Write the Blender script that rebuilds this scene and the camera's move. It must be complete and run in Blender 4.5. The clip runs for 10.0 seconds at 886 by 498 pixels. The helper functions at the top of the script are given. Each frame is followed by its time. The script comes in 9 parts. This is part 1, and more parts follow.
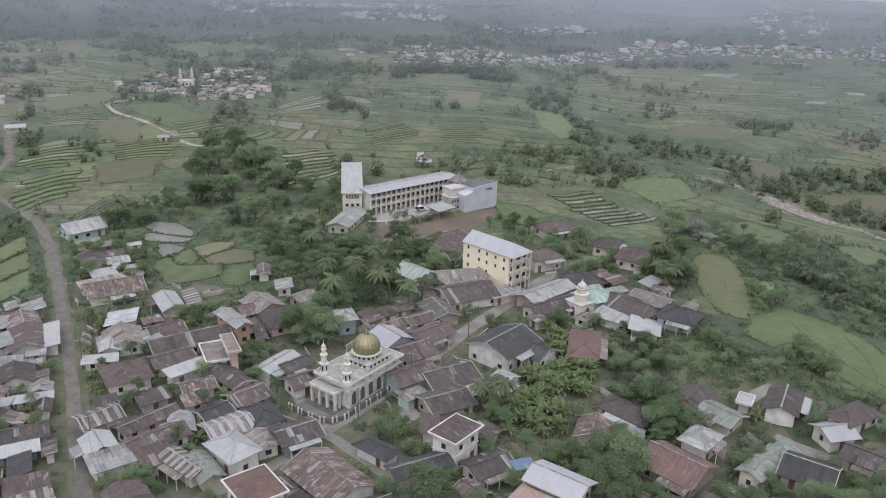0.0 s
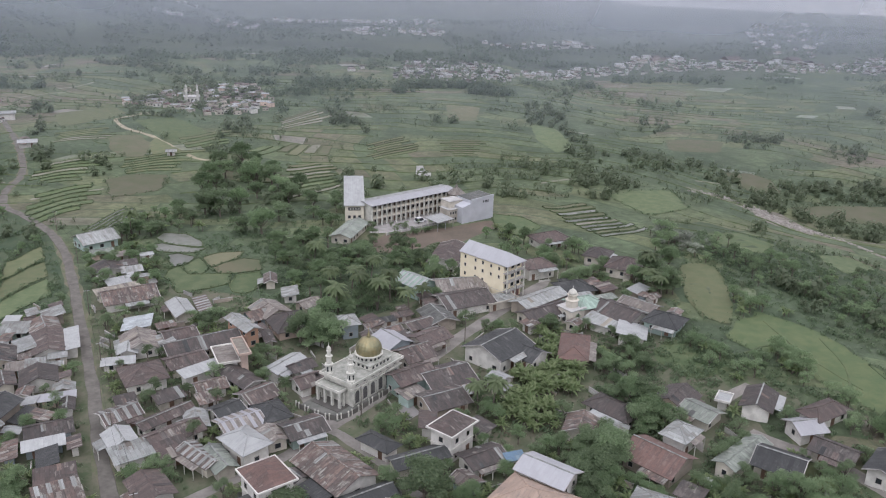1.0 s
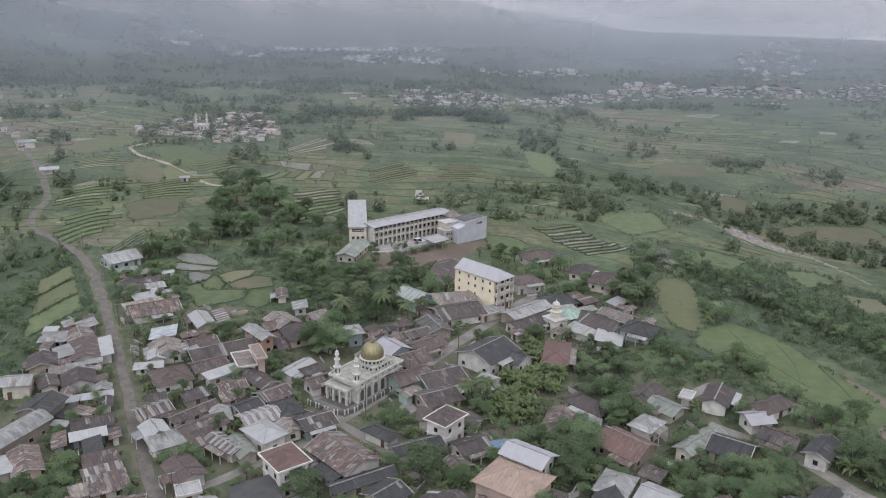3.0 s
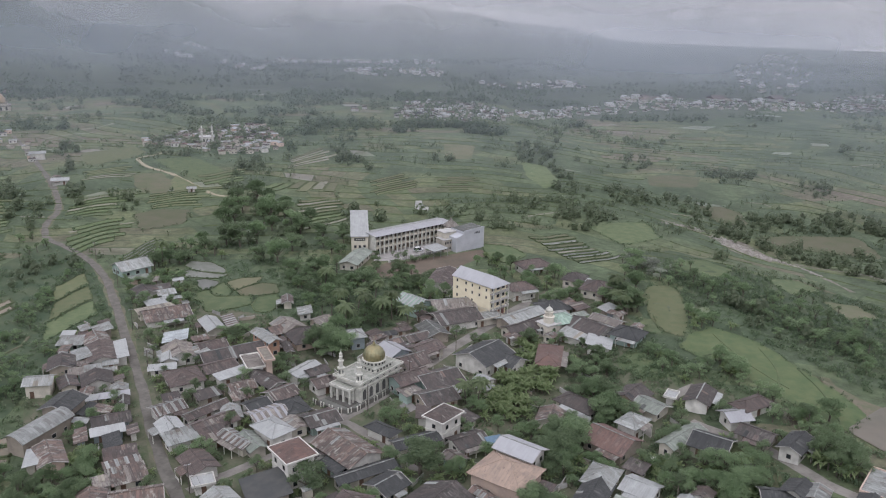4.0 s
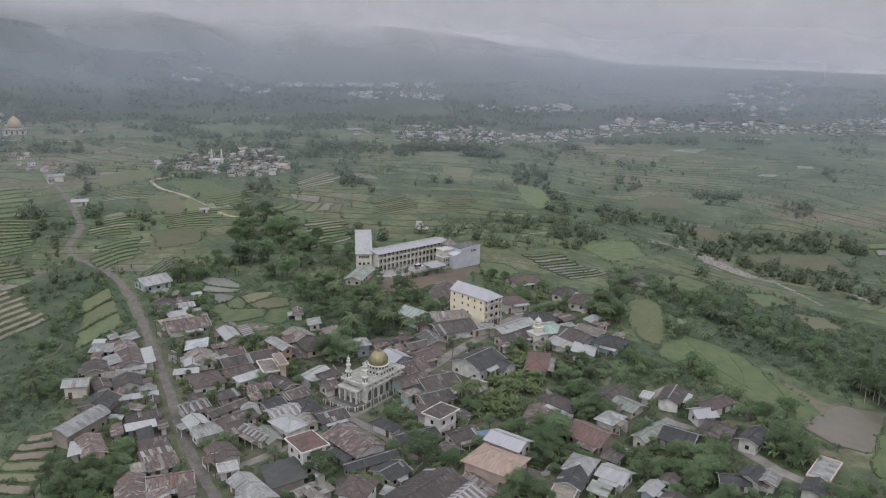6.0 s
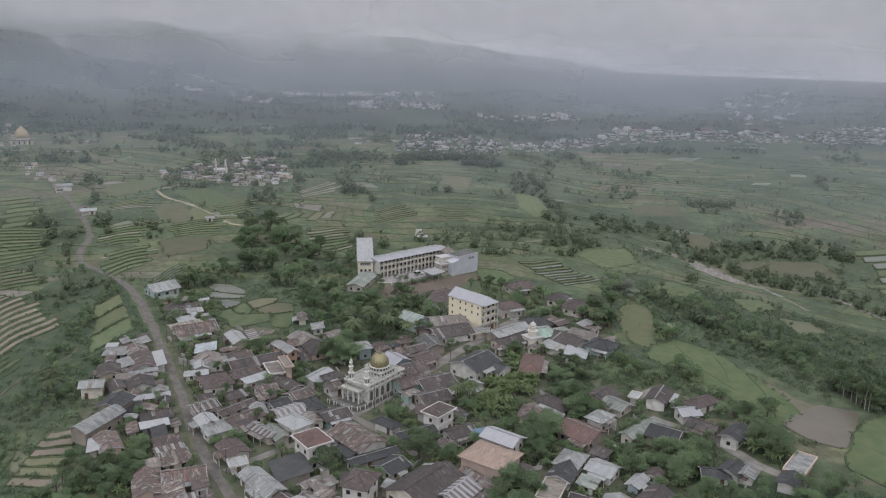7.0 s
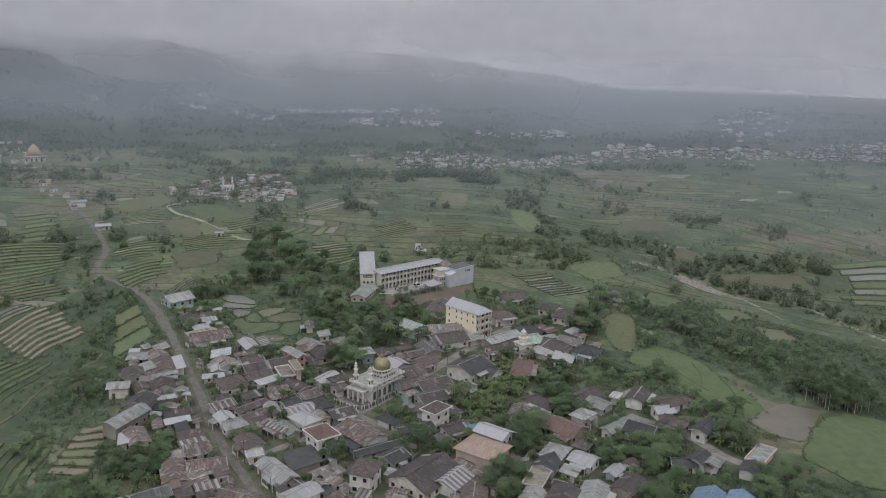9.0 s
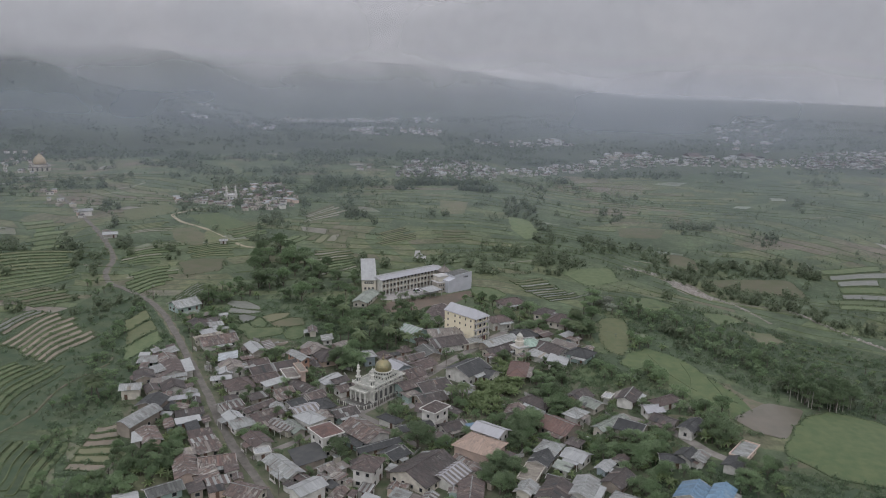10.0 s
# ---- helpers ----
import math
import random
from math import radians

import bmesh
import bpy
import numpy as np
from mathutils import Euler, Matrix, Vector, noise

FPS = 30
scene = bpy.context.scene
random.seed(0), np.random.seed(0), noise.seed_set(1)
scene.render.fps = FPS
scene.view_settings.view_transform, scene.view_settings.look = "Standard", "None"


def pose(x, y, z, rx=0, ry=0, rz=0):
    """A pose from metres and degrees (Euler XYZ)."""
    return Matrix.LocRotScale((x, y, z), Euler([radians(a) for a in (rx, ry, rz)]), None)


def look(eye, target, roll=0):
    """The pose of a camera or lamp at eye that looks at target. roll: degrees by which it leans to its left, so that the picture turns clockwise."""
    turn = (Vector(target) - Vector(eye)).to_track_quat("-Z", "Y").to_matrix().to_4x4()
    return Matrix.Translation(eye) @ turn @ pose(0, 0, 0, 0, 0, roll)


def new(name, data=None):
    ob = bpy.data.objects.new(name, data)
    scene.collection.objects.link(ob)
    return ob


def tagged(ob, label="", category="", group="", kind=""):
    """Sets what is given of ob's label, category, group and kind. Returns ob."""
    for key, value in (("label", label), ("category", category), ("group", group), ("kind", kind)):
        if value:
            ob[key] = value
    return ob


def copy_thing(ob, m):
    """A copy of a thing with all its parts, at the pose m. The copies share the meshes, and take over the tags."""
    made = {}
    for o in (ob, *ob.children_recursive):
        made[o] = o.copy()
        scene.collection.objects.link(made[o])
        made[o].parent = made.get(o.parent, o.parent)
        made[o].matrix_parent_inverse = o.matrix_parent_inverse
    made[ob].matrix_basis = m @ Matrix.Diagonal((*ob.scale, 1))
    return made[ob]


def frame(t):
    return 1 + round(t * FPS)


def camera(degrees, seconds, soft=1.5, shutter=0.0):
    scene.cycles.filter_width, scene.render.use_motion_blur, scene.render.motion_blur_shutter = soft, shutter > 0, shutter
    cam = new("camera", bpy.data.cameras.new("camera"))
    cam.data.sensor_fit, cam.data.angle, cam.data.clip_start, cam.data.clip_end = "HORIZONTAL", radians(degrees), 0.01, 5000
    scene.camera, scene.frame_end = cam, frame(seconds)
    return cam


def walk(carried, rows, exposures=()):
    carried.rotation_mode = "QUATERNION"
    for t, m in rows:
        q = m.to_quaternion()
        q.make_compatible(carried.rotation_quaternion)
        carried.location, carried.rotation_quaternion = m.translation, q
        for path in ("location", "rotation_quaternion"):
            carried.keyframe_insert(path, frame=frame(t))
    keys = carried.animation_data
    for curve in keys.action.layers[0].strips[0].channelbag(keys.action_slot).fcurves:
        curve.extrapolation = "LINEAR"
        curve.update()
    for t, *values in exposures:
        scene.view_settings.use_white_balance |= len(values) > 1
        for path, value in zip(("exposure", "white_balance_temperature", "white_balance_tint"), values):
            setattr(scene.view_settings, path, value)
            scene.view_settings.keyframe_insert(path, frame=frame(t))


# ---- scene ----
cam = camera(56.4, 10.0, soft=1.1)
PATH = [
    (0, (5.925, -142.482, 92.370), (17.275, -49.329, 57.819), 1.600),
    (0.5, (5.502, -148.354, 93.886), (16.855, -54.930, 60.077), 1.500),
    (1, (5.153, -154.280, 95.542), (16.501, -60.599, 62.449), 1.500),
    (1.5, (4.725, -160.161, 97.021), (16.074, -66.220, 64.674), 1.500),
    (2, (4.482, -166.161, 98.562), (15.831, -71.966, 66.964), 1.400),
    (2.5, (4.109, -172.199, 100.046), (15.460, -77.790, 69.093), 1.300),
    (4, (2.959, -190.750, 105.087), (14.260, -95.794, 75.835), 1.300),
    (4.5, (2.433, -196.766, 106.328), (13.735, -101.598, 77.773), 1.300),
    (5, (1.961, -202.846, 107.884), (13.215, -107.511, 79.874), 1.300),
    (5.5, (1.440, -208.988, 109.305), (12.691, -113.476, 81.902), 1.300),
    (7, (0.358, -227.528, 114.250), (11.559, -131.620, 88.248), 1.200),
    (7.5, (-0.201, -233.623, 115.542), (10.998, -137.579, 90.044), 1.200),
    (8, (-0.643, -239.622, 116.997), (10.557, -143.473, 91.897), 1.200),
    (8.5, (-0.948, -245.528, 118.486), (10.252, -149.276, 93.785), 1.100),
    (9, (-1.638, -251.462, 120.028), (9.661, -155.119, 95.730), 1.200),
    (9.5, (-2.274, -257.452, 121.481), (9.124, -161.020, 97.586), 1.200),
    (10, (-2.680, -263.523, 122.605), (8.665, -166.961, 99.214), 1.100),
]
walk(cam, [(t, look(eye, target, roll)) for t, eye, target, roll in PATH], [(0, 0.25, 5840, 14), (4.5, 0.05, 5860, 12.6), (7.5, -0.12, 5900, 11.4), (10, -0.26, 5920, 10.9)])

from mathutils import geometry

# ---------------------------------------------------------------- world and light
SUN_EL, SUN_AZ = radians(46), radians(195)
world = bpy.data.worlds.new("world")
scene.world = world
world.use_nodes = True
wt = world.node_tree
wt.nodes.clear()


def wn(kind, **kw):
    n = wt.nodes.new(kind)
    for k, v in kw.items():
        n.inputs[k].default_value = v
    return n


w_out = wn("ShaderNodeOutputWorld")
w_bg = wn("ShaderNodeBackground")
w_sky = wn("ShaderNodeTexSky")
w_sky.sky_type, w_sky.sun_disc = "NISHITA", False
w_sky.sun_elevation, w_sky.sun_rotation = SUN_EL, SUN_AZ
w_dim = wn("ShaderNodeVectorMath")
w_dim.operation = "SCALE"
w_dim.inputs["Scale"].default_value = 0.10
w_tc = wn("ShaderNodeTexCoord")
w_map = wn("ShaderNodeMapping")
w_map.inputs["Scale"].default_value = (1.0, 1.0, 7.0)
w_map.inputs["Location"].default_value = (0.35, 0.0, 0.4)
w_noise = wn("ShaderNodeTexNoise", Scale=2.3, Detail=6.0, Roughness=0.55, Distortion=0.4)
w_ramp = wn("ShaderNodeValToRGB")
w_ramp.color_ramp.elements[0].position, w_ramp.color_ramp.elements[0].color = 0.36, (0.43, 0.408, 0.412, 1)
w_ramp.color_ramp.elements[1].position, w_ramp.color_ramp.elements[1].color = 0.60, (0.90, 0.83, 0.805, 1)
w_mix = wn("ShaderNodeMix")
w_mix.data_type = "RGBA"
w_mix.inputs["Factor"].default_value = 0.93
wt.links.new(w_tc.outputs["Generated"], w_map.inputs["Vector"])
wt.links.new(w_map.outputs["Vector"], w_noise.inputs["Vector"])
wt.links.new(w_noise.outputs["Fac"], w_ramp.inputs["Fac"])
wt.links.new(w_sky.outputs["Color"], w_dim.inputs[0])
wt.links.new(w_dim.outputs["Vector"], w_mix.inputs["A"])
wt.links.new(w_ramp.outputs["Color"], w_mix.inputs["B"])
wt.links.new(w_mix.outputs["Result"], w_bg.inputs["Color"])
wt.links.new(w_bg.outputs["Background"], w_out.inputs["Surface"])
w_bg.inputs["Strength"].default_value = 1.0
w_sep = wn("ShaderNodeSeparateXYZ")
wt.links.new(w_tc.outputs["Generated"], w_sep.inputs[0])
w_up = wn("ShaderNodeMapRange")
for k, v in (("From Min", 0.12), ("From Max", 1.0), ("To Min", 1.0), ("To Max", 2.22)):
    w_up.inputs[k].default_value = v
wt.links.new(w_sep.outputs["Z"], w_up.inputs["Value"])
wt.links.new(w_up.outputs[0], w_bg.inputs["Strength"])

sun_data = bpy.data.lights.new("sun", "SUN")
sun_data.energy, sun_data.angle, sun_data.color = 1.0, radians(60), (1.0, 0.97, 0.93)
sun = new("sun", sun_data)
sun.matrix_world = look((-40, -150, 160), (0, 0, 0))

# ---------------------------------------------------------------- materials
MATS = {}


def mat(name, a, b=None, rough=0.85, scale=0.6, fine=7.0, bump=0.15, stretch=(1, 1, 1), sheen=0.0, metal=0.0, vary=0.25,
        spec=0.4, speck=None):
    """Two colours mixed by coarse and fine noise, with a little value change from object to object and fine relief."""
    if name in MATS:
        return MATS[name]
    m = bpy.data.materials.new(name)
    m.use_nodes = True
    t = m.node_tree
    p = t.nodes["Principled BSDF"]
    b = b or tuple(c * 0.7 for c in a)
    tc = t.nodes.new("ShaderNodeTexCoord")
    mp = t.nodes.new("ShaderNodeMapping")
    mp.inputs["Scale"].default_value = stretch
    t.links.new(tc.outputs["Object"], mp.inputs["Vector"])
    info = t.nodes.new("ShaderNodeObjectInfo")
    n1 = t.nodes.new("ShaderNodeTexNoise")
    n1.noise_dimensions = "4D"
    n1.inputs["Scale"].default_value, n1.inputs["Detail"].default_value = scale, 5
    t.links.new(mp.outputs["Vector"], n1.inputs["Vector"])
    mul = t.nodes.new("ShaderNodeMath")
    mul.operation = "MULTIPLY"
    mul.inputs[1].default_value = 40
    t.links.new(info.outputs["Random"], mul.inputs[0])
    t.links.new(mul.outputs[0], n1.inputs["W"])
    n2 = t.nodes.new("ShaderNodeTexNoise")
    n2.inputs["Scale"].default_value, n2.inputs["Detail"].default_value = fine, 3
    t.links.new(mp.outputs["Vector"], n2.inputs["Vector"])
    add = t.nodes.new("ShaderNodeMath")
    add.operation = "MULTIPLY_ADD"
    add.inputs[1].default_value, add.inputs[2].default_value = 0.35, -0.175
    t.links.new(n2.outputs["Fac"], add.inputs[0])
    s = t.nodes.new("ShaderNodeMath")
    s.operation = "ADD"
    t.links.new(n1.outputs["Fac"], s.inputs[0])
    t.links.new(add.outputs[0], s.inputs[1])
    r = t.nodes.new("ShaderNodeValToRGB")
    r.color_ramp.elements[0].position, r.color_ramp.elements[0].color = 0.36, (*a, 1)
    r.color_ramp.elements[1].position, r.color_ramp.elements[1].color = 0.66, (*b, 1)
    if speck:
        e = r.color_ramp.elements.new(0.74)
        e.color = (*speck, 1)
    t.links.new(s.outputs[0], r.inputs["Fac"])
    hsv = t.nodes.new("ShaderNodeHueSaturation")
    mr = t.nodes.new("ShaderNodeMapRange")
    mr.inputs["To Min"].default_value, mr.inputs["To Max"].default_value = 1 - vary, 1 + vary
    t.links.new(info.outputs["Random"], mr.inputs["Value"])
    t.links.new(mr.outputs[0], hsv.inputs["Value"])
    t.links.new(r.outputs["Color"], hsv.inputs["Color"])
    t.links.new(hsv.outputs["Color"], p.inputs["Base Color"])
    bp = t.nodes.new("ShaderNodeBump")
    bp.inputs["Strength"].default_value, bp.inputs["Distance"].default_value = bump, 0.1
    t.links.new(s.outputs[0], bp.inputs["Height"])
    t.links.new(bp.outputs["Normal"], p.inputs["Normal"])
    p.inputs["Roughness"].default_value, p.inputs["Metallic"].default_value = rough, metal
    p.inputs["Specular IOR Level"].default_value = spec
    p.inputs["Sheen Weight"].default_value = sheen
    MATS[name] = m
    return m


def roof_mat(name, a, b, speck=None, rough=0.75, patch=0.3, vary=0.14, wear=0.0):
    """Roofing of single sheets, each weathered a little differently, with streaks down the slope."""
    m = bpy.data.materials.new(name)
    m.use_nodes = True
    t = m.node_tree
    p = t.nodes["Principled BSDF"]
    speck = speck or tuple(0.5 * (u + v) for u, v in zip(a, b))

    def M(op, u, v=None, w=None):
        n = t.nodes.new("ShaderNodeMath")
        n.operation = op
        for i, k in enumerate((u, v, w)):
            if isinstance(k, (int, float)):
                n.inputs[i].default_value = k
            elif k is not None:
                t.links.new(k, n.inputs[i])
        return n.outputs[0]

    def span(v, lo, hi, c, d):
        n = t.nodes.new("ShaderNodeMapRange")
        for k, r in (("From Min", lo), ("From Max", hi), ("To Min", c), ("To Max", d)):
            n.inputs[k].default_value = r
        t.links.new(v, n.inputs["Value"])
        return n.outputs[0]

    tc, xyz, info = (t.nodes.new(k) for k in ("ShaderNodeTexCoord", "ShaderNodeSeparateXYZ", "ShaderNodeObjectInfo"))
    t.links.new(tc.outputs["Object"], xyz.inputs[0])
    off = M("MULTIPLY", info.outputs["Random"], 57.0)
    ux = M("DIVIDE", xyz.outputs["X"], 0.86)
    cx = M("FLOOR", ux)
    uy = M("ADD", M("DIVIDE", xyz.outputs["Y"], 2.1), M("MULTIPLY", M("FRACT", M("MULTIPLY", cx, 0.37)), 0.5))
    cy = M("FLOOR", uy)
    cv = t.nodes.new("ShaderNodeCombineXYZ")
    for i, v in enumerate((cx, cy, off)):
        t.links.new(v, cv.inputs[i])
    w1 = t.nodes.new("ShaderNodeTexWhiteNoise")
    t.links.new(cv.outputs[0], w1.inputs["Vector"])
    sep = t.nodes.new("ShaderNodeSeparateColor")
    t.links.new(w1.outputs["Color"], sep.inputs[0])
    mp = t.nodes.new("ShaderNodeMapping")
    mp.inputs["Scale"].default_value = (2.4, 0.35, 0.35)
    t.links.new(tc.outputs["Object"], mp.inputs["Vector"])
    n1, n2 = t.nodes.new("ShaderNodeTexNoise"), t.nodes.new("ShaderNodeTexNoise")
    for n, s, d in ((n1, 1.1, 6), (n2, 0.33, 3)):
        n.noise_dimensions = "4D"
        n.inputs["Scale"].default_value, n.inputs["Detail"].default_value = s, d
        t.links.new(off, n.inputs["W"])
    t.links.new(mp.outputs["Vector"], n1.inputs["Vector"])
    t.links.new(tc.outputs["Object"], n2.inputs["Vector"])
    f = M("ADD", M("MULTIPLY", n1.outputs["Fac"], 0.6), M("ADD", M("MULTIPLY", n2.outputs["Fac"], 0.5), M("MULTIPLY_ADD", sep.outputs[0], patch, -patch / 2)))
    r = t.nodes.new("ShaderNodeValToRGB")
    r.color_ramp.elements[0].position, r.color_ramp.elements[0].color = 0.40, (*a, 1)
    r.color_ramp.elements[1].position, r.color_ramp.elements[1].color = 0.68, (*b, 1)
    r.color_ramp.elements.new(0.78).color = (*speck, 1)
    t.links.new(f, r.inputs["Fac"])
    colour = r.outputs["Color"]
    if wear:
        mp2, n3, n4 = (t.nodes.new(k) for k in ("ShaderNodeMapping", "ShaderNodeTexNoise", "ShaderNodeTexNoise"))
        mp2.inputs["Scale"].default_value = (1.9, 0.8, 0.8)
        t.links.new(tc.outputs["Object"], mp2.inputs["Vector"])
        for n, k, d in ((n3, 0.9, 8), (n4, 0.16, 2)):
            n.noise_dimensions = "4D"
            n.inputs["Scale"].default_value, n.inputs["Detail"].default_value, n.inputs["Roughness"].default_value = k, d, 0.68
            t.links.new(off, n.inputs["W"])
            t.links.new(mp2.outputs["Vector"], n.inputs["Vector"])
        worn = t.nodes.new("ShaderNodeMix")
        worn.data_type = "RGBA"
        worn.inputs["B"].default_value = (*speck, 1)
        t.links.new(M("MULTIPLY", span(M("ADD", n3.outputs["Fac"], M("MULTIPLY_ADD", n4.outputs["Fac"], 0.5, -0.25)), 0.53, 0.66, 0.0, 1.0), wear), worn.inputs["Factor"])
        t.links.new(colour, worn.inputs["A"])
        dark = t.nodes.new("ShaderNodeMix")
        dark.data_type = "RGBA"
        dark.inputs["B"].default_value = (*(c * 0.55 for c in b), 1)
        t.links.new(M("MULTIPLY", span(n3.outputs["Fac"], 0.44, 0.34, 0.0, 1.0), wear), dark.inputs["Factor"])
        t.links.new(worn.outputs["Result"], dark.inputs["A"])
        colour = dark.outputs["Result"]
    seam = M("MULTIPLY", span(M("FRACT", ux), 0.0, 0.12, 1.0 - min(0.42, patch * 1.2), 1.0), span(M("FRACT", uy), 0.0, 0.06, 1.0 - min(0.3, patch), 1.0))
    tone = M("MULTIPLY", M("MULTIPLY", seam, span(sep.outputs[1], 0, 1, 1 - patch * 0.5, 1 + patch * 0.5)), span(info.outputs["Random"], 0, 1, 1 - vary, 1 + vary))
    sc = t.nodes.new("ShaderNodeVectorMath")
    sc.operation = "SCALE"
    t.links.new(colour, sc.inputs[0])
    t.links.new(tone, sc.inputs["Scale"])
    t.links.new(sc.outputs[0], p.inputs["Base Color"])
    bp = t.nodes.new("ShaderNodeBump")
    bp.inputs["Strength"].default_value, bp.inputs["Distance"].default_value = 0.4, 0.05
    t.links.new(M("ADD", M("SINE", M("MULTIPLY", xyz.outputs["X"], 30.0)), M("MULTIPLY", n1.outputs["Fac"], 2.0)), bp.inputs["Height"])
    t.links.new(bp.outputs["Normal"], p.inputs["Normal"])
    p.inputs["Roughness"].default_value = rough
    MATS[name] = m
    return m


ROOF = {
    "rust": roof_mat("roof_rust", (0.150, 0.107, 0.089), (0.082, 0.068, 0.060), (0.290, 0.278, 0.245), patch=0.36, wear=0.8),
    "brown": roof_mat("roof_brown", (0.102, 0.076, 0.067), (0.065, 0.054, 0.049), (0.205, 0.180, 0.158), patch=0.24, wear=0.5),
    "darkbrown": roof_mat("roof_dark_brown", (0.076, 0.062, 0.056), (0.046, 0.042, 0.039), (0.165, 0.150, 0.134), patch=0.2, wear=0.42),
    "redbrown": roof_mat("roof_red_brown", (0.138, 0.084, 0.069), (0.096, 0.066, 0.057), (0.190, 0.145, 0.125), patch=0.2, wear=0.5),
    "black": roof_mat("roof_black", (0.030, 0.032, 0.032), (0.046, 0.048, 0.047), (0.110, 0.112, 0.105), patch=0.16, wear=0.35),
    "darkgrey": roof_mat("roof_dark_grey", (0.095, 0.100, 0.093), (0.067, 0.068, 0.062), (0.152, 0.155, 0.140), wear=0.5),
    "asphalt": mat("roof_felt", (0.055, 0.058, 0.058), (0.078, 0.078, 0.073), 0.9, 0.5),
    "grey": roof_mat("roof_grey", (0.266, 0.280, 0.265), (0.176, 0.182, 0.169), (0.123, 0.105, 0.088), 0.6, wear=0.55),
    "lightgrey": roof_mat("roof_zinc", (0.285, 0.298, 0.285), (0.21, 0.218, 0.205), (0.165, 0.152, 0.132), 0.5, wear=0.5),
    "white": roof_mat("roof_white_zinc", (0.345, 0.356, 0.348), (0.285, 0.295, 0.287), (0.23, 0.235, 0.222), 0.5, 0.12, 0.1, wear=0.35),
    "lilac": roof_mat("roof_lilac", (0.335, 0.338, 0.352), (0.285, 0.288, 0.298), (0.255, 0.256, 0.260), 0.55, 0.06, 0.05),
    "lilacgrey": roof_mat("roof_pale_steel", (0.355, 0.36, 0.374), (0.318, 0.322, 0.332), (0.29, 0.294, 0.30), 0.5, 0.06, 0.05),
    "lightblue2": roof_mat("roof_blue_grey", (0.361, 0.395, 0.400), (0.285, 0.310, 0.316), (0.228, 0.240, 0.233), 0.5, wear=0.4),
    "beige": roof_mat("roof_beige", (0.266, 0.245, 0.200), (0.190, 0.172, 0.141), (0.171, 0.150, 0.130), wear=0.5),
    "beige2": roof_mat("roof_weathered_tan", (0.199, 0.178, 0.154), (0.131, 0.116, 0.103), (0.285, 0.270, 0.242), wear=0.7),
    "peach": roof_mat("roof_peach", (0.380, 0.285, 0.219), (0.294, 0.230, 0.186), (0.228, 0.185, 0.153), 0.8, 0.15, wear=0.6),
    "mint2": roof_mat("roof_mint", (0.285, 0.380, 0.307), (0.209, 0.280, 0.233), (0.285, 0.330, 0.288), 0.65, wear=0.4),
    "greygreen": roof_mat("roof_grey_green", (0.237, 0.265, 0.223), (0.157, 0.175, 0.151), (0.294, 0.310, 0.270), wear=0.5),
    "blue": roof_mat("roof_blue", (0.142, 0.235, 0.326), (0.109, 0.175, 0.242), (0.190, 0.260, 0.307), 0.6),
}
ROOF_SAY = {"rust": "rusty corrugated iron", "brown": "dull brown metal", "darkbrown": "dark brown weathered", "redbrown": "red-brown",
            "black": "blackened", "darkgrey": "dark grey", "asphalt": "flat black felt", "grey": "grey metal", "lightgrey": "light grey zinc",
            "white": "bright white zinc", "lilac": "pale lilac metal", "lilacgrey": "pale steel", "lightblue2": "blue-grey metal",
            "beige": "beige", "beige2": "weathered tan", "peach": "peach-coloured", "mint2": "pale mint", "greygreen": "grey-green",
            "blue": "blue metal"}
WALL = {
    "white": mat("wall_white", (0.62, 0.605, 0.56), (0.43, 0.418, 0.385), 0.9, 0.5, vary=0.12),
    "cream": mat("wall_cream", (0.52, 0.487, 0.415), (0.36, 0.337, 0.288), 0.9, 0.5),
    "tan": mat("wall_tan", (0.36, 0.315, 0.260), (0.25, 0.22, 0.185), 0.9, 0.5),
    "lightblue": mat("wall_blue", (0.33, 0.38, 0.40), (0.26, 0.30, 0.31), 0.9, 0.5),
    "mint": mat("wall_mint", (0.35, 0.44, 0.40), (0.28, 0.35, 0.32), 0.9, 0.5),
    "orange": mat("wall_orange", (0.50, 0.30, 0.20), (0.38, 0.25, 0.19), 0.9, 0.5),
    "peachw": mat("wall_peach", (0.56, 0.44, 0.36), (0.44, 0.35, 0.30), 0.9, 0.5),
    "yellow": mat("wall_yellow", (0.76, 0.695, 0.52), (0.68, 0.61, 0.44), 0.9, 0.3, vary=0.02),
    "paleblue": mat("wall_pale_grey", (0.44, 0.45, 0.475), (0.37, 0.38, 0.40), 0.9, 0.3, vary=0.02),
}
M_WHITE = mat("paint_white", (0.60, 0.59, 0.53), (0.41, 0.41, 0.365), 0.8, 0.7, fine=3.0, vary=0.05, speck=(0.33, 0.325, 0.30))
M_STAINED = mat("concrete_stained", (0.46, 0.455, 0.435), (0.29, 0.285, 0.27), 0.9, 0.35, vary=0.05, speck=(0.24, 0.235, 0.22))
M_MOSSY = mat("weathered_roof_concrete", (0.36, 0.362, 0.32), (0.215, 0.225, 0.19), 0.9, 0.8, fine=2.4, vary=0.05, speck=(0.16, 0.16, 0.145))
M_IVORY = mat("ivory_paint", (0.60, 0.56, 0.46), (0.46, 0.43, 0.35), 0.85, 0.5, vary=0.05)
M_CONC = mat("concrete", (0.36, 0.345, 0.33), (0.25, 0.24, 0.225), 0.9, 0.3)
M_DARKC = mat("concrete_dark", (0.13, 0.125, 0.115), (0.085, 0.08, 0.072), 0.9, 0.4)
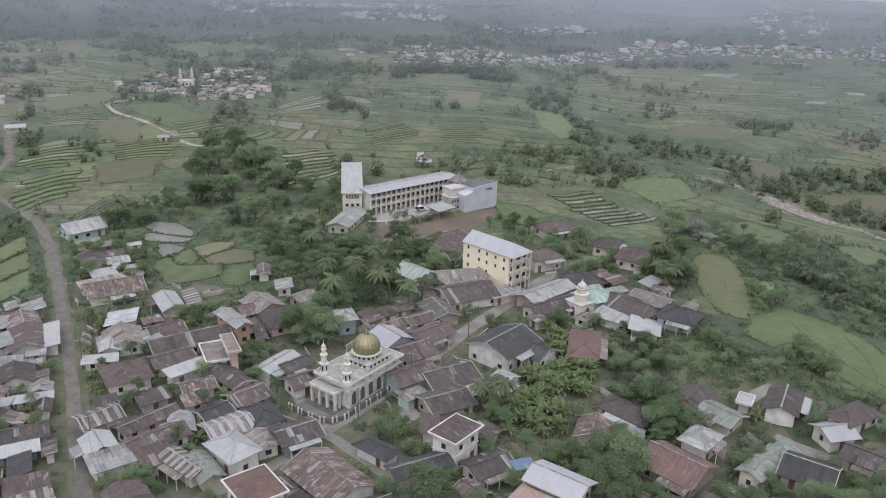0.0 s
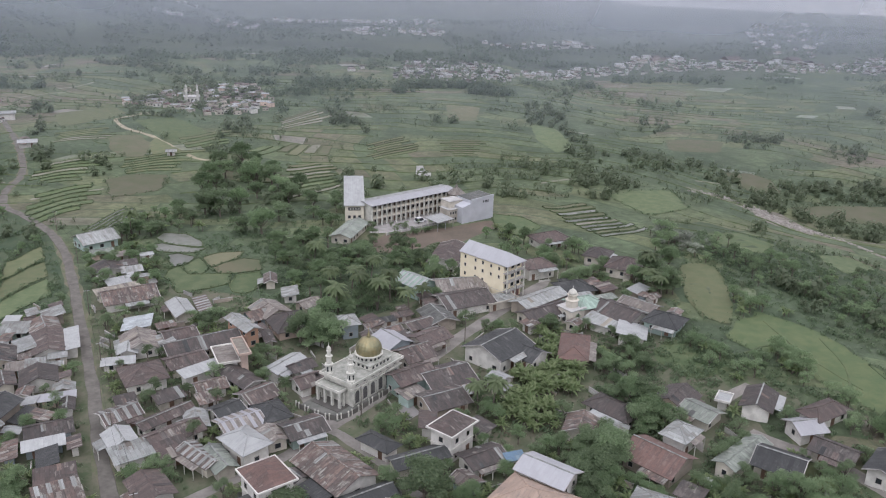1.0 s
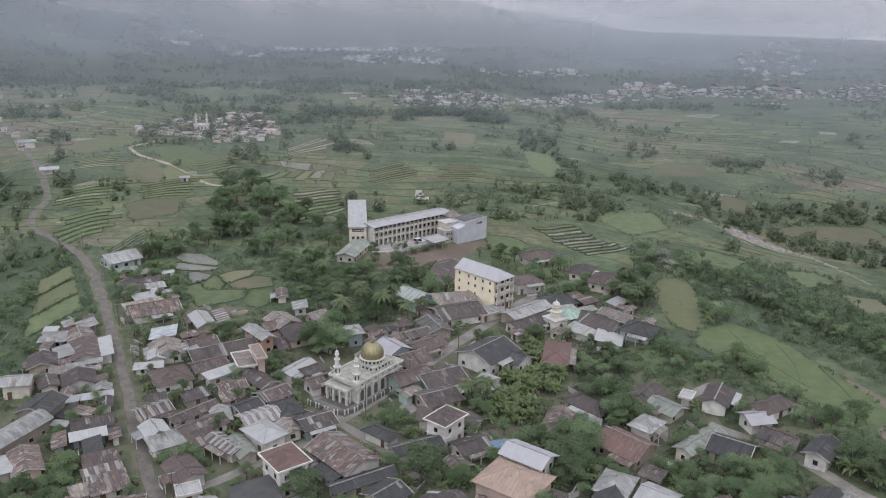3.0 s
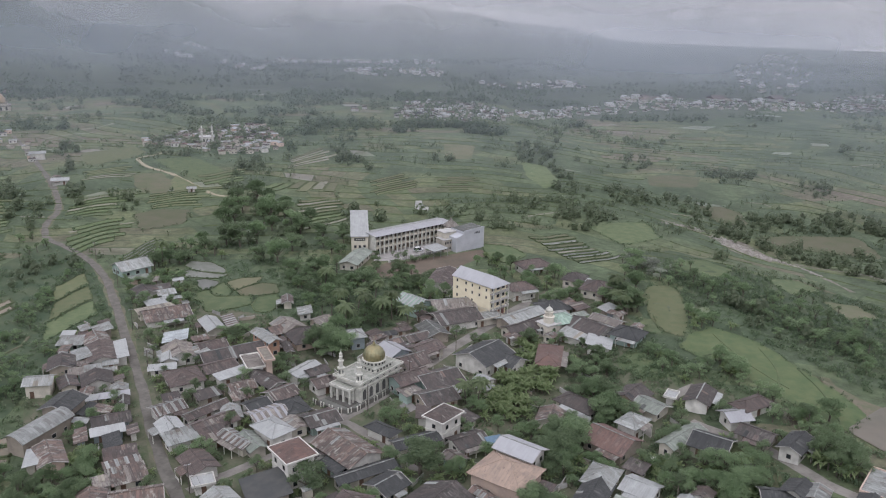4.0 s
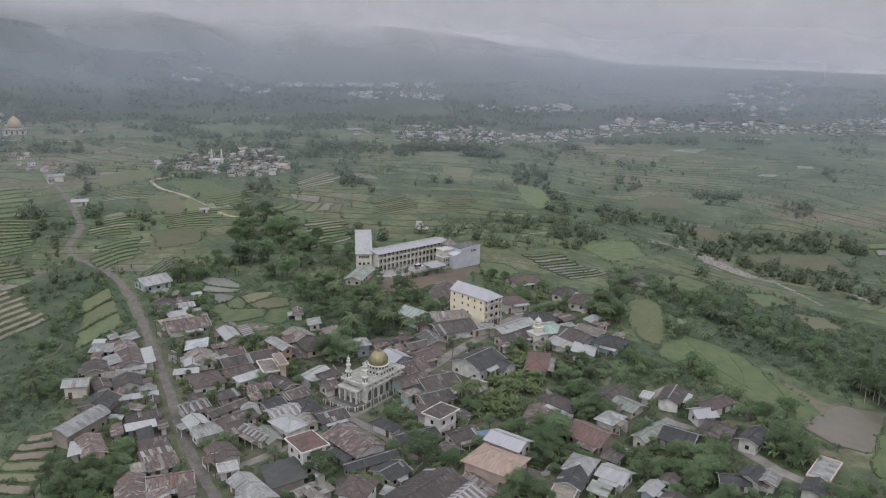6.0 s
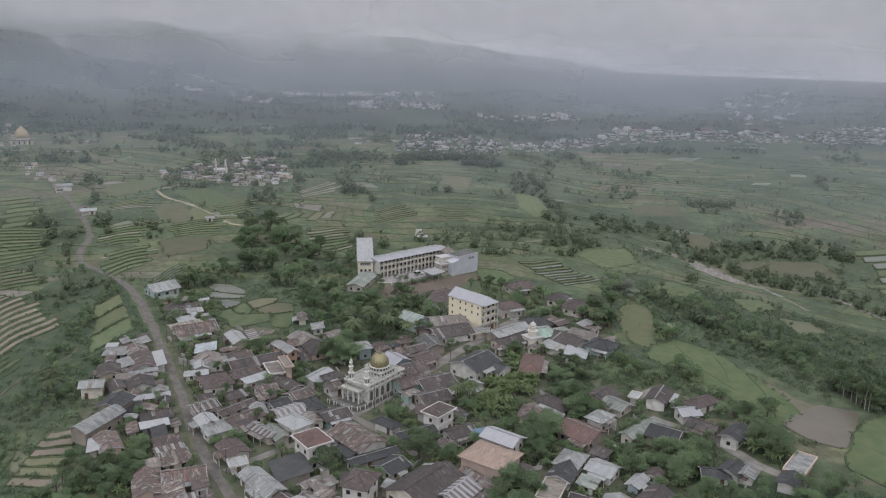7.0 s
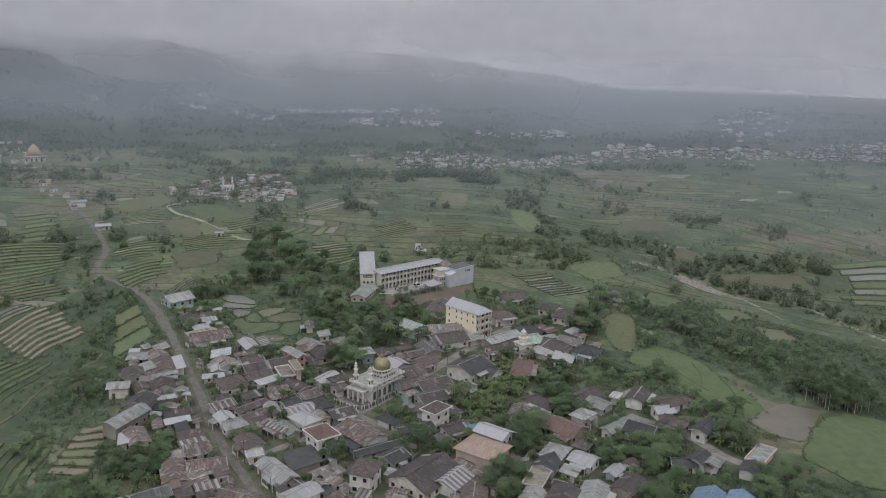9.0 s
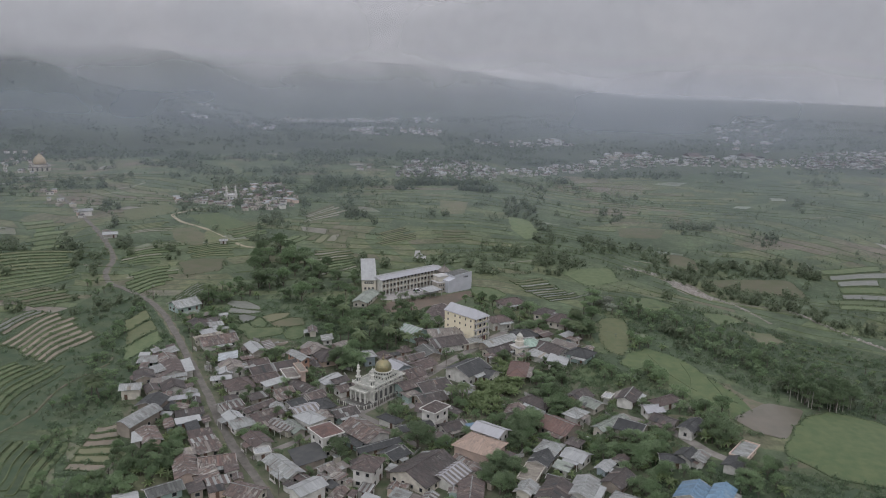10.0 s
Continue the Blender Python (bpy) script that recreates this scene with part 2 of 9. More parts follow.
M_FRAME = mat("window_frame", (0.45, 0.42, 0.38), None, 0.7, 1.0)
M_WOOD = mat("door_wood", (0.16, 0.10, 0.07), (0.10, 0.065, 0.045), 0.7, 1.0)
M_GLASS = mat("dark_glass", (0.025, 0.028, 0.032), (0.035, 0.04, 0.045), 0.12, 0.4, bump=0.0, spec=0.5)
M_GOLD = mat("dome_gold", (0.30, 0.252, 0.130), (0.195, 0.200, 0.122), 0.38, 0.35, fine=2.0, metal=0.45, vary=0.0)
M_ROAD = mat("road_surface", (0.160, 0.150, 0.132), (0.098, 0.091, 0.079), 0.92, 0.30, fine=1.1, vary=0.0, speck=(0.215, 0.195, 0.165))
M_VERGE = mat("road_verge", (0.150, 0.132, 0.098), (0.090, 0.112, 0.056), 0.95, 0.25, fine=1.2, vary=0.0)
M_LANE = mat("lane_concrete", (0.235, 0.220, 0.198), (0.150, 0.140, 0.125), 0.92, 0.25, fine=1.6, vary=0.1)
M_DIRT = mat("bare_earth", (0.155, 0.122, 0.094), (0.105, 0.09, 0.068), 0.95, 0.08, fine=1.0, vary=0.1)
M_YARD = mat("yard_earth", (0.122, 0.117, 0.082), (0.064, 0.086, 0.043), 0.95, 0.26, fine=1.2, vary=0.0)
M_GRASS = mat("grass_field", (0.060, 0.092, 0.037), (0.096, 0.119, 0.055), 0.9, 0.34, fine=2.6, bump=0.6, vary=0.12, sheen=0.03)
M_PADDY = mat("paddy_green", (0.074, 0.106, 0.046), (0.114, 0.138, 0.066), 0.9, 0.34, fine=2.6, bump=0.6, vary=0.16, sheen=0.03)
M_DRY = mat("paddy_dry", (0.150, 0.144, 0.088), (0.112, 0.126, 0.070), 0.92, 0.07, fine=0.6, vary=0.22)
M_WET = mat("paddy_wet", (0.150, 0.152, 0.134), (0.090, 0.100, 0.074), 0.38, 0.30, fine=3.0, bump=0.05, vary=0.2, spec=0.5)
M_MUD = mat("pond_mud", (0.132, 0.116, 0.086), (0.098, 0.092, 0.064), 0.42, 0.09, fine=0.5, bump=0.02, vary=0.1, spec=0.5)
M_BUND = mat("bund_grass", (0.062, 0.086, 0.040), (0.096, 0.114, 0.056), 0.95, 0.3, vary=0.25)
M_OLIVE = mat("paddy_olive", (0.124, 0.133, 0.066), (0.094, 0.117, 0.053), 0.9, 0.34, fine=2.6, bump=0.6, vary=0.14, sheen=0.03)
M_FRESH = mat("paddy_fresh", (0.068, 0.103, 0.041), (0.102, 0.127, 0.054), 0.9, 0.34, fine=2.6, bump=0.6, vary=0.12, sheen=0.03)
M_TILLED = mat("tilled_earth", (0.124, 0.120, 0.078), (0.096, 0.110, 0.060), 0.95, 0.12, fine=0.8, vary=0.15)
M_TRACK = mat("dusty_track", (0.34, 0.30, 0.22), (0.24, 0.22, 0.15), 0.95, 0.2, fine=1.0, vary=0.05)
M_TAN = mat("wet_tan_paddy", (0.205, 0.172, 0.128), (0.142, 0.128, 0.092), 0.55, 0.12, fine=0.9, bump=0.05, vary=0.10)
M_SCRUB = mat("scrub_ground", (0.041, 0.065, 0.035), (0.073, 0.092, 0.051), 0.95, 0.16, fine=0.7, bump=0.6, vary=0.1)
M_BARK = mat("bark", (0.15, 0.13, 0.11), (0.10, 0.085, 0.07), 0.95, 2.0)
M_PALE_BARK = mat("pale_bark", (0.36, 0.34, 0.30), (0.25, 0.235, 0.20), 0.9, 2.0)
M_METAL = mat("painted_steel", (0.40, 0.41, 0.42), (0.30, 0.30, 0.31), 0.5, 0.8)
M_GRILLE = mat("pierced_grille", (0.13, 0.13, 0.125), (0.07, 0.07, 0.068), 0.8, 2.0)
M_PAVE = mat("wet_paving", (0.19, 0.19, 0.172), (0.115, 0.12, 0.102), 0.7, 0.4)
M_FASCIA = mat("fascia_board", (0.40, 0.385, 0.36), (0.25, 0.24, 0.225), 0.8, 1.0)
M_TYRE = mat("rubber", (0.02, 0.02, 0.02), None, 0.9, 1.0)


def leaf_mat(name, a, b):
    """Leaves: two greens from island to island, some light passing through."""
    m = bpy.data.materials.new(name)
    m.use_nodes = True
    t = m.node_tree
    p = t.nodes["Principled BSDF"]
    g = t.nodes.new("ShaderNodeNewGeometry")
    info = t.nodes.new("ShaderNodeObjectInfo")
    mx = t.nodes.new("ShaderNodeMix")
    mx.data_type = "RGBA"
    mx.inputs["A"].default_value, mx.inputs["B"].default_value = (*a, 1), (*b, 1)
    t.links.new(g.outputs["Random Per Island"], mx.inputs["Factor"])
    hsv = t.nodes.new("ShaderNodeHueSaturation")
    mr = t.nodes.new("ShaderNodeMapRange")
    mr.inputs["To Min"].default_value, mr.inputs["To Max"].default_value = 0.72, 1.3
    t.links.new(info.outputs["Random"], mr.inputs["Value"])
    t.links.new(mr.outputs[0], hsv.inputs["Value"])
    t.links.new(mx.outputs["Result"], hsv.inputs["Color"])
    t.links.new(hsv.outputs["Color"], p.inputs["Base Color"])
    p.inputs["Roughness"].default_value = 0.7
    p.inputs["Specular IOR Level"].default_value = 0.35
    p.inputs["Sheen Weight"].default_value = 0.05
    tl, mxs = t.nodes.new("ShaderNodeBsdfTranslucent"), t.nodes.new("ShaderNodeMixShader")
    mxs.inputs[0].default_value = 0.64
    t.links.new(hsv.outputs["Color"], tl.inputs["Color"])
    t.links.new(p.outputs[0], mxs.inputs[1])
    t.links.new(tl.outputs[0], mxs.inputs[2])
    t.links.new(mxs.outputs[0], t.nodes["Material Output"].inputs["Surface"])
    return m


M_LEAF = leaf_mat("leaves", (0.168, 0.232, 0.130), (0.262, 0.335, 0.192))
M_WEED = leaf_mat("weeds", (0.112, 0.162, 0.094), (0.180, 0.234, 0.138))
M_LEAF_PALE = leaf_mat("leaves_pale", (0.160, 0.205, 0.124), (0.245, 0.285, 0.186))
M_LEAF_DARK = leaf_mat("leaves_dark", (0.153, 0.221, 0.120), (0.233, 0.309, 0.168))
M_FAR_LEAF = leaf_mat("far_leaves", (0.108, 0.145, 0.098), (0.164, 0.204, 0.140))
M_SILVER = leaf_mat("silvery_leaves", (0.20, 0.24, 0.17), (0.46, 0.47, 0.42))
M_BANANA = leaf_mat("banana_leaf", (0.150, 0.215, 0.092), (0.310, 0.365, 0.190))
M_PALM = leaf_mat("palm_leaf", (0.143, 0.188, 0.101), (0.221, 0.266, 0.145))

# ---------------------------------------------------------------- mesh tools


def lift(x, y):
    """Height of the land."""
    return LAND(x, y)


def link(name, verts, faces, material, parent=None, label="", smooth=False, at=None):
    me = bpy.data.meshes.new(name)
    me.from_pydata(verts, [], faces)
    mats = material if isinstance(material, (list, tuple)) else [material]
    for mm in mats:
        me.materials.append(mm)
    if smooth:
        me.polygons.foreach_set("use_smooth", [True] * len(me.polygons))
    me.update()
    ob = new(name, me)
    if at is not None:
        ob.matrix_basis = at
    if parent:
        ob.parent = parent
    if label:
        ob["label"] = label
    return ob


def share(name, ob, m, parent):
    """Another object on the mesh of ob."""
    o = new(name, ob.data if hasattr(ob, "data") else ob)
    o.parent = parent
    o.matrix_basis = m
    return o


def thing(name, m, label, category, group="", kind=""):
    e = new(name)
    e.matrix_basis = m
    e.empty_display_size = 0.3
    return tagged(e, label, category, group, kind)


class Shape:
    """Vertices and faces gathered into one mesh."""

    def __init__(self):
        self.v, self.f = [], []

    def add(self, vs, fs):
        n = len(self.v)
        self.v += [tuple(p) for p in vs]
        self.f += [tuple(n + i for i in q) for q in fs]
        return self

    def box(self, x0, y0, z0, x1, y1, z1, m=None):
        vs = [Vector(p) for p in ((x0, y0, z0), (x1, y0, z0), (x1, y1, z0), (x0, y1, z0), (x0, y0, z1), (x1, y0, z1), (x1, y1, z1), (x0, y1, z1))]
        if m:
            vs = [m @ p for p in vs]
        return self.add(vs, [(0, 3, 2, 1), (4, 5, 6, 7), (0, 1, 5, 4), (1, 2, 6, 5), (2, 3, 7, 6), (3, 0, 4, 7)])

    def lathe(self, profile, n=16, x=0.0, y=0.0, cap=True):
        """A turned form from (radius, height) pairs."""
        base = len(self.v)
        for r, z in profile:
            for i in range(n):
                a = 2 * math.pi * i / n
                self.v.append((x + r * math.cos(a), y + r * math.sin(a), z))
        for k in range(len(profile) - 1):
            for i in range(n):
                j = (i + 1) % n
                self.f.append((base + k * n + i, base + k * n + j, base + (k + 1) * n + j, base + (k + 1) * n + i))
        if cap:
            top = base + (len(profile) - 1) * n
            self.f.append(tuple(top + i for i in range(n)))
            self.f.append(tuple(base + n - 1 - i for i in range(n)))
        return self

    def tube(self, a, b, ra, rb, n=6):
        a, b = Vector(a), Vector(b)
        q = (b - a).to_track_quat("Z", "Y").to_matrix()
        base = len(self.v)
        for p, r in ((a, ra), (b, rb)):
            for i in range(n):
                t = 2 * math.pi * i / n
                self.v.append(tuple(p + q @ Vector((r * math.cos(t), r * math.sin(t), 0))))
        for i in range(n):
            j = (i + 1) % n
            self.f.append((base + i, base + j, base + n + j, base + n + i))
        self.f.append(tuple(base + n + i for i in range(n)))
        return self

    def slab(self, quad, d):
        """A sheet of thickness d under four corners."""
        q = [Vector(p) for p in quad]
        return self.add(q + [p - Vector((0, 0, d)) for p in q],
                        [(0, 1, 2, 3), (7, 6, 5, 4), (0, 4, 5, 1), (1, 5, 6, 2), (2, 6, 7, 3), (3, 7, 4, 0)])

    def fold(self, rails, d):
        """One bent sheet of thickness d through pairs of left and right points."""
        n = len(rails)
        top = [Vector(p) for pair in rails for p in pair]
        fs = []
        for i in range(n - 1):
            a, b, c, e = 2 * i, 2 * i + 1, 2 * i + 3, 2 * i + 2
            k = 2 * n
            fs += [(a, b, c, e), (k + e, k + c, k + b, k + a), (a, e, k + e, k + a), (b, k + b, k + c, c)]
        z = 2 * n - 2
        fs += [(0, 2 * n, 2 * n + 1, 1), (z, z + 1, z + 1 + 2 * n, z + 2 * n)]
        return self.add(top + [p - Vector((0, 0, d)) for p in top], fs)

    def make(self, name, material, parent=None, label="", smooth=False, at=None):
        return link(name, self.v, self.f, material, parent, label, smooth, at)


def inside(x, y, poly):
    hit = False
    for (x0, y0), (x1, y1) in zip(poly, poly[1:] + poly[:1]):
        if (y0 > y) != (y1 > y) and x < (x1 - x0) * (y - y0) / (y1 - y0) + x0:
            hit = not hit
    return hit


def spots(poly, n, seed):
    """n seeded places inside an outline."""
    rng = random.Random(seed)
    xs, ys = [p[0] for p in poly], [p[1] for p in poly]
    out = []
    for _ in range(n * 60):
        x, y = rng.uniform(min(xs), max(xs)), rng.uniform(min(ys), max(ys))
        if inside(x, y, poly):
            out.append((x, y))
            if len(out) == n:
                break
    return out


def smooth_line(pts, step=4.0):
    """Points every few metres along a soft curve through the given ones."""
    P = [Vector((x, y, 0)) for x, y in pts]
    P = [2 * P[0] - P[1]] + P + [2 * P[-1] - P[-2]]
    out = []
    for i in range(1, len(P) - 2):
        a, b, c, d = P[i - 1:i + 3]
        k = max(2, int((c - b).length / step))
        for j in range(k):
            t = j / k
            out.append(0.5 * (2 * b + (c - a) * t + (2 * a - 5 * b + 4 * c - d) * t * t + (3 * b - a - 3 * c + d) * t ** 3))
    out.append(P[-2])
    return out


ROADS = []


def strip(name, pts, width, material, label, category, rise=0.05, kind="structure", ragged=0.25):
    """A road or path laid on the land, with an uneven edge and a small drop at both sides."""
    L = smooth_line(pts)
    rng = random.Random(len(pts) * 7 + int(width * 10))
    vs, fs = [], []
    for i, p in enumerate(L):
        d = (L[min(i + 1, len(L) - 1)] - L[max(i - 1, 0)]).normalized()
        n = Vector((-d.y, d.x, 0))
        wl, wr = width / 2 + rng.uniform(-ragged, ragged), width / 2 + rng.uniform(-ragged, ragged)
        for off, dz in ((wl + 0.3, -0.3), (wl, rise), (0, rise + 0.05), (-wr, rise), (-wr - 0.3, -0.3)):
            q = p + n * off
            vs.append((q.x, q.y, lift(q.x, q.y) + dz))
    for i in range(len(L) - 1):
        for k in range(4):
            a = i * 5 + k
            fs.append((a, a + 1, a + 6, a + 5))
    if width > 1.5:
        ROADS.append((L, width / 2 + 0.6))
    return tagged(link(name, vs, [f[::-1] for f in fs], material), label, category, kind=kind)


# ---------------------------------------------------------------- the land


def ease(t):
    t = max(0.0, min(1.0, t))
    return t * t * (3 - 2 * t)


# Ridges from near to far: distance, depth, and crest heights by bearing in degrees.
RIDGES = (
    (1500, 330, ((-90, 120), (-30, 110), (-21, 102), (-18.6, 92), (-17.4, 70), (-15.6, 55), (-13.6, 43), (-10, 20), (-7, 4), (-5, -20))),
    (2600, 520, ((-90, 160), (-30, 158), (-21, 144), (-19, 124), (-17, 113), (-14.7, 120), (-12.5, 109), (-9.8, 90), (-7.7, 60), (-5, 0), (-2, -50))),
    (3600, 650, ((-90, 90), (-12, 84), (-7.7, 82), (-4.9, 101), (-3, 90), (0.6, 64), (4, 66), (7.7, 41), (11, 8), (14.2, -8), (16, -36), (18, -62), (24, -95))),
)


def by_bearing(tab, b):
    for (b0, h0), (b1, h1) in zip(tab, tab[1:]):
        if b0 <= b <= b1:
            return h0 + (h1 - h0) * ease((b - b0) / (b1 - b0))
    return tab[0][1] if b < tab[0][0] else tab[-1][1]


def LAND(x, y):
    """The plain falls gently away; wooded ridges stand on it in the north-west."""
    r = math.hypot(x, y + 263)
    z = RISE(x, y)
    if r > 450:
        z += 2.2 * ease((r - 450) / 300) * (noise.noise((x * 0.006, y * 0.006, 3.1)))
    if r > 1000:
        b = math.degrees(math.atan2(x, y + 263))
        z = z * (1 - ease((r - 1000) / 600)) - 0.0311 * max(0.0, r - 1250)
        base = z
        for far, wide, tab in RIDGES:
            u = (r - far) / wide
            if abs(u) < 2.4:
                top = by_bearing(tab, b) + 7 * noise.noise((x * 0.004, y * 0.004, far * 0.01))
                fold = 1 - 0.35 * ease(abs(u)) * abs(noise.noise((x * 0.0035, y * 0.0035, 4.4)))
                z = max(z, base + (top - base) * math.exp(-u * u * 1.3) * fold)
    return z


def RISE(x, y):
    """A low swell east of the village and the river's hollow beyond it."""
    return 5.0 * ease((x - 72) / 40) * (1 - ease((y - 95) / 60)) - 7.0 * ease((x - 135) / 70) * ease((y + 120) / 120)



def strip_at(x, y):
    """Row and column of the terraced plots: rows follow the contour, across the valley in the west and along the stream in the east."""
    u = x - 120
    soft = u if u > 60 else 12 * math.log1p(math.exp(u / 12))
    phi = 0.072 * y + 0.012 * x + 0.075 * soft * math.exp(-max(0.0, y - 150) / 170)
    phi += 3.4 * noise.noise((x * 0.0075, y * 0.0075, 1.7)) + 1.0 * noise.noise((x * 0.021, y * 0.021, 5.1))
    psi = 0.042 * x - 0.02 * y * ease((x - 60) / 120) + 2.2 * noise.noise((x * 0.011, y * 0.011, 9.3))
    return phi, psi


M_LAND = bpy.data.materials.new("farmland")


def farmland(m):
    """Terraces that follow the lie of the land: narrow strips cut across into plots, with grassy bunds between; patches of rough ground."""
    m.use_nodes = True
    t = m.node_tree
    p = t.nodes["Principled BSDF"]

    def N(kind, **kw):
        n = t.nodes.new(kind)
        for k, v in kw.items():
            n.inputs[k].default_value = v
        return n

    def M(op, a, b=None, c=None):
        n = t.nodes.new("ShaderNodeMath")
        n.operation = op
        for i, v in enumerate((a, b, c)):
            if v is None:
                continue
            if isinstance(v, (int, float)):
                n.inputs[i].default_value = v
            else:
                t.links.new(v, n.inputs[i])
        return n.outputs[0]

    def band(v, lo, hi, a, b):
        n = N("ShaderNodeMapRange")
        for k, q in (("From Min", lo), ("From Max", hi), ("To Min", a), ("To Max", b)):
            n.inputs[k].default_value = q
        t.links.new(v, n.inputs["Value"])
        return n.outputs[0]

    def tex(scale, detail=3, rough=0.5):
        n = N("ShaderNodeTexNoise", Scale=scale, Detail=detail, Roughness=rough)
        t.links.new(tc.outputs["Object"], n.inputs["Vector"])
        return n.outputs["Fac"]

    tc = N("ShaderNodeTexCoord")
    xyz = N("ShaderNodeSeparateXYZ")
    t.links.new(tc.outputs["Object"], xyz.inputs[0])
    X, Y = xyz.outputs["X"], xyz.outputs["Y"]
    at1, at2 = N("ShaderNodeAttribute"), N("ShaderNodeAttribute")
    at1.attribute_name, at2.attribute_name = "strip_row", "strip_column"
    phi, psi = at1.outputs["Fac"], at2.outputs["Fac"]
    row, frow = M("FLOOR", phi), M("FRACT", phi)
    psi = M("ADD", psi, M("MULTIPLY", M("FRACT", M("MULTIPLY", row, 0.618)), 3.0))
    col, fcol = M("FLOOR", psi), M("FRACT", psi)
    cv = N("ShaderNodeCombineXYZ")
    t.links.new(row, cv.inputs[0])
    t.links.new(col, cv.inputs[1])
    wn_ = N("ShaderNodeTexWhiteNoise")
    t.links.new(cv.outputs[0], wn_.inputs["Vector"])
    rnd = wn_.outputs["Value"]
    big = tex(0.006, 3)
    key = M("ADD", M("MULTIPLY", rnd, 0.40), M("MULTIPLY_ADD", big, 1.3, -0.36))
    ramp = N("ShaderNodeValToRGB")
    E = ramp.color_ramp.elements
    E[0].position, E[0].color = 0.15, (0.055, 0.081, 0.043, 1)
    E[1].position, E[1].color = 0.95, (0.166, 0.139, 0.109, 1)
    for pos, colr in ((0.36, (0.071, 0.096, 0.054)), (0.50, (0.087, 0.114, 0.060)), (0.60, (0.110, 0.127, 0.064)), (0.72, (0.120, 0.115, 0.076))):
        E.new(pos).color = (*colr, 1)
    t.links.new(key, ramp.inputs["Fac"])
    fine = tex(0.30, 6, 0.68)
    mid = tex(0.05, 4, 0.6)
    tone = M("MULTIPLY", band(fine, 0.36, 0.64, 0.68, 1.26), band(mid, 0.34, 0.66, 0.76, 1.18))
    sh = N("ShaderNodeVectorMath")
    sh.operation = "SCALE"
    t.links.new(ramp.outputs["Color"], sh.inputs[0])
    t.links.new(tone, sh.inputs["Scale"])
    edge = M("MULTIPLY", band(frow, 0.06, 0.12, 0.0, 1.0), band(fcol, 0.02, 0.05, 0.0, 1.0))
    rough_land = band(tex(0.011, 3), 0.54, 0.60, 0.0, 1.0)
    edge = M("MAXIMUM", edge, M("MULTIPLY", rough_land, 0.85))
    bund = N("ShaderNodeMix")
    bund.data_type = "RGBA"
    bund.inputs["A"].default_value = (0.056, 0.078, 0.040, 1)
    t.links.new(edge, bund.inputs["Factor"])
    t.links.new(sh.outputs[0], bund.inputs["B"])
    t.links.new(bund.outputs["Result"], p.inputs["Base Color"])
    dry = M("SUBTRACT", 1.0, rough_land)
    wet = M("MULTIPLY", M("MULTIPLY", band(rnd, 0.95, 0.96, 0.0, 1.0), dry), edge)
    t.links.new(band(wet, 0.0, 1.0, 0.92, 0.3), p.inputs["Roughness"])
    bp = N("ShaderNodeBump")
    bp.inputs["Strength"].default_value, bp.inputs["Distance"].default_value = 0.5, 0.6
    t.links.new(M("MULTIPLY", fine, M("SUBTRACT", 1.0, wet)), bp.inputs["Height"])
    t.links.new(bp.outputs["Normal"], p.inputs["Normal"])
    p.inputs["Sheen Weight"].default_value = 0.04
    p.inputs["Specular IOR Level"].default_value = 0.25


farmland(M_LAND)


def make_ground():
    """One sheet in polar rings round a point under the viewer, fine near and coarse far, out to the skyline and behind."""
    radii = [0.0]
    while radii[-1] < 4600:
        radii.append(radii[-1] + max(6.0, radii[-1] * 0.018))
    n = 420
    vs, fs = [(0, -263, LAND(0, -263))], []
    for r in radii[1:]:
        for i in range(n):
            a = 2 * math.pi * i / n
            x, y = r * math.sin(a), -263 + r * math.cos(a)
            vs.append((x, y, LAND(x, y)))
    for i in range(n):
        fs.append((0, 1 + (i + 1) % n, 1 + i))
    for k in range(len(radii) - 2):
        for i in range(n):
            j = (i + 1) % n
            a, b = 1 + k * n, 1 + (k + 1) * n
            fs.append((a + i, a + j, b + j, b + i))
    g = link("ground", vs, fs, [M_LAND, M_HILL], smooth=True)
    mids = [0] * len(fs)
    for k, p in enumerate(g.data.polygons):
        c = p.center
        if math.hypot(c.x, c.y + 263) > 960 + 170 * noise.noise((c.x * 0.006, c.y * 0.006, 5.5)):
            mids[k] = 1
    g.data.polygons.foreach_set("material_index", mids)
    grid = [strip_at(v[0], v[1]) for v in vs]
    for k, key in enumerate(("strip_row", "strip_column")):
        g.data.attributes.new(key, "FLOAT", "POINT").data.foreach_set("value", [q[k] for q in grid])
    tagged(g, "terraced green farmland with scattered plots reaching wooded hills", "ground", kind="structure")
    return g


M_HILL = bpy.data.materials.new("wooded_hills")


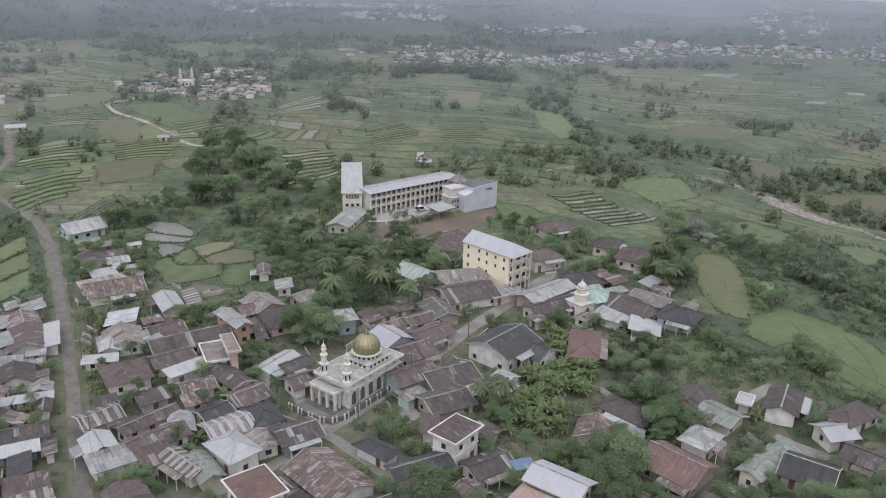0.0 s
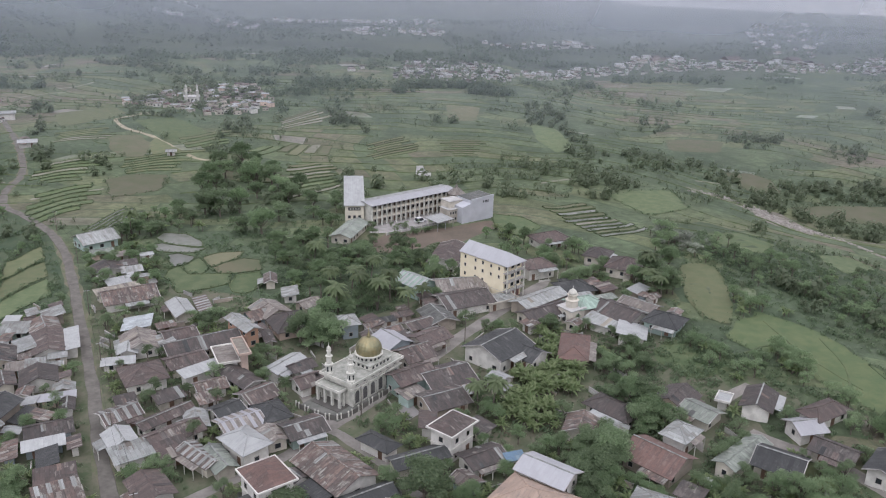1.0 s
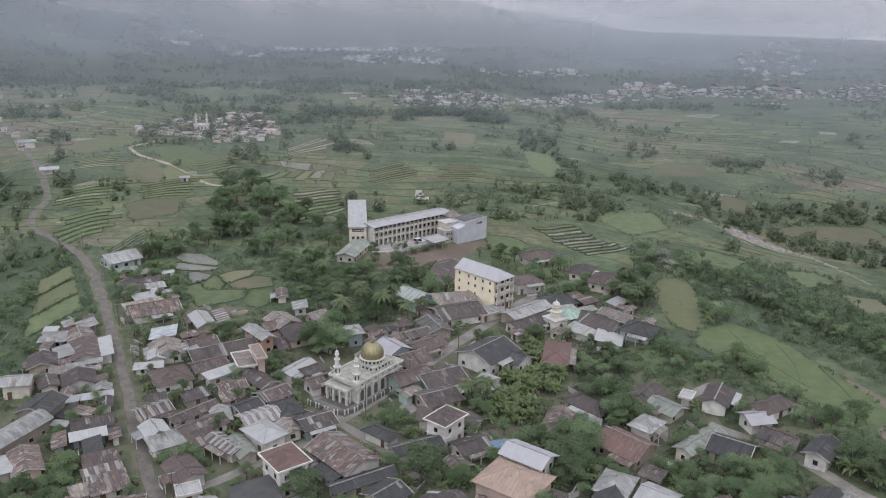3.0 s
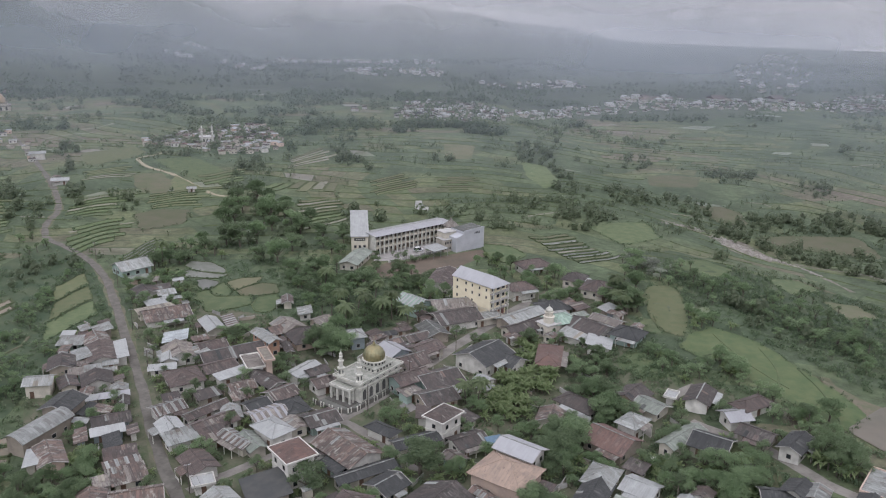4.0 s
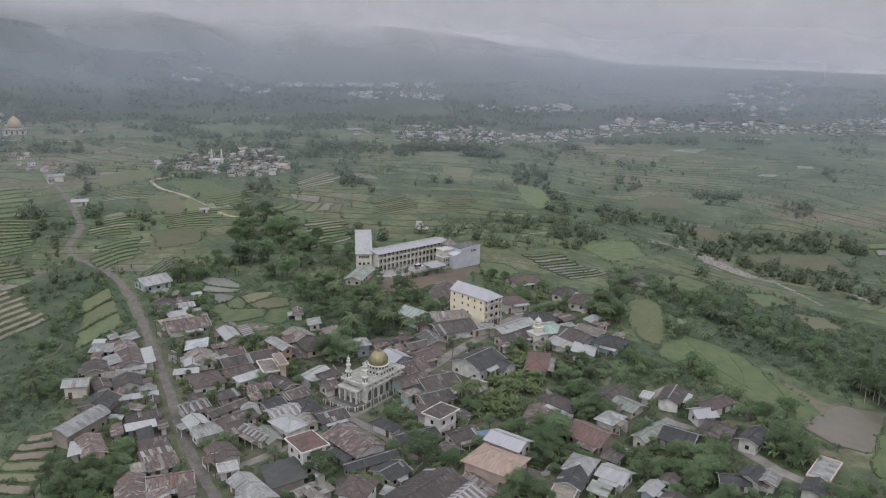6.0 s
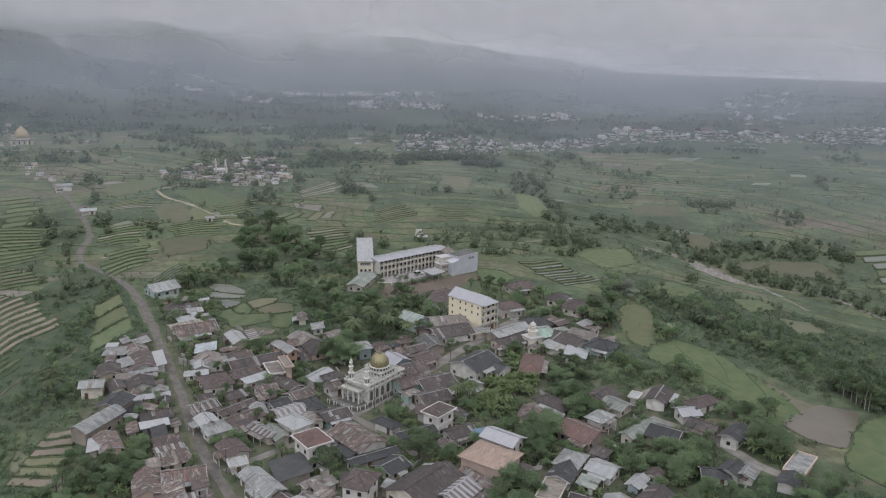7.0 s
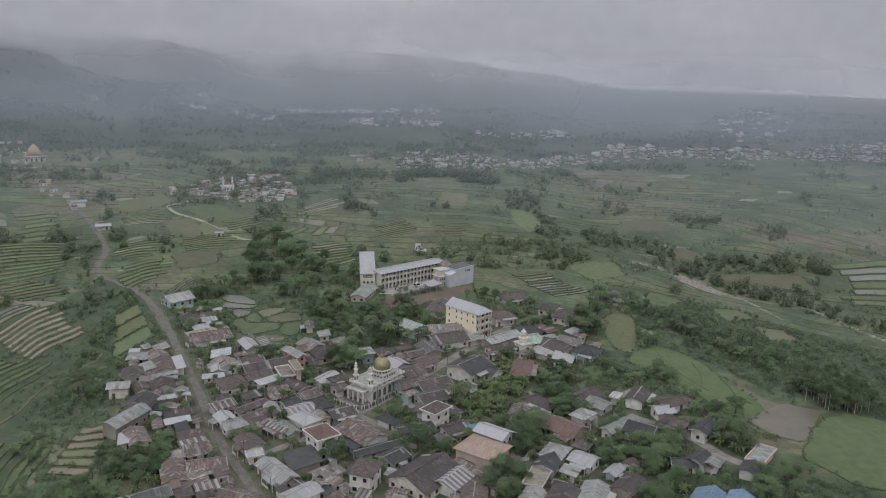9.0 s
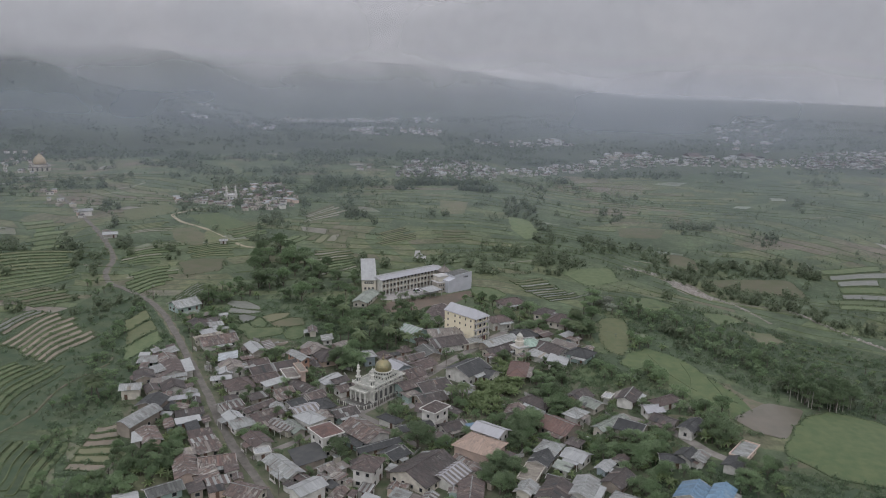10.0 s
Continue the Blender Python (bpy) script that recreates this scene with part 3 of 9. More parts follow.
def hill_mat(m):
    m.use_nodes = True
    t = m.node_tree
    p = t.nodes["Principled BSDF"]
    tc = t.nodes.new("ShaderNodeTexCoord")
    n = t.nodes.new("ShaderNodeTexNoise")
    n.inputs["Scale"].default_value, n.inputs["Detail"].default_value, n.inputs["Roughness"].default_value = 0.007, 9, 0.68
    t.links.new(tc.outputs["Object"], n.inputs["Vector"])
    r = t.nodes.new("ShaderNodeValToRGB")
    r.color_ramp.elements[0].position, r.color_ramp.elements[0].color = 0.35, (0.030, 0.043, 0.030, 1)
    r.color_ramp.elements[1].position, r.color_ramp.elements[1].color = 0.7, (0.078, 0.098, 0.060, 1)
    t.links.new(n.outputs["Fac"], r.inputs["Fac"])
    t.links.new(r.outputs["Color"], p.inputs["Base Color"])
    p.inputs["Roughness"].default_value = 0.9
    p.inputs["Sheen Weight"].default_value = 0.05
    p.inputs["Specular IOR Level"].default_value = 0.2


hill_mat(M_HILL)
make_ground()

# ---------------------------------------------------------------- roads and lanes
strip("road", [(-240.9, 445.1), (-214.9, 393.9), (-189.9, 342.9), (-165.6, 291.8), (-147.6, 248.3), (-138.8, 220.1), (-136.4, 197.2), (-128.7, 174.0), (-117.0, 160.6), (-101.1, 140.1), (-89.0, 117.9), (-79.7, 94.0), (-72.5, 74.2), (-64.6, 52.5), (-58.2, 34.8), (-53.0, 20.3), (-48.6, 6.6), (-43.3, -8.9), (-38.0, -22.3), (-31.7, -36.3), (-25.1, -51.5), (-20.0, -64.2)], 2.7, M_ROAD,
      "worn grey asphalt village road with broken earth edges", "road", rise=0.14)
strip("road_verge", [(-240.9, 445.1), (-214.9, 393.9), (-189.9, 342.9), (-165.6, 291.8), (-147.6, 248.3), (-138.8, 220.1), (-136.4, 197.2), (-128.7, 174.0), (-117.0, 160.6), (-101.1, 140.1), (-89.0, 117.9), (-79.7, 94.0), (-72.5, 74.2), (-64.6, 52.5), (-58.2, 34.8), (-53.0, 20.3), (-48.6, 6.6), (-43.3, -8.9), (-38.0, -22.3), (-31.7, -36.3), (-25.1, -51.5), (-20.0, -64.2)], 3.9, M_VERGE,
      "ragged earth and grass verge along the road", "verge", rise=0.02, ragged=0.8)
strip("lane", [(0.2, 1.8), (5.4, 7.8), (13.5, 17.2), (21.7, 27.8), (29.5, 38.3), (37.4, 48.5), (46.0, 58.5), (56.5, 71.4), (66.6, 82.7), (77.1, 91.3), (86.9, 95.3)], 3.8, M_LANE, "grey concrete village street beside the mosque", "street")
strip("lane", [(0.2, 1.8), (-3.1, 10.4), (-6.3, 18.9), (-8.2, 27.9), (-7.7, 34.9)], 2.6, M_LANE, "narrow concrete lane between houses", "lane")
strip("lane", [(0.2, 1.8), (-5.0, -4.8), (-10.4, -10.4), (-16.9, -15.3), (-23.1, -19.9), (-27.6, -23.5), (-32.9, -27.8)], 2.6, M_LANE, "narrow concrete lane between houses", "lane")
strip("lane", [(0.2, 1.8), (5.2, -4.1), (10.7, -11.6), (16.0, -17.5), (17.5, -24.0)], 2.4, M_LANE, "narrow lane of worn concrete", "lane")
strip("footpath", [(46.7, 29.4), (43.7, 19.9), (41.5, 11.0), (39.5, 1.2), (37.7, -6.4)], 1.2, M_VERGE, "trodden earth footpath through banana plants", "path")
strip("lane", [(68.7, -22.6), (76.6, -11.8), (83.6, -3.2), (90.4, 4.3), (97.8, 7.7)], 3.4, M_LANE, "pale concrete lane with a white car", "lane")
strip("lane", [(89.6, -9.4), (93.9, -17.1), (99.5, -24.1), (103.1, -34.0), (106.3, -43.2), (110.5, -49.6), (114.1, -56.2)], 3.0, M_LANE, "narrow concrete lane below the rice fields", "lane")
strip("footpath", [(-117.9, 380.4), (-125.7, 367.8), (-132.6, 357.8), (-127.4, 344.4), (-120.8, 331.6), (-110.3, 319.3), (-101.3, 309.1), (-89.9, 289.8), (-78.5, 270.4), (-69.0, 256.3), (-61.3, 250.8)], 2.6, M_TRACK, "pale earth track across the green fields", "path", ragged=0.4)
M_STONES = mat("stream_stones", (0.205, 0.185, 0.158), (0.110, 0.104, 0.078), 0.8, 0.5, fine=2.5, vary=0.0)
strip("river", [(163.0, 206.0), (172.0, 196.0), (178.5, 180.0), (181.5, 166.0), (187.5, 154.0), (194.5, 147.0), (199.0, 134.3), (198.0, 118.0), (196.8, 104.0), (197.5, 92.0)], 1.5, M_STONES, "shallow muddy stream bed with pale stones", "river", ragged=0.8)



def river_stones(line, n, spread, seed):
    """Boulders and cobbles strewn along the stream bed, joined."""
    rng = random.Random(seed)
    S = Shape()
    for _ in range(n):
        i = rng.randrange(len(line) - 1)
        u = rng.random()
        x = line[i][0] + (line[i + 1][0] - line[i][0]) * u + rng.gauss(0, spread)
        y = line[i][1] + (line[i + 1][1] - line[i][1]) * u + rng.gauss(0, spread)
        r = 0.18 + 0.75 * rng.random() ** 3
        z = lift(x, y) + 0.1
        a = rng.uniform(0, 6.28)
        ring = [(x + r * rng.uniform(0.7, 1.2) * math.cos(a + k * 1.2566), y + r * rng.uniform(0.7, 1.2) * math.sin(a + k * 1.2566)) for k in range(5)]
        S.add([(p[0], p[1], z - 0.1) for p in ring] + [(x + 0.6 * (p[0] - x), y + 0.6 * (p[1] - y), z + r * rng.uniform(0.35, 0.6)) for p in ring],
              [(k, (k + 1) % 5, 5 + (k + 1) % 5, 5 + k) for k in range(5)] + [(5, 6, 7, 8, 9)])
    return tagged(S.make("river_stones", M_ROCK), "pale boulders and cobbles along a shallow stream", "stones", kind="stuff")


M_ROCK = mat("river_rock", (0.34, 0.32, 0.295), (0.20, 0.185, 0.165), 0.85, 0.6, fine=2.0, vary=0.0)
river_stones([(183.8, 181.3), (184.6, 166.9), (188.6, 154.6), (194.9, 146.6)], 650, 2.4, 3)
strip("river", [(197.0, 146.0), (208.0, 131.0), (220.0, 114.4), (222.0, 91.0), (227.0, 71.5), (232.0, 55.1), (244.0, 30.0)], 1.3, M_STONES, "narrow stony stream under a belt of trees", "river", ragged=0.6)
river_stones([(194.5, 147.0), (199.0, 134.3), (198.0, 118.0), (197.0, 104.0)], 110, 0.6, 4)
river_stones([(220.0, 114.4), (222.0, 91.0), (227.0, 71.5), (232.0, 55.1), (240.0, 38.0)], 170, 0.7, 5)
river_stones([(161.6, 197.1), (174.3, 198.0), (183.8, 183.3)], 120, 1.0, 6)

# ---------------------------------------------------------------- plots round the village


BARE = []


def plot(name, pts, material, label, bund=True, rise=0.12, cell=9.0, rim=0.17):
    """A field laid over the land with a low grassy bund as its rim."""
    ring = list(pts)
    nxt = []
    for (x0, y0), (x1, y1) in zip(ring, ring[1:] + ring[:1]):
        nxt += [(0.9 * x0 + 0.1 * x1, 0.9 * y0 + 0.1 * y1), (0.1 * x0 + 0.9 * x1, 0.1 * y0 + 0.9 * y1)]
    ring = nxt
    if name == "field":
        nxt = []
        for (x0, y0), (x1, y1) in zip(ring, ring[1:] + ring[:1]):
            k = max(1, int(math.hypot(x1 - x0, y1 - y0) / 3.5))
            for j in range(k):
                x, y = x0 + (x1 - x0) * j / k, y0 + (y1 - y0) * j / k
                nxt.append((x + 1.3 * noise.noise((x * 0.22, y * 0.22, 1.3)), y + 1.3 * noise.noise((x * 0.22, y * 0.22, 8.9))))
        ring = nxt
    if name in ("field", "terrace") and material != M_SCRUB:
        BARE.append((min(p[0] for p in ring), max(p[0] for p in ring), min(p[1] for p in ring), max(p[1] for p in ring), ring))
    n = len(ring)
    cx, cy = sum(p[0] for p in ring) / n, sum(p[1] for p in ring) / n
    f = thing(name, Matrix.Translation((cx, cy, 0)), label, "field", kind="structure")
    xs, ys = [p[0] for p in ring], [p[1] for p in ring]
    inner = []
    gx = min(xs) + cell / 2
    while gx < max(xs):
        gy = min(ys) + cell / 2
        while gy < max(ys):
            if inside(gx, gy, ring):
                inner.append((gx, gy))
            gy += cell
        gx += cell
    pts2 = [Vector(p) for p in ring + inner]
    vo, _, fo, *_ = geometry.delaunay_2d_cdt(pts2, [], [list(range(n))], 1, 1e-4)
    vs = [(p.x - cx, p.y - cy, lift(p.x, p.y) + rise) for p in vo]
    fs = []
    for q in fo:
        ar = sum(vo[q[i]].x * vo[q[(i + 1) % len(q)]].y - vo[q[(i + 1) % len(q)]].x * vo[q[i]].y for i in range(len(q)))
        fs.append(tuple(q) if ar > 0 else tuple(q)[::-1])
    link("surface", vs, fs, material, f)
    if bund:
        b = Shape()
        up = Vector((0, 0, 1))
        for i in range(n):
            (x0, y0), (x1, y1) = ring[i], ring[(i + 1) % n]
            d = Vector((x1 - x0, y1 - y0, 0)).normalized()
            m = Vector((-d.y, d.x, 0)) * rim
            A, B = Vector((x0 - cx, y0 - cy, lift(x0, y0) + rise)), Vector((x1 - cx, y1 - cy, lift(x1, y1) + rise))
            b.add([A - 2.2 * m - 0.9 * up, B - 2.2 * m - 0.9 * up, B - m + 0.14 * up, A - m + 0.14 * up, A + m + 0.14 * up, B + m + 0.14 * up, B + 2.2 * m - 0.9 * up, A + 2.2 * m - 0.9 * up],
                  [(0, 1, 2, 3), (3, 2, 5, 4), (4, 5, 6, 7)])
        b.make("bund", M_BUND, f, "grassy earth bund")
    return f


plot("river_bar", [(182.7, 176.9), (189.8, 179.4), (194.1, 174.7), (194.5, 157.9), (196.1, 148.9), (189.5, 141.7), (187.5, 152.4), (180.6, 152.6), (178.4, 159.8)], M_STONES, "pale gravel bar in the stream", bund=False, rise=0.1)
plot("river_bar", [(133.3, 7.2), (135.8, -0.2), (138.8, -8.8), (142.7, -13.0), (139.1, -18.3), (132.9, -17.0), (131.0, -8.4)], M_VERGE, "bare earth bank between paddies", bund=False, rise=0.1)
plot("field", [(109.8, 82.7), (116.6, 85.4), (120.8, 80.1), (117.0, 60.6), (107.6, 38.4), (103.9, 40.4), (101.8, 46.0), (102.8, 60.9)], M_OLIVE, "yellow-green ripening rice field", bund=False)
plot("field", [(102.6, 32.3), (110.2, 39.8), (118.2, 46.0), (124.2, 38.4), (127.8, 30.9), (129.8, 21.7), (133.0, 0.7), (134.2, -15.9), (125.0, -23.5), (120.0, -19.1), (119.3, -11.7), (114.8, 4.8), (110.7, 18.4), (104.3, 25.2)], M_FRESH, "wide green rice field with thin bunds", bund=False)
for line in ([(116.6, 39.3), (117.1, 20.0), (118.5, 12.0), (121.3, 0.8)], [(103.1, 22.3), (112.4, 25.3), (117.1, 20.0)], [(126.3, 27.9), (123.6, 11.7), (115.6, -4.0)], [(130.5, 13.1), (129.1, -3.2), (123.9, -20.3)], [(116.8, -13.7), (127.2, -6.5), (131.6, -10.0)]):
    strip("bund", line, 0.35, M_BUND, "thin grassy bund across the rice field", "bund", rise=0.22, ragged=0.12)
plot("scrubland", [(126.1, 136.2), (144.8, 143.8), (155.3, 118.3), (173.4, 96.1), (194.1, 83.5), (213.7, 63.5), (235.0, 36.7), (176.3, -39.9), (166.9, -29.7), (164.7, -12.6), (161.1, 8.6), (151.7, 31.9), (140.5, 47.1), (129.5, 66.6), (121.5, 93.3)], M_SCRUB, "rough scrub slope between rice fields and stream", bund=False, rise=0.08)
plot("scrubland", [(82.6, 31.4), (89.5, 36.1), (96.4, 30.1), (100.8, 23.1), (97.9, 15.6), (89.0, 14.3), (82.0, 18.7)], M_GRASS, "rough green meadow beside houses", bund=False)
plot("pond", [(123.8, -21.7), (141.8, -10.2), (153.2, -15.0), (140.9, -30.7), (134.0, -38.0), (127.3, -32.5)], M_MUD, "flooded brown paddy beside the rice fields", bund=False, rise=0.2)
plot("field", [(128.8, -45.5), (148.8, -21.5), (163.6, -14.2), (178.9, -20.1), (179.0, -42.7), (151.7, -70.1), (135.5, -63.2)], M_FRESH, "wide green rice field", rim=0.25)
# flooded and green plots between the road and the grove
plot("field", [(-62.2, 132.0), (-61.0, 138.0), (-52.7, 136.1), (-45.1, 126.9), (-45.1, 121.9), (-53.1, 123.7), (-59.1, 126.8)], M_WET, "flooded grey paddy")
plot("field", [(-63.0, 124.1), (-58.9, 126.1), (-52.5, 122.9), (-43.4, 120.4), (-45.4, 115.7), (-51.9, 116.0), (-58.6, 117.7)], M_WET, "flooded grey paddy")
plot("field", [(-55.4, 114.1), (-51.8, 115.3), (-45.2, 111.0), (-46.9, 103.9), (-51.5, 102.9), (-53.8, 108.1)], M_WET, "flooded grey paddy with standing water")
plot("field", [(-48.9, 103.4), (-43.7, 110.9), (-38.9, 101.0), (-40.2, 95.6), (-45.2, 96.4)], M_PADDY, "green paddy behind a curved bund")
plot("field", [(-43.0, 110.9), (-38.9, 115.3), (-30.3, 116.3), (-31.4, 109.6), (-35.6, 105.3), (-38.5, 101.6)], M_DRY, "dry yellow-brown plot")
plot("field", [(-38.0, 101.0), (-35.2, 105.3), (-29.7, 109.5), (-23.5, 107.9), (-23.0, 98.3), (-30.4, 95.7), (-36.6, 96.0)], M_DRY, "dry yellow-green plot")
plot("field", [(-53.1, 99.9), (-49.4, 102.8), (-45.1, 95.8), (-40.1, 95.0), (-31.4, 95.1), (-32.0, 86.9), (-37.0, 82.7), (-46.4, 80.4), (-49.1, 87.8)], M_PADDY, "green paddy beside houses")
plot("field", [(-31.6, 86.9), (-29.9, 93.8), (-23.0, 97.1), (-21.2, 86.3), (-24.9, 78.1), (-29.8, 79.5)], M_GRASS, "bright green vegetable plot")
# plots west of the road
plot("scrubland", [(-134.6, 127.0), (-126.2, 170.0), (-104.6, 148.7), (-82.7, 95.5), (-74.5, 70.3), (-83.5, 57.1), (-84.2, 26.4), (-84.4, 10.3), (-90.2, -0.8), (-139.5, -9.5), (-187.8, 77.0)], M_SCRUB, "rough green slope below the road", bund=False, rise=0.04)


M_STUBBLE = mat("pale_stubble", (0.235, 0.225, 0.185), (0.150, 0.160, 0.105), 0.92, 0.10, fine=0.7, vary=0.15)


def terrace_steps(a, b, c, d, n, mats, label, rim=0.16, big_bow=True, sway=(-5, 2.0), step=0.05):
    """Long curved strips between two edges, each a shallow step lower, some flooded and some dry."""
    rng = random.Random(int(n * 13 + abs(a[0]) * 7))
    k1, k2 = sway if big_bow else (rng.uniform(-3, 4), rng.uniform(0.6, 1.6))
    A, B, C, D = [Vector((x, y, 0)) for x, y in (a, b, c, d)]
    side = ((D - A) + (C - B)).normalized()
    for i in range(n):
        t0, t1 = i / n + 0.012, (i + 1) / n - 0.02
        pts = []
        k = 9
        ua, ub = (rng.uniform(0, 0.12), rng.uniform(0.86, 1.0)) if big_bow else (rng.uniform(0, 0.3), rng.uniform(0.65, 1.0))
        for j in range(k + 1):
            u = ua + (ub - ua) * j / k
            bow = side * (math.sin(u * math.pi) * k1 + math.sin(u * 7 + i * 0.35) * k2)
            p = A.lerp(B, u).lerp(D.lerp(C, u), t0) + bow
            pts.append((p.x, p.y))
        for j in range(k, -1, -1):
            u = ua + (ub - ua) * j / k
            bow = side * (math.sin(u * math.pi) * k1 + math.sin(u * 7 + i * 0.35) * k2)
            p = A.lerp(B, u).lerp(D.lerp(C, u), t1) + bow
            pts.append((p.x, p.y))
        plot("terrace", pts, rng.choice(mats), label, rise=0.1 + step * (n - i), rim=rim)


terrace_steps(*[(-147.5, 80.0), (-136.7, 126.6), (-109.4, 88.2), (-121.2, 52.1)], 8, [M_TAN], "curved paddy terrace of wet tan mud", 0.45, sway=(-2.0, 1.1))
terrace_steps(*[(-160.0, 100.0), (-150.0, 128.0), (-142.0, 122.0), (-151.0, 88.0)], 3, [M_TAN, M_WET], "small flooded terrace above the tan strips", 0.25, sway=(-1.0, 0.8))
terrace_steps(*[(-144.0, 18.0), (-132.0, 62.0), (-110.0, 52.0), (-117.0, 3.0)], 8, [M_GRASS, M_SCRUB, M_PADDY, M_GRASS], "narrow green paddy terrace", 0.14, sway=(-2.0, 1.2), step=0.06)
terrace_steps(*[(-113.0, -46.0), (-111.0, -10.0), (-93.0, -8.0), (-90.0, -46.0)], 7, [M_GRASS, M_SCRUB, M_PADDY], "narrow green terrace below the slope", 0.14, sway=(2.0, 1.2), step=0.06)
terrace_steps(*[(-85.6, -2.0), (-76.6, 0.3), (-73.9, -32.6), (-88.0, -30.6)], 6, [M_TAN, M_DRY, M_TAN], "dry straw-coloured terrace strip", 0.22, sway=(1.2, 0.5))
terrace_steps(*[(-104.4, 110.0), (-98.6, 126.0), (-79.8, 84.0), (-93.0, 54.0)], 3, [M_OLIVE, M_PADDY], "gentle green slope terraced between hedge and road", 0.04, sway=(1.0, 0.8), step=0.01)
terrace_steps(*[(-178.0, 152.0), (-156.0, 168.0), (-132.0, 146.0), (-152.0, 131.0)], 6, [M_PADDY, M_TILLED, M_GRASS], "dark green terrace strip above the tan paddies", 0.1, sway=(1.5, 0.8), step=0.03)
strip("footpath", [(-121.0, -18.0), (-114.8, -4.4), (-109.5, 10.0), (-108.0, 30.3), (-102.6, 43.3), (-97.2, 54.6), (-97.5, 62.0)], 0.55, M_VERGE, "trodden footpath along a terrace bund", "path", rise=0.35, ragged=0.25)
terrace_steps(*[(-232.0, 234.0), (-166.0, 246.0), (-146.0, 183.0), (-186.0, 132.5)], 11, [M_PADDY, M_GRASS, M_PADDY, M_OLIVE, M_FRESH], "long green terrace beside the road", 0.08, sway=(-4.0, 1.6), step=0.02)
terrace_steps(*[(-92.6, 136.0), (-78.6, 177.5), (-71.4, 162.6), (-81.5, 137.5)], 5, [M_WET], "flooded grey terrace strip beside the road", 0.35, False)
# fields between the road, the earth track and the hamlet
plot("field", [(-173.4, 375.8), (-144.5, 399.9), (-130.4, 376.1), (-138.0, 357.8), (-157.4, 333.5)], M_OLIVE, "smooth yellow-green field below the hamlet", bund=False)
plot("field", [(-121.7, 353.9), (-99.6, 363.9), (-82.7, 338.8), (-67.8, 308.8), (-83.4, 291.3), (-99.9, 314.1)], M_FRESH, "green field beside the earth track", bund=False)
plot("field", [(-98.1, 304.1), (-85.7, 283.7), (-76.1, 268.9), (-79.4, 259.2), (-88.5, 259.4), (-100.0, 283.9)], M_OLIVE, "olive field beside the earth track", bund=False)
plot("field", [(-123.5, 309.3), (-109.3, 312.5), (-94.0, 282.3), (-95.2, 259.5), (-104.2, 259.7), (-115.9, 276.7)], M_TILLED, "tilled olive-brown field", bund=False)
plot("field", [(-101.4, 214.2), (-91.0, 224.2), (-75.6, 222.6), (-74.0, 196.3), (-83.9, 189.5), (-91.1, 184.8)], M_TILLED, "bare tilled brown field", bund=False)
terrace_steps(*[(-159.3, 314.5), (-123.6, 335.2), (-113.8, 304.3), (-149.8, 292.1)], 6, [M_PADDY, M_STUBBLE, M_OLIVE], "narrow terrace strip with pale stubble", 0.07, False, step=0.02)
terrace_steps(*[(-105.4, 254.3), (-67.1, 276.0), (-62.7, 233.0), (-99.4, 222.1)], 7, [M_OLIVE, M_FRESH, M_OLIVE, M_PADDY], "narrow yellow-green terrace strip", 0.07, False, step=0.02)
terrace_steps(*[(-141.1, 239.8), (-113.2, 259.9), (-103.9, 215.4), (-130.7, 201.1)], 7, [M_PADDY, M_OLIVE, M_FRESH, M_STUBBLE], "narrow terrace strip beside the road", 0.07, False, step=0.02)
terrace_steps(*[(-126.9, 187.0), (-98.5, 208.6), (-92.2, 174.5), (-109.8, 146.3)], 6, [M_OLIVE, M_FRESH, M_PADDY], "narrow yellow-green terrace strip", 0.07, False, step=0.02)
terrace_steps(*[(-89.1, 304.1), (-60.1, 327.8), (-53.4, 297.2), (-76.1, 273.2)], 5, [M_OLIVE, M_FRESH], "narrow yellow-green terrace strip", 0.07, False, step=0.02)
terrace_steps(*[(-40.6, 350.1), (-8.3, 415.6), (-2.1, 362.2), (-37.0, 324.1)], 6, [M_TILLED, M_DRY, M_STUBBLE], "narrow tan terrace with pale walls", 0.07, False, step=0.02)
terrace_steps(*[(-52.2, 267.1), (-36.1, 287.6), (-3.1, 296.7), (-5.9, 252.4)], 6, [M_TILLED, M_DRY, M_PADDY, M_STUBBLE], "narrow brown terrace with pale walls", 0.07, False, step=0.02)
terrace_steps(*[(-232.0, 333.0), (-202.0, 346.0), (-172.0, 262.0), (-196.0, 240.0)], 7, [M_PADDY, M_OLIVE, M_FRESH], "long green terrace west of the road", 0.07, False, step=0.02)
for line in ([(-267.6, 526.8), (-257.8, 540.4), (-248.3, 558.2)], [(-215.4, 431.9), (-206.2, 447.3), (-188.8, 461.0)], [(-201.9, 474.5), (-192.3, 486.2), (-186.5, 507.5)], [(-122.2, 183.0), (-113.5, 190.5), (-97.7, 199.1)], [(-224.6, 408.0), (-196.2, 390.5), (-181.5, 404.0)], [(367.5, 364.6), (387.1, 370.9), (407.4, 370.9)],
             [(235.3, 259.6), (243.7, 256.6), (245.9, 248.3)], [(89.9, 203.1), (102.3, 209.6), (115.4, 214.0)], [(-152.6, 212.4), (-146.2, 209.0), (-142.1, 211.0)], [(175.1, 224.0), (186.9, 224.8), (194.7, 220.2)]):
    strip("ditch", line, 1.5, M_STUBBLE, "narrow pale irrigation ditch between fields", "ditch", ragged=0.5)
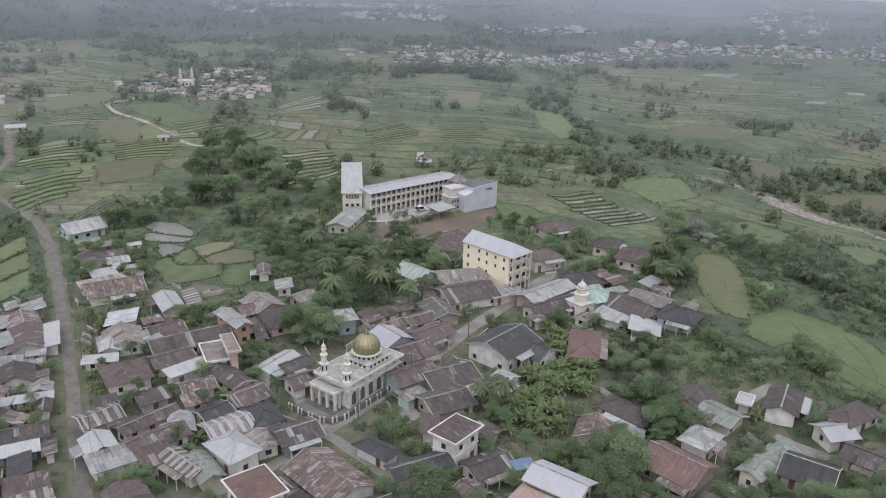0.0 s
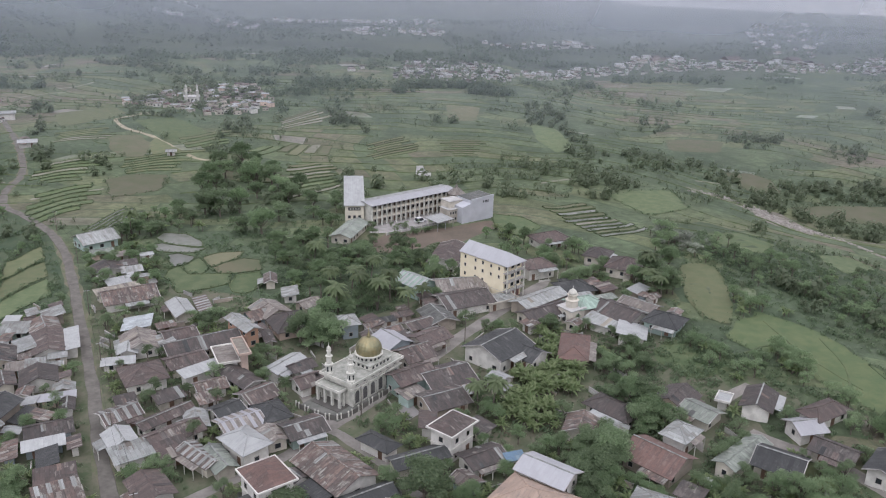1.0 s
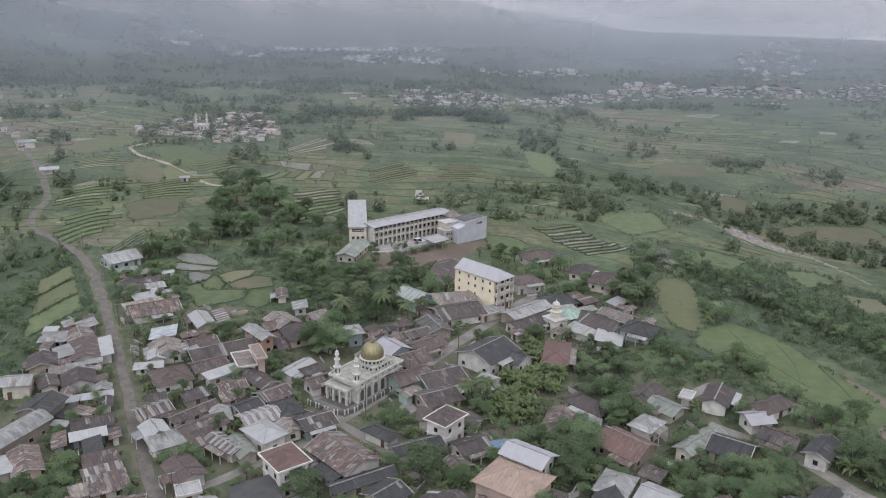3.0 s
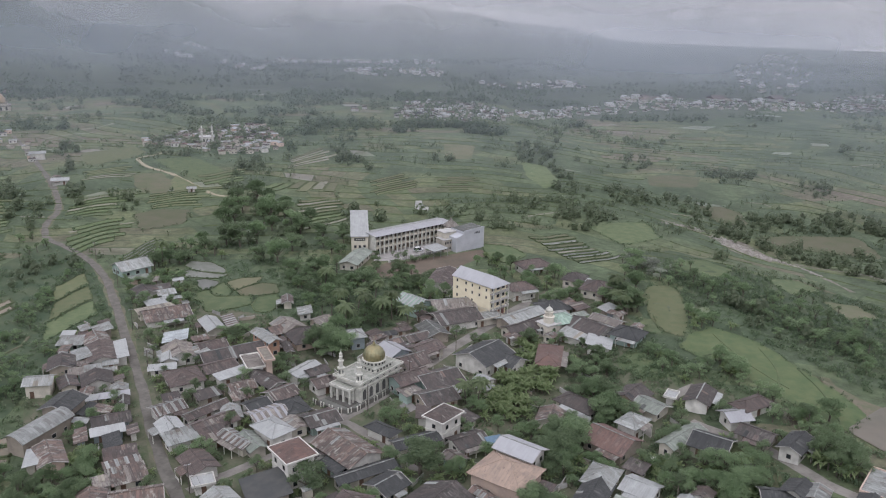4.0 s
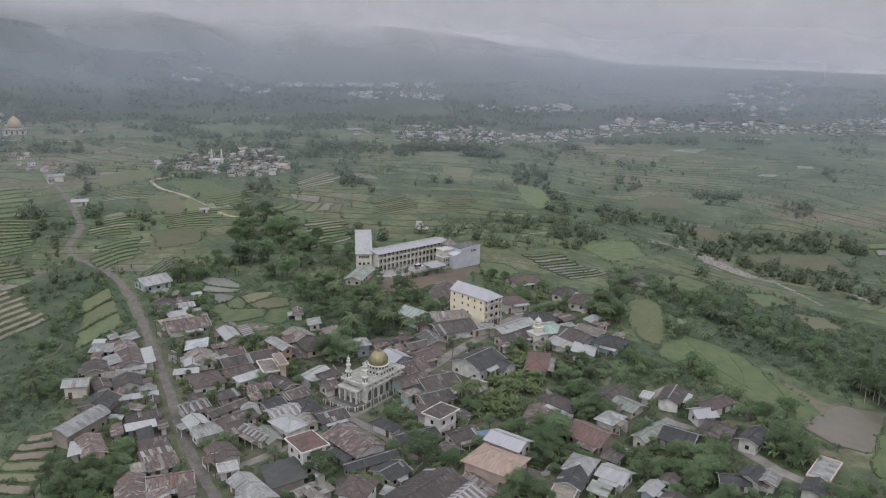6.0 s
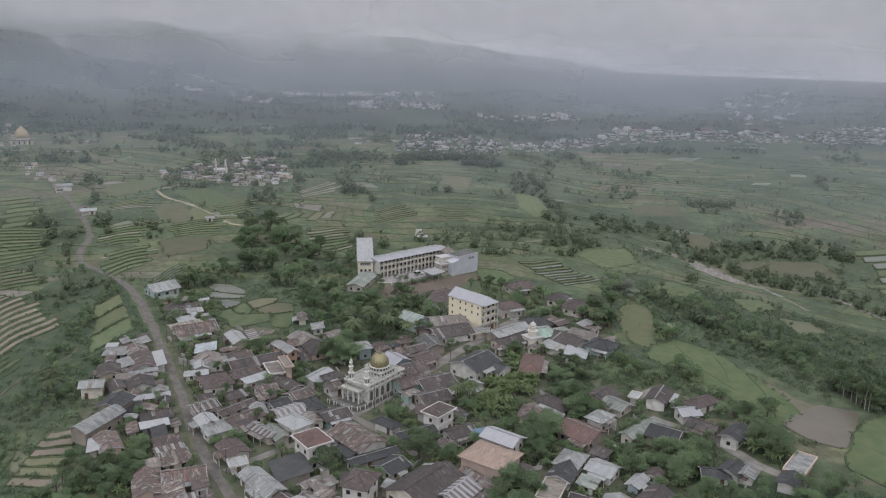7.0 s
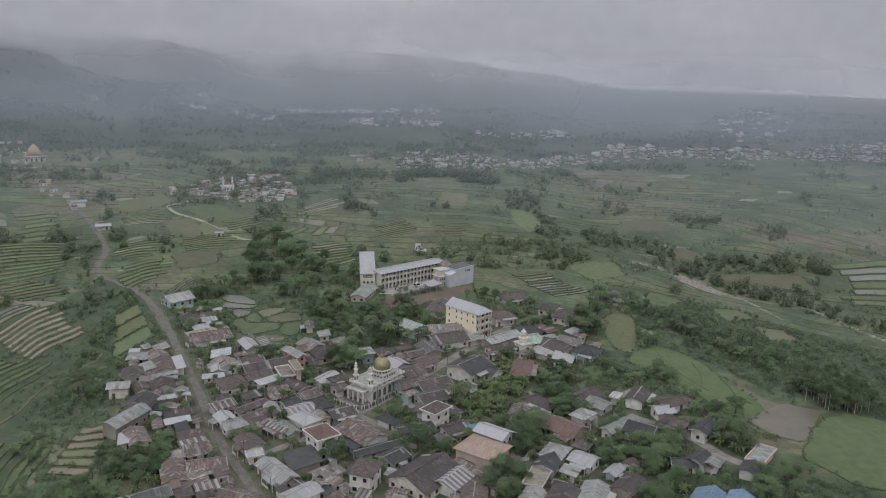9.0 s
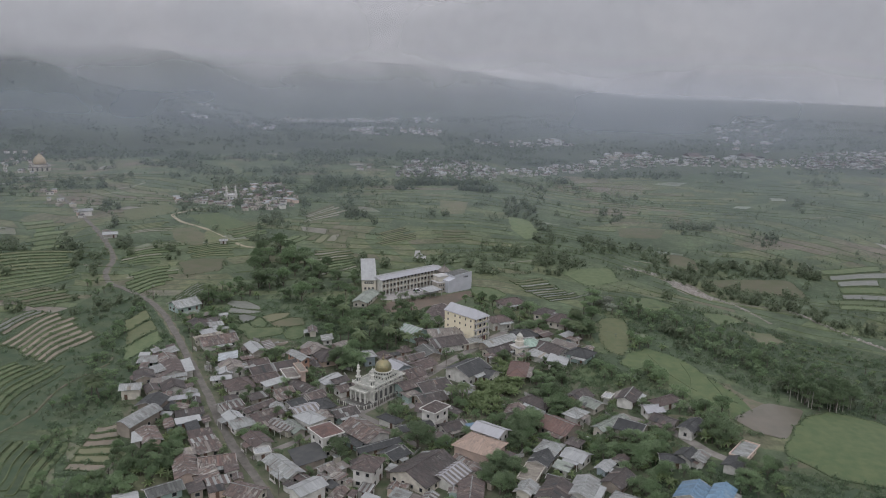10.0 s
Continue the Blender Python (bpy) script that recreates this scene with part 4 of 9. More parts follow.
# fields east of the school
plot("field", [(73.3, 414.3), (95.6, 402.5), (86.0, 354.2), (68.9, 354.2)], M_DRY, "dry yellow-brown field", bund=False)
plot("field", [(201.7, 334.1), (223.1, 337.8), (236.9, 328.4), (222.4, 299.4), (192.1, 302.0)], M_TILLED, "reddish-brown tilled field", bund=False)
plot("field", [(202.6, 252.0), (215.8, 249.1), (220.1, 232.0), (211.3, 206.0), (196.8, 212.4)], M_TILLED, "reddish-brown tilled field by the stream", bund=False)
plot("field", [(203.0, 186.0), (228.0, 187.0), (258.0, 184.0), (249.0, 147.0), (226.0, 158.0), (210.0, 168.0)], M_TILLED, "wide yellow-brown stubble field", bund=False)
plot("field", [(117.3, 183.9), (135.5, 190.7), (150.8, 192.5), (146.3, 162.7), (124.3, 151.7)], M_PADDY, "pale green field on a low rise", bund=False)
plot("field", [(117.3, 342.2), (130.6, 332.6), (129.1, 280.8), (115.2, 265.7), (111.7, 297.1)], M_PADDY, "pale green field under a tree belt", bund=False)
plot("field", [(134.3, 119.5), (149.0, 124.8), (154.7, 104.8), (142.0, 92.6), (131.8, 101.2)], M_FRESH, "green paddy beside the stream", bund=False)
plot("field", [(163.8, 98.6), (180.1, 101.6), (183.6, 90.8), (165.4, 79.4)], M_PADDY, "yellow-green plot beside the stream", bund=False)
plot("field", [(175.5, 76.8), (188.8, 75.9), (189.9, 63.5), (174.5, 56.6)], M_TILLED, "dry plot below the stream", bund=False)
terrace_steps(*[(-24.3, 239.6), (-0.9, 246.9), (3.8, 201.3), (-19.7, 179.5)], 9, [M_DRY, M_TILLED, M_STUBBLE, M_PADDY], "curved paddy terrace with pale stubble", 0.15, False)
terrace_steps(*[(84.0, 168.0), (104.0, 172.0), (118.0, 129.0), (95.0, 119.0)], 10, [M_WET, M_STUBBLE, M_WET, M_TILLED], "curved grey paddy terrace beside the village", 0.14, sway=(2.5, 0.8), step=0.03)
terrace_steps(*[(10.2, 282.4), (38.8, 309.6), (46.3, 274.3), (14.2, 246.6)], 8, [M_TILLED, M_DRY, M_TILLED, M_OLIVE], "brown ploughed terrace", 0.07, False, step=0.02)
terrace_steps(*[(55.4, 297.7), (83.4, 297.4), (80.6, 259.1), (51.4, 259.6)], 8, [M_TILLED, M_TILLED, M_DRY, M_PADDY], "brown ploughed terrace", 0.07, False, step=0.02)
terrace_steps(*[(284.0, 206.0), (348.0, 216.0), (280.0, 98.0), (244.0, 119.0)], 7, [M_WET, M_PADDY, M_PADDY], "narrow flooded paddy terrace", 0.3, False)
plot("field", [(61.6, 157.8), (73.6, 152.9), (78.6, 139.8), (69.0, 128.4), (60.7, 136.7)], M_GRASS, "smooth dark green field beside the hall")
plot("yard", [(11.9, 121.3), (19.4, 134.5), (41.6, 139.9), (60.2, 149.1), (61.4, 140.7), (44.3, 122.0), (20.6, 112.5), (13.9, 112.8)], M_DIRT, "bare brown earth yard before the school", bund=False, rise=0.06)
plot("yard", [(12.3, 134.8), (17.8, 150.8), (44.4, 165.8), (44.9, 148.0), (21.8, 134.4)], M_CONC, "pale concrete courtyard before the school", bund=False, rise=0.1)
plot("pond", [(38.7, 240.7), (42.2, 239.6), (41.9, 230.5), (44.8, 225.0), (43.4, 215.6), (40.8, 218.8), (38.5, 216.7), (36.6, 222.0)], mat("pale_silt", (0.30, 0.295, 0.28), (0.21, 0.21, 0.195), 0.4, 0.1, fine=0.8, vary=0.0), "small pale silty fish pond", rim=0.2)
terrace_steps(*[(23.2, 108.4), (38.9, 124.5), (41.6, 118.4), (26.1, 102.9)], 7, [M_STUBBLE, M_TILLED], "garden bed covered with pale sheeting", 0.1, False)
# grassy bunds between the strips of the plain
OPEN_LAND = [(-330, 150), (-330, 560), (560, 560), (430, 230), (235, 20), (205, 30), (120, 105), (84, 122), (66, 168), (-12, 172), (-56, 156), (-106, 146), (-132, 170), (-150, 100), (-215, 60)]
BUND_SPOTS = []


def field_bunds():
    """Low uneven ridges of grass along the row lines, broken by gaps; places for shrubs are kept."""
    rng = random.Random(77)
    S = Shape()
    step = 5.0
    for k in range(-12, 62):
        y, run = None, []
        x = -330.0
        while x < 560:
            if y is None or abs(strip_at(x, y)[0] - k) > 1.5:
                y = (k - 0.012 * x) / 0.072
            for _ in range(14):
                f = strip_at(x, y)[0] - k
                g = (strip_at(x, y + 1)[0] - strip_at(x, y - 1)[0]) / 2
                y -= max(-25.0, min(25.0, f / (g if abs(g) > 0.025 else 0.025)))
            ok = abs(strip_at(x, y)[0] - k) < 0.1 and inside(x, y, OPEN_LAND)
            ok = ok and noise.noise((x * 0.02, y * 0.02, 6.6)) > -0.12
            ok = ok and not any(x0 < x < x1 and y0 < y < y1 and inside(x, y, ring) for x0, x1, y0, y1, ring in BARE)
            if ok:
                run.append((x, y))
                BUND_SPOTS.append((x, y))
            if (not ok or x + step >= 560 or (len(run) > 1 and math.hypot(run[-1][0] - run[-2][0], run[-1][1] - run[-2][1]) > 14)) and run:
                if len(run) > 2:
                    base = len(S.v)
                    for i, (px, py) in enumerate(run):
                        (ax, ay), (bx, by) = run[max(0, i - 1)], run[min(len(run) - 1, i + 1)]
                        d = math.hypot(bx - ax, by - ay) or 1
                        nx, ny = -(by - ay) / d, (bx - ax) / d
                        w, h = rng.uniform(0.3, 0.75), rng.uniform(0.1, 0.55)
                        z = lift(px, py)
                        S.v += [(px - nx * w, py - ny * w, z - 0.25), (px, py, z + h), (px + nx * w, py + ny * w, z - 0.25)]
                    for i in range(len(run) - 1):
                        a = base + 3 * i
                        S.f += [(a, a + 3, a + 4, a + 1), (a + 1, a + 4, a + 5, a + 2)]
                run = []
            x += step
    tagged(S.make("field_bunds", M_BUND), "low grassy bunds between the strips of the plain", "bunds", kind="stuff")


field_bunds()
plot("yard", [(15.7, 8.6), (18.3, 12.0), (20.6, 6.4), (17.4, 3.2)], M_CONC, "small pale concrete yard before a mint house", bund=False, rise=0.14)
# trodden village ground
plot("scrubland", [(90.0, -37.0), (105.0, -48.3), (125.0, -57.4), (144.2, -72.9), (142.4, -104.0), (74.7, -91.0)], M_SCRUB, "rough weedy ground behind houses", bund=False, rise=0.12)
plot("yard", [(-73.9, 92.0), (-56.0, 91.1), (-16.7, 72.3), (6.2, 56.0), (30.4, 75.0), (53.3, 91.3), (76.0, 96.0), (93.8, 81.4), (96.9, 47.2), (84.1, 30.7), (102.7, 7.0), (112.8, -26.6), (120.1, -47.1), (91.7, -90.8), (-38.1, -76.6), (-49.7, -11.2), (-52.3, 19.2)], M_YARD, "trodden earth and weeds between the houses", bund=False, rise=0.03, cell=12.0)
plot("yard", [(-84.4, 39.9), (-81.2, 56.6), (-67.4, 60.4), (-56.2, 26.6), (-45.6, -8.9), (-36.9, -35.8), (-51.3, -34.6), (-71.2, -17.2), (-82.1, 14.6)], M_YARD, "trodden earth and weeds between the houses", bund=False, rise=0.07, cell=12.0)

# ---------------------------------------------------------------- houses
W_FRAME = Shape()
W_FRAME.add([(x * a, y, z * b) for y in (-0.07, 0.02) for a, b in ((0.58, 0.64), (0.49, 0.54)) for x, z in ((-1, -1), (1, -1), (1, 1), (-1, 1))],
            [(i, (i + 1) % 4, 4 + (i + 1) % 4, 4 + i) for i in range(4)] + [(8 + i, 8 + (i + 1) % 4, (i + 1) % 4, i) for i in range(4)]
            + [(4 + i, 4 + (i + 1) % 4, 12 + (i + 1) % 4, 12 + i) for i in range(4)])
PROTO = {}


def stock(name, shape, material):
    """A mesh kept once and used by many parts."""
    if name not in PROTO:
        me = bpy.data.meshes.new(name)
        me.from_pydata(shape.v, [], shape.f)
        me.materials.append(material)
        PROTO[name] = me
    return PROTO[name]


def sheet_mesh(colour):
    return stock("sheet_" + colour, Shape().box(-0.5, 0, 0, 0.5, 1, 0.03), ROOF[colour])


def add_window(parent, m, w=1.0, h=1.0):
    s = m @ Matrix.Diagonal((w, 1, h, 1))
    fr = share("window", stock("window", W_FRAME, M_FRAME), s, parent)
    share("pane", stock("pane", Shape().box(-0.5, -0.02, -0.54, 0.5, 0.0, 0.54), M_GLASS), Matrix.Identity(4), fr)
    return fr


def add_door(parent, m):
    d = Shape().box(-0.45, -0.05, 0, 0.45, 0.0, 2.0).box(-0.53, -0.09, 0, -0.45, 0, 2.08).box(0.45, -0.09, 0, 0.53, 0, 2.08).box(-0.45, -0.09, 2.0, 0.45, 0, 2.08)
    return share("door", stock("door", d, M_WOOD), m, parent)


MIXED = {"stripe": ("rust", "lightgrey"), "brownstripe": ("brown", "grey"), "pinkstripe": ("beige2", "lilac"), "mintstripe": ("mint2", "white")}
PATCH = {"rust": ("brown", "grey", "beige2", "redbrown"), "brown": ("rust", "darkbrown", "beige2", "darkbrown"), "darkbrown": ("brown", "black", "grey", "rust"),
         "black": ("darkgrey", "grey", "darkgrey"), "redbrown": ("brown", "rust"), "lightgrey": ("grey", "white", "beige"), "white": ("lightgrey", "lightgrey"),
         "grey": ("lightgrey", "beige2"), "beige2": ("rust", "grey", "beige"), "beige": ("beige2",), "greygreen": ("grey", "darkgrey"), "darkgrey": ("black", "grey")}
COUNT = [0]


def house(x, y, rot, l, w, h, form, roof, wall):
    """A village house: walls with gables, a sheet roof with overhang, ridge cap, patched sheets, windows and a door."""
    COUNT[0] += 1
    rng = random.Random(COUNT[0] * 31 + 5)
    alt = None
    if form == "gable" and x > 55 and l > 5 and roof not in MIXED and rng.random() < 0.22:
        form = "hip"
    if roof in MIXED:
        roof, alt = MIXED[roof]
    k = 1.12 if x > 46 else 1.07
    l, w = l * k, w * k
    if h < 3.7:
        h = max(2.3, h * 0.84)
    if wall == "tan" and rng.random() < 0.6:
        wall = rng.choice(("white", "cream", "cream", "mint", "lightblue", "peachw"))
    say = {"gable": "gabled", "hip": "hipped", "shed": "single-slope", "flat": "flat", "arch": "arched", "parapet": "parapet"}[form]
    size = "small" if l * w < 40 else ("large" if l * w > 110 else "low")
    cat = "house" if l * w > 26 else "shed"
    lab = "%s %s with %s %s roof, %s walls" % (size, cat, ROOF_SAY[roof], say, {"lightblue": "pale blue", "peachw": "peach"}.get(wall, wall))
    if alt:
        lab = "%s %s with striped %s roof sheets, %s walls" % (size, cat, ROOF_SAY[roof], {"lightblue": "pale blue", "peachw": "peach"}.get(wall, wall))
    H = thing("house" if cat == "house" else "shed", Matrix.Translation((x, y, lift(x, y))) @ Matrix.Rotation(radians(rot), 4, "Z"), lab, cat, "village houses")
    o = 0.85 if l > 5 else 0.4
    lw, ww = l / 2 - o, w / 2 - o
    pitch = {"gable": rng.uniform(0.30, 0.45), "hip": 0.42, "shed": 0.13, "flat": 0.0, "arch": 0.3, "parapet": 0.16}[form]
    rise = pitch * w / 2
    R = ROOF[roof]
    S = Shape()
    if form == "gable":
        hw = h - 0.24 + pitch * o
        gz = hw + pitch * ww - 0.05
        S.add([(-lw, -ww, -0.4), (lw, -ww, -0.4), (lw, ww, -0.4), (-lw, ww, -0.4), (-lw, -ww, hw), (lw, -ww, hw), (lw, ww, hw), (-lw, ww, hw), (-lw, 0, gz), (lw, 0, gz)],
              [(0, 1, 5, 4), (2, 3, 7, 6), (1, 2, 6, 9, 5), (3, 0, 4, 8, 7), (4, 5, 9, 8), (6, 7, 8, 9)])
    elif form == "shed":
        S.add([(-lw, -ww, -0.4), (lw, -ww, -0.4), (lw, ww, -0.4), (-lw, ww, -0.4), (-lw, -ww, h - 0.1), (lw, -ww, h - 0.1), (lw, ww, h - 0.14 + pitch * (o + 2 * ww)), (-lw, ww, h - 0.14 + pitch * (o + 2 * ww))],
              [(0, 1, 5, 4), (2, 3, 7, 6), (1, 2, 6, 5), (3, 0, 4, 7), (4, 5, 6, 7)])
    else:
        S.box(-lw, -ww, -0.4, lw, ww, h)
    S.make("wall", WALL[wall], H)
    L2, W2 = l / 2, w / 2
    T = 0.09
    q = Shape()
    if form == "gable":
        sag = rng.uniform(0.0, 0.12)
        q.fold([((-L2, -W2, h), (L2, -W2, h - sag)), ((-L2, 0, h + rise - sag), (L2, 0, h + rise)), ((-L2, W2, h), (L2, W2, h - sag))], T)
        r = q.make("roof", R, H)
        Shape().box(-L2 - 0.03, -0.16, h + rise - 0.04, L2 + 0.03, 0.16, h + rise + 0.05).make("ridge_cap", ROOF[alt or (roof if rng.random() < 0.6 else "grey")], H)
    elif form == "hip":
        rl = max(0.2, L2 - W2)
        a, b, c, d = (-L2, -W2, h), (L2, -W2, h), (L2, W2, h), (-L2, W2, h)
        e, f = (-rl, 0, h + rise * 1.1), (rl, 0, h + rise * 1.1)
        dn = [(p[0], p[1], p[2] - T) for p in (a, b, c, d)]
        q.add([a, b, c, d, e, f] + dn, [(0, 1, 5, 4), (2, 3, 4, 5), (1, 2, 5), (3, 0, 4), (6, 9, 8, 7), (0, 6, 7, 1), (1, 7, 8, 2), (2, 8, 9, 3), (3, 9, 6, 0)])
        r = q.make("roof", R, H)
        k = Shape()
        for u, v in ((e, f), (a, e), (d, e), (b, f), (c, f)):
            k.tube((u[0], u[1], u[2] + 0.02), (v[0], v[1], v[2] + 0.02), 0.11, 0.11, 5)
        k.make("ridge_cap", ROOF[roof], H)
    elif form == "shed":
        q.slab([(-L2, -W2, h), (L2, -W2, h), (L2, W2, h + pitch * w), (-L2, W2, h + pitch * w)], T)
        r = q.make("roof", R, H)
    elif form == "arch":
        n = 10
        arc = [(-W2 + w * i / n, h + rise * 1.6 * (1 - (2 * i / n - 1) ** 2)) for i in range(n + 1)]
        q.fold([((-L2, u, v), (L2, u, v)) for u, v in arc], T)
        r = q.make("roof", R, H)
        for s in (-1, 1):
            e = Shape()
            for i in range(n):
                y0, y1 = -ww + 2 * ww * i / n, -ww + 2 * ww * (i + 1) / n
                z0, z1 = h + rise * 1.5 * (1 - (y0 / W2) ** 2) - 0.1, h + rise * 1.5 * (1 - (y1 / W2) ** 2) - 0.1
                e.add([(s * lw, y0, h - 0.2), (s * lw, y1, h - 0.2), (s * lw, y1, z1), (s * lw, y0, z0)], [(0, 1, 2, 3)])
            e.make("gable_end", WALL[wall], H)
    else:
        lip = 0.45 if form == "flat" else 0.28
        q.box(-L2 + 0.3, -W2 + 0.3, h, L2 - 0.3, W2 - 0.3, h + 0.12)
        if form == "parapet":
            rr = (w / 2 - 0.8) * 0.42
            a, b, c, d = (-L2 + .34, -W2 + .34, h + .2), (L2 - .34, -W2 + .34, h + .2), (L2 - .34, W2 - .34, h + .2), (-L2 + .34, W2 - .34, h + .2)
            e, f = (-max(0.2, L2 - W2), 0, h + .2 + rr), (max(0.2, L2 - W2), 0, h + .2 + rr)
            q.add([a, b, c, d, e, f], [(0, 1, 5, 4), (2, 3, 4, 5), (1, 2, 5), (3, 0, 4)])
        r = q.make("roof", R, H)
        e = Shape()
        for s in (-1, 1):
            e.box(-L2 + 0.1, s * (W2 - 0.2) - 0.12, h - 0.1, L2 - 0.1, s * (W2 - 0.2) + 0.12, h + lip)
            e.box(s * (L2 - 0.2) - 0.12, -W2 + 0.32, h - 0.1, s * (L2 - 0.2) + 0.12, W2 - 0.32, h + lip)
        e.make("parapet", WALL[wall], H)
        if form == "parapet":
            Shape().box(-lw - 0.15, -ww - 0.15, h / 2 - 0.1, lw + 0.15, ww + 0.15, h / 2 + 0.1).make("string_course", M_WHITE, H)
    if form == "gable" and rng.random() < 0.6:
        for e in (-1, 1):
            if rng.random() < 0.75:
                fb = Shape()
                for s in (-1, 1):
                    a, b = Vector((e * (L2 + 0.02), s * W2, h + 0.03)), Vector((e * (L2 + 0.02), 0, h + rise + 0.03))
                    u = Vector((0.07, 0, 0))
                    fb.slab([a - u, a + u, b + u, b - u] if s * e < 0 else [b - u, b + u, a + u, a - u], 0.22)
                fb.make("fascia", M_FASCIA, H, "pale painted gable board")
    # loose and replaced roof sheets
    if form in ("gable", "shed") and l > 3.5:
        sides = (-1, 1) if form == "gable" else (-1,)
        run = W2 if form == "gable" else w
        ang = math.atan(pitch)
        full = math.hypot(run, run * pitch)
        for s in sides:
            base = Matrix.Translation((0, s * W2, h)) @ Matrix.Rotation(0 if s < 0 else math.pi, 4, "Z") @ Matrix.Rotation(ang, 4, "X")
            if alt:
                n = max(3, int(l / 1.7))
                for i in range(n):
                    m = base @ Matrix.Translation((-L2 + l * (i + 0.5) / n, 0.02, 0.012)) @ Matrix.Diagonal((0.8, full * 0.95, 1, 1))
                    share("roof_sheet", sheet_mesh(alt), m, r)
            else:
                opts = PATCH.get(roof)
                k = (rng.choice((0, 1, 1, 2, 3)) if roof in ("rust", "brown", "darkbrown", "beige2") else rng.choice((0, 0, 1))) if opts else 0
                for _ in range(k):
                    wd, ln = rng.uniform(0.7, 1.3), full * rng.choice((0.35, 0.45, 0.55, 0.96))
                    lo = rng.choice((0.02, full - ln - 0.02)) if ln < full * 0.9 else 0.02
                    m = base @ Matrix.Translation((rng.uniform(-L2 + wd, L2 - wd), lo, 0.012)) @ Matrix.Rotation(rng.uniform(-0.02, 0.02), 4, "Z") @ Matrix.Diagonal((wd, ln, 1, 1))
                    share("roof_sheet", sheet_mesh(rng.choice(opts)), m, r)
    # lean-to veranda on the open side
    rv = random.Random(COUNT[0] * 17 + 3)
    if form in ("gable", "hip") and l > 6.5 and h < 4.2 and rv.random() < 0.5:
        s = -1 if math.cos(radians(rot)) > 0 else 1
        vl, out = l * rv.uniform(0.35, 0.75), rv.uniform(1.1, 1.9)
        x0 = rv.uniform(-L2 + 0.3, L2 - 0.3 - vl)
        z1, y0, y1 = h - 0.12, s * (W2 - 0.25), s * (W2 + out)
        z0 = z1 - 0.2 * (out + 0.25)
        ring = [(x0, y1, z0), (x0 + vl, y1, z0), (x0 + vl, y0, z1), (x0, y0, z1)]
        v = Shape().slab(ring if s < 0 else ring[::-1], 0.07).make("veranda_roof", ROOF[rv.choice(("lightgrey", "rust", "brown", "white", "grey", "beige2", "lightgrey"))], H)
        n = max(2, int(vl / 2.6) + 1)
        for i in range(n):
            px = x0 + 0.15 + (vl - 0.3) * i / (n - 1)
            Shape().box(px - 0.07, y1 - s * 0.15 - 0.07, -0.3, px + 0.07, y1 - s * 0.15 + 0.07, z0 - 0.03).make("post", M_WHITE, H)
        if rv.random() < 0.6:
            Shape().box(x0 + 0.1, min(y1 - s * 0.2, y1 - s * 0.1), -0.3, x0 + vl * 0.6, max(y1 - s * 0.2, y1 - s * 0.1), 0.75).make("veranda_wall", WALL[wall], H)
    # openings on the walls
    tall = h > 4.8
    for s, turn, half, off in ((-1, 0, lw, ww), (1, math.pi, lw, ww), (-1, math.pi / 2, ww, lw), (1, -math.pi / 2, ww, lw)):
        if half < 1.4 or math.cos(radians(rot) + turn) < -0.35:
            continue
        n = max(1, int(half * 2 / 2.9))
        door_at = rng.randrange(n)
        for i in range(n):
            u = -half + half * 2 * (i + 0.5) / n
            base = Matrix.Rotation(turn, 4, "Z") @ Matrix.Translation((u, -off, 0))
            if i == door_at and turn == 0:
                add_door(H, base)
            elif rng.random() < 0.6:
                add_window(H, base @ Matrix.Translation((0, 0, 1.3)), rng.choice((0.9, 1.0, 1.25)), 1.0)
            if tall:
                add_window(H, base @ Matrix.Translation((0, 0, h * 0.5 + 1.4)), 1.0, 1.0)
    return H


# ---------------------------------------------------------------- mosque


def arch_outline(w, h, n=8):
    """Outline of a pointed-round arch, foot at z = 0."""
    pts = [(-w / 2, 0), (-w / 2, h - w / 2)]
    for i in range(1, n):
        a = math.pi - math.pi * i / n
        pts.append((w / 2 * math.cos(a), h - w / 2 + w * 0.56 * math.sin(a)))
    return pts + [(w / 2, h - w / 2), (w / 2, 0)]


def arch_window(parent, m, w, h):
    pts = arch_outline(w, h)
    n = len(pts)
    f = Shape()
    big = arch_outline(w + 0.3, h + 0.15)
    vs = [(x, -0.12, z) for x, z in big] + [(x, -0.12, z) for x, z in pts] + [(x, 0.02, z) for x, z in big] + [(x, 0.02, z) for x, z in pts]
    fs = []
    for i in range(n - 1):
        fs += [(i, i + 1, n + i + 1, n + i), (2 * n + i, 2 * n + i + 1, i + 1, i), (n + i, n + i + 1, 3 * n + i + 1, 3 * n + i)]
    f.add(vs, fs)
    key = "arch_%.2f_%.2f" % (w, h)
    fr = share("window", stock(key, f, M_WHITE), m, parent)
    share("pane", stock(key + "_pane", Shape().add([(x, -0.02, z) for x, z in pts], [tuple(range(n))[::-1]]), M_GRILLE), Matrix.Identity(4), fr)
    return fr


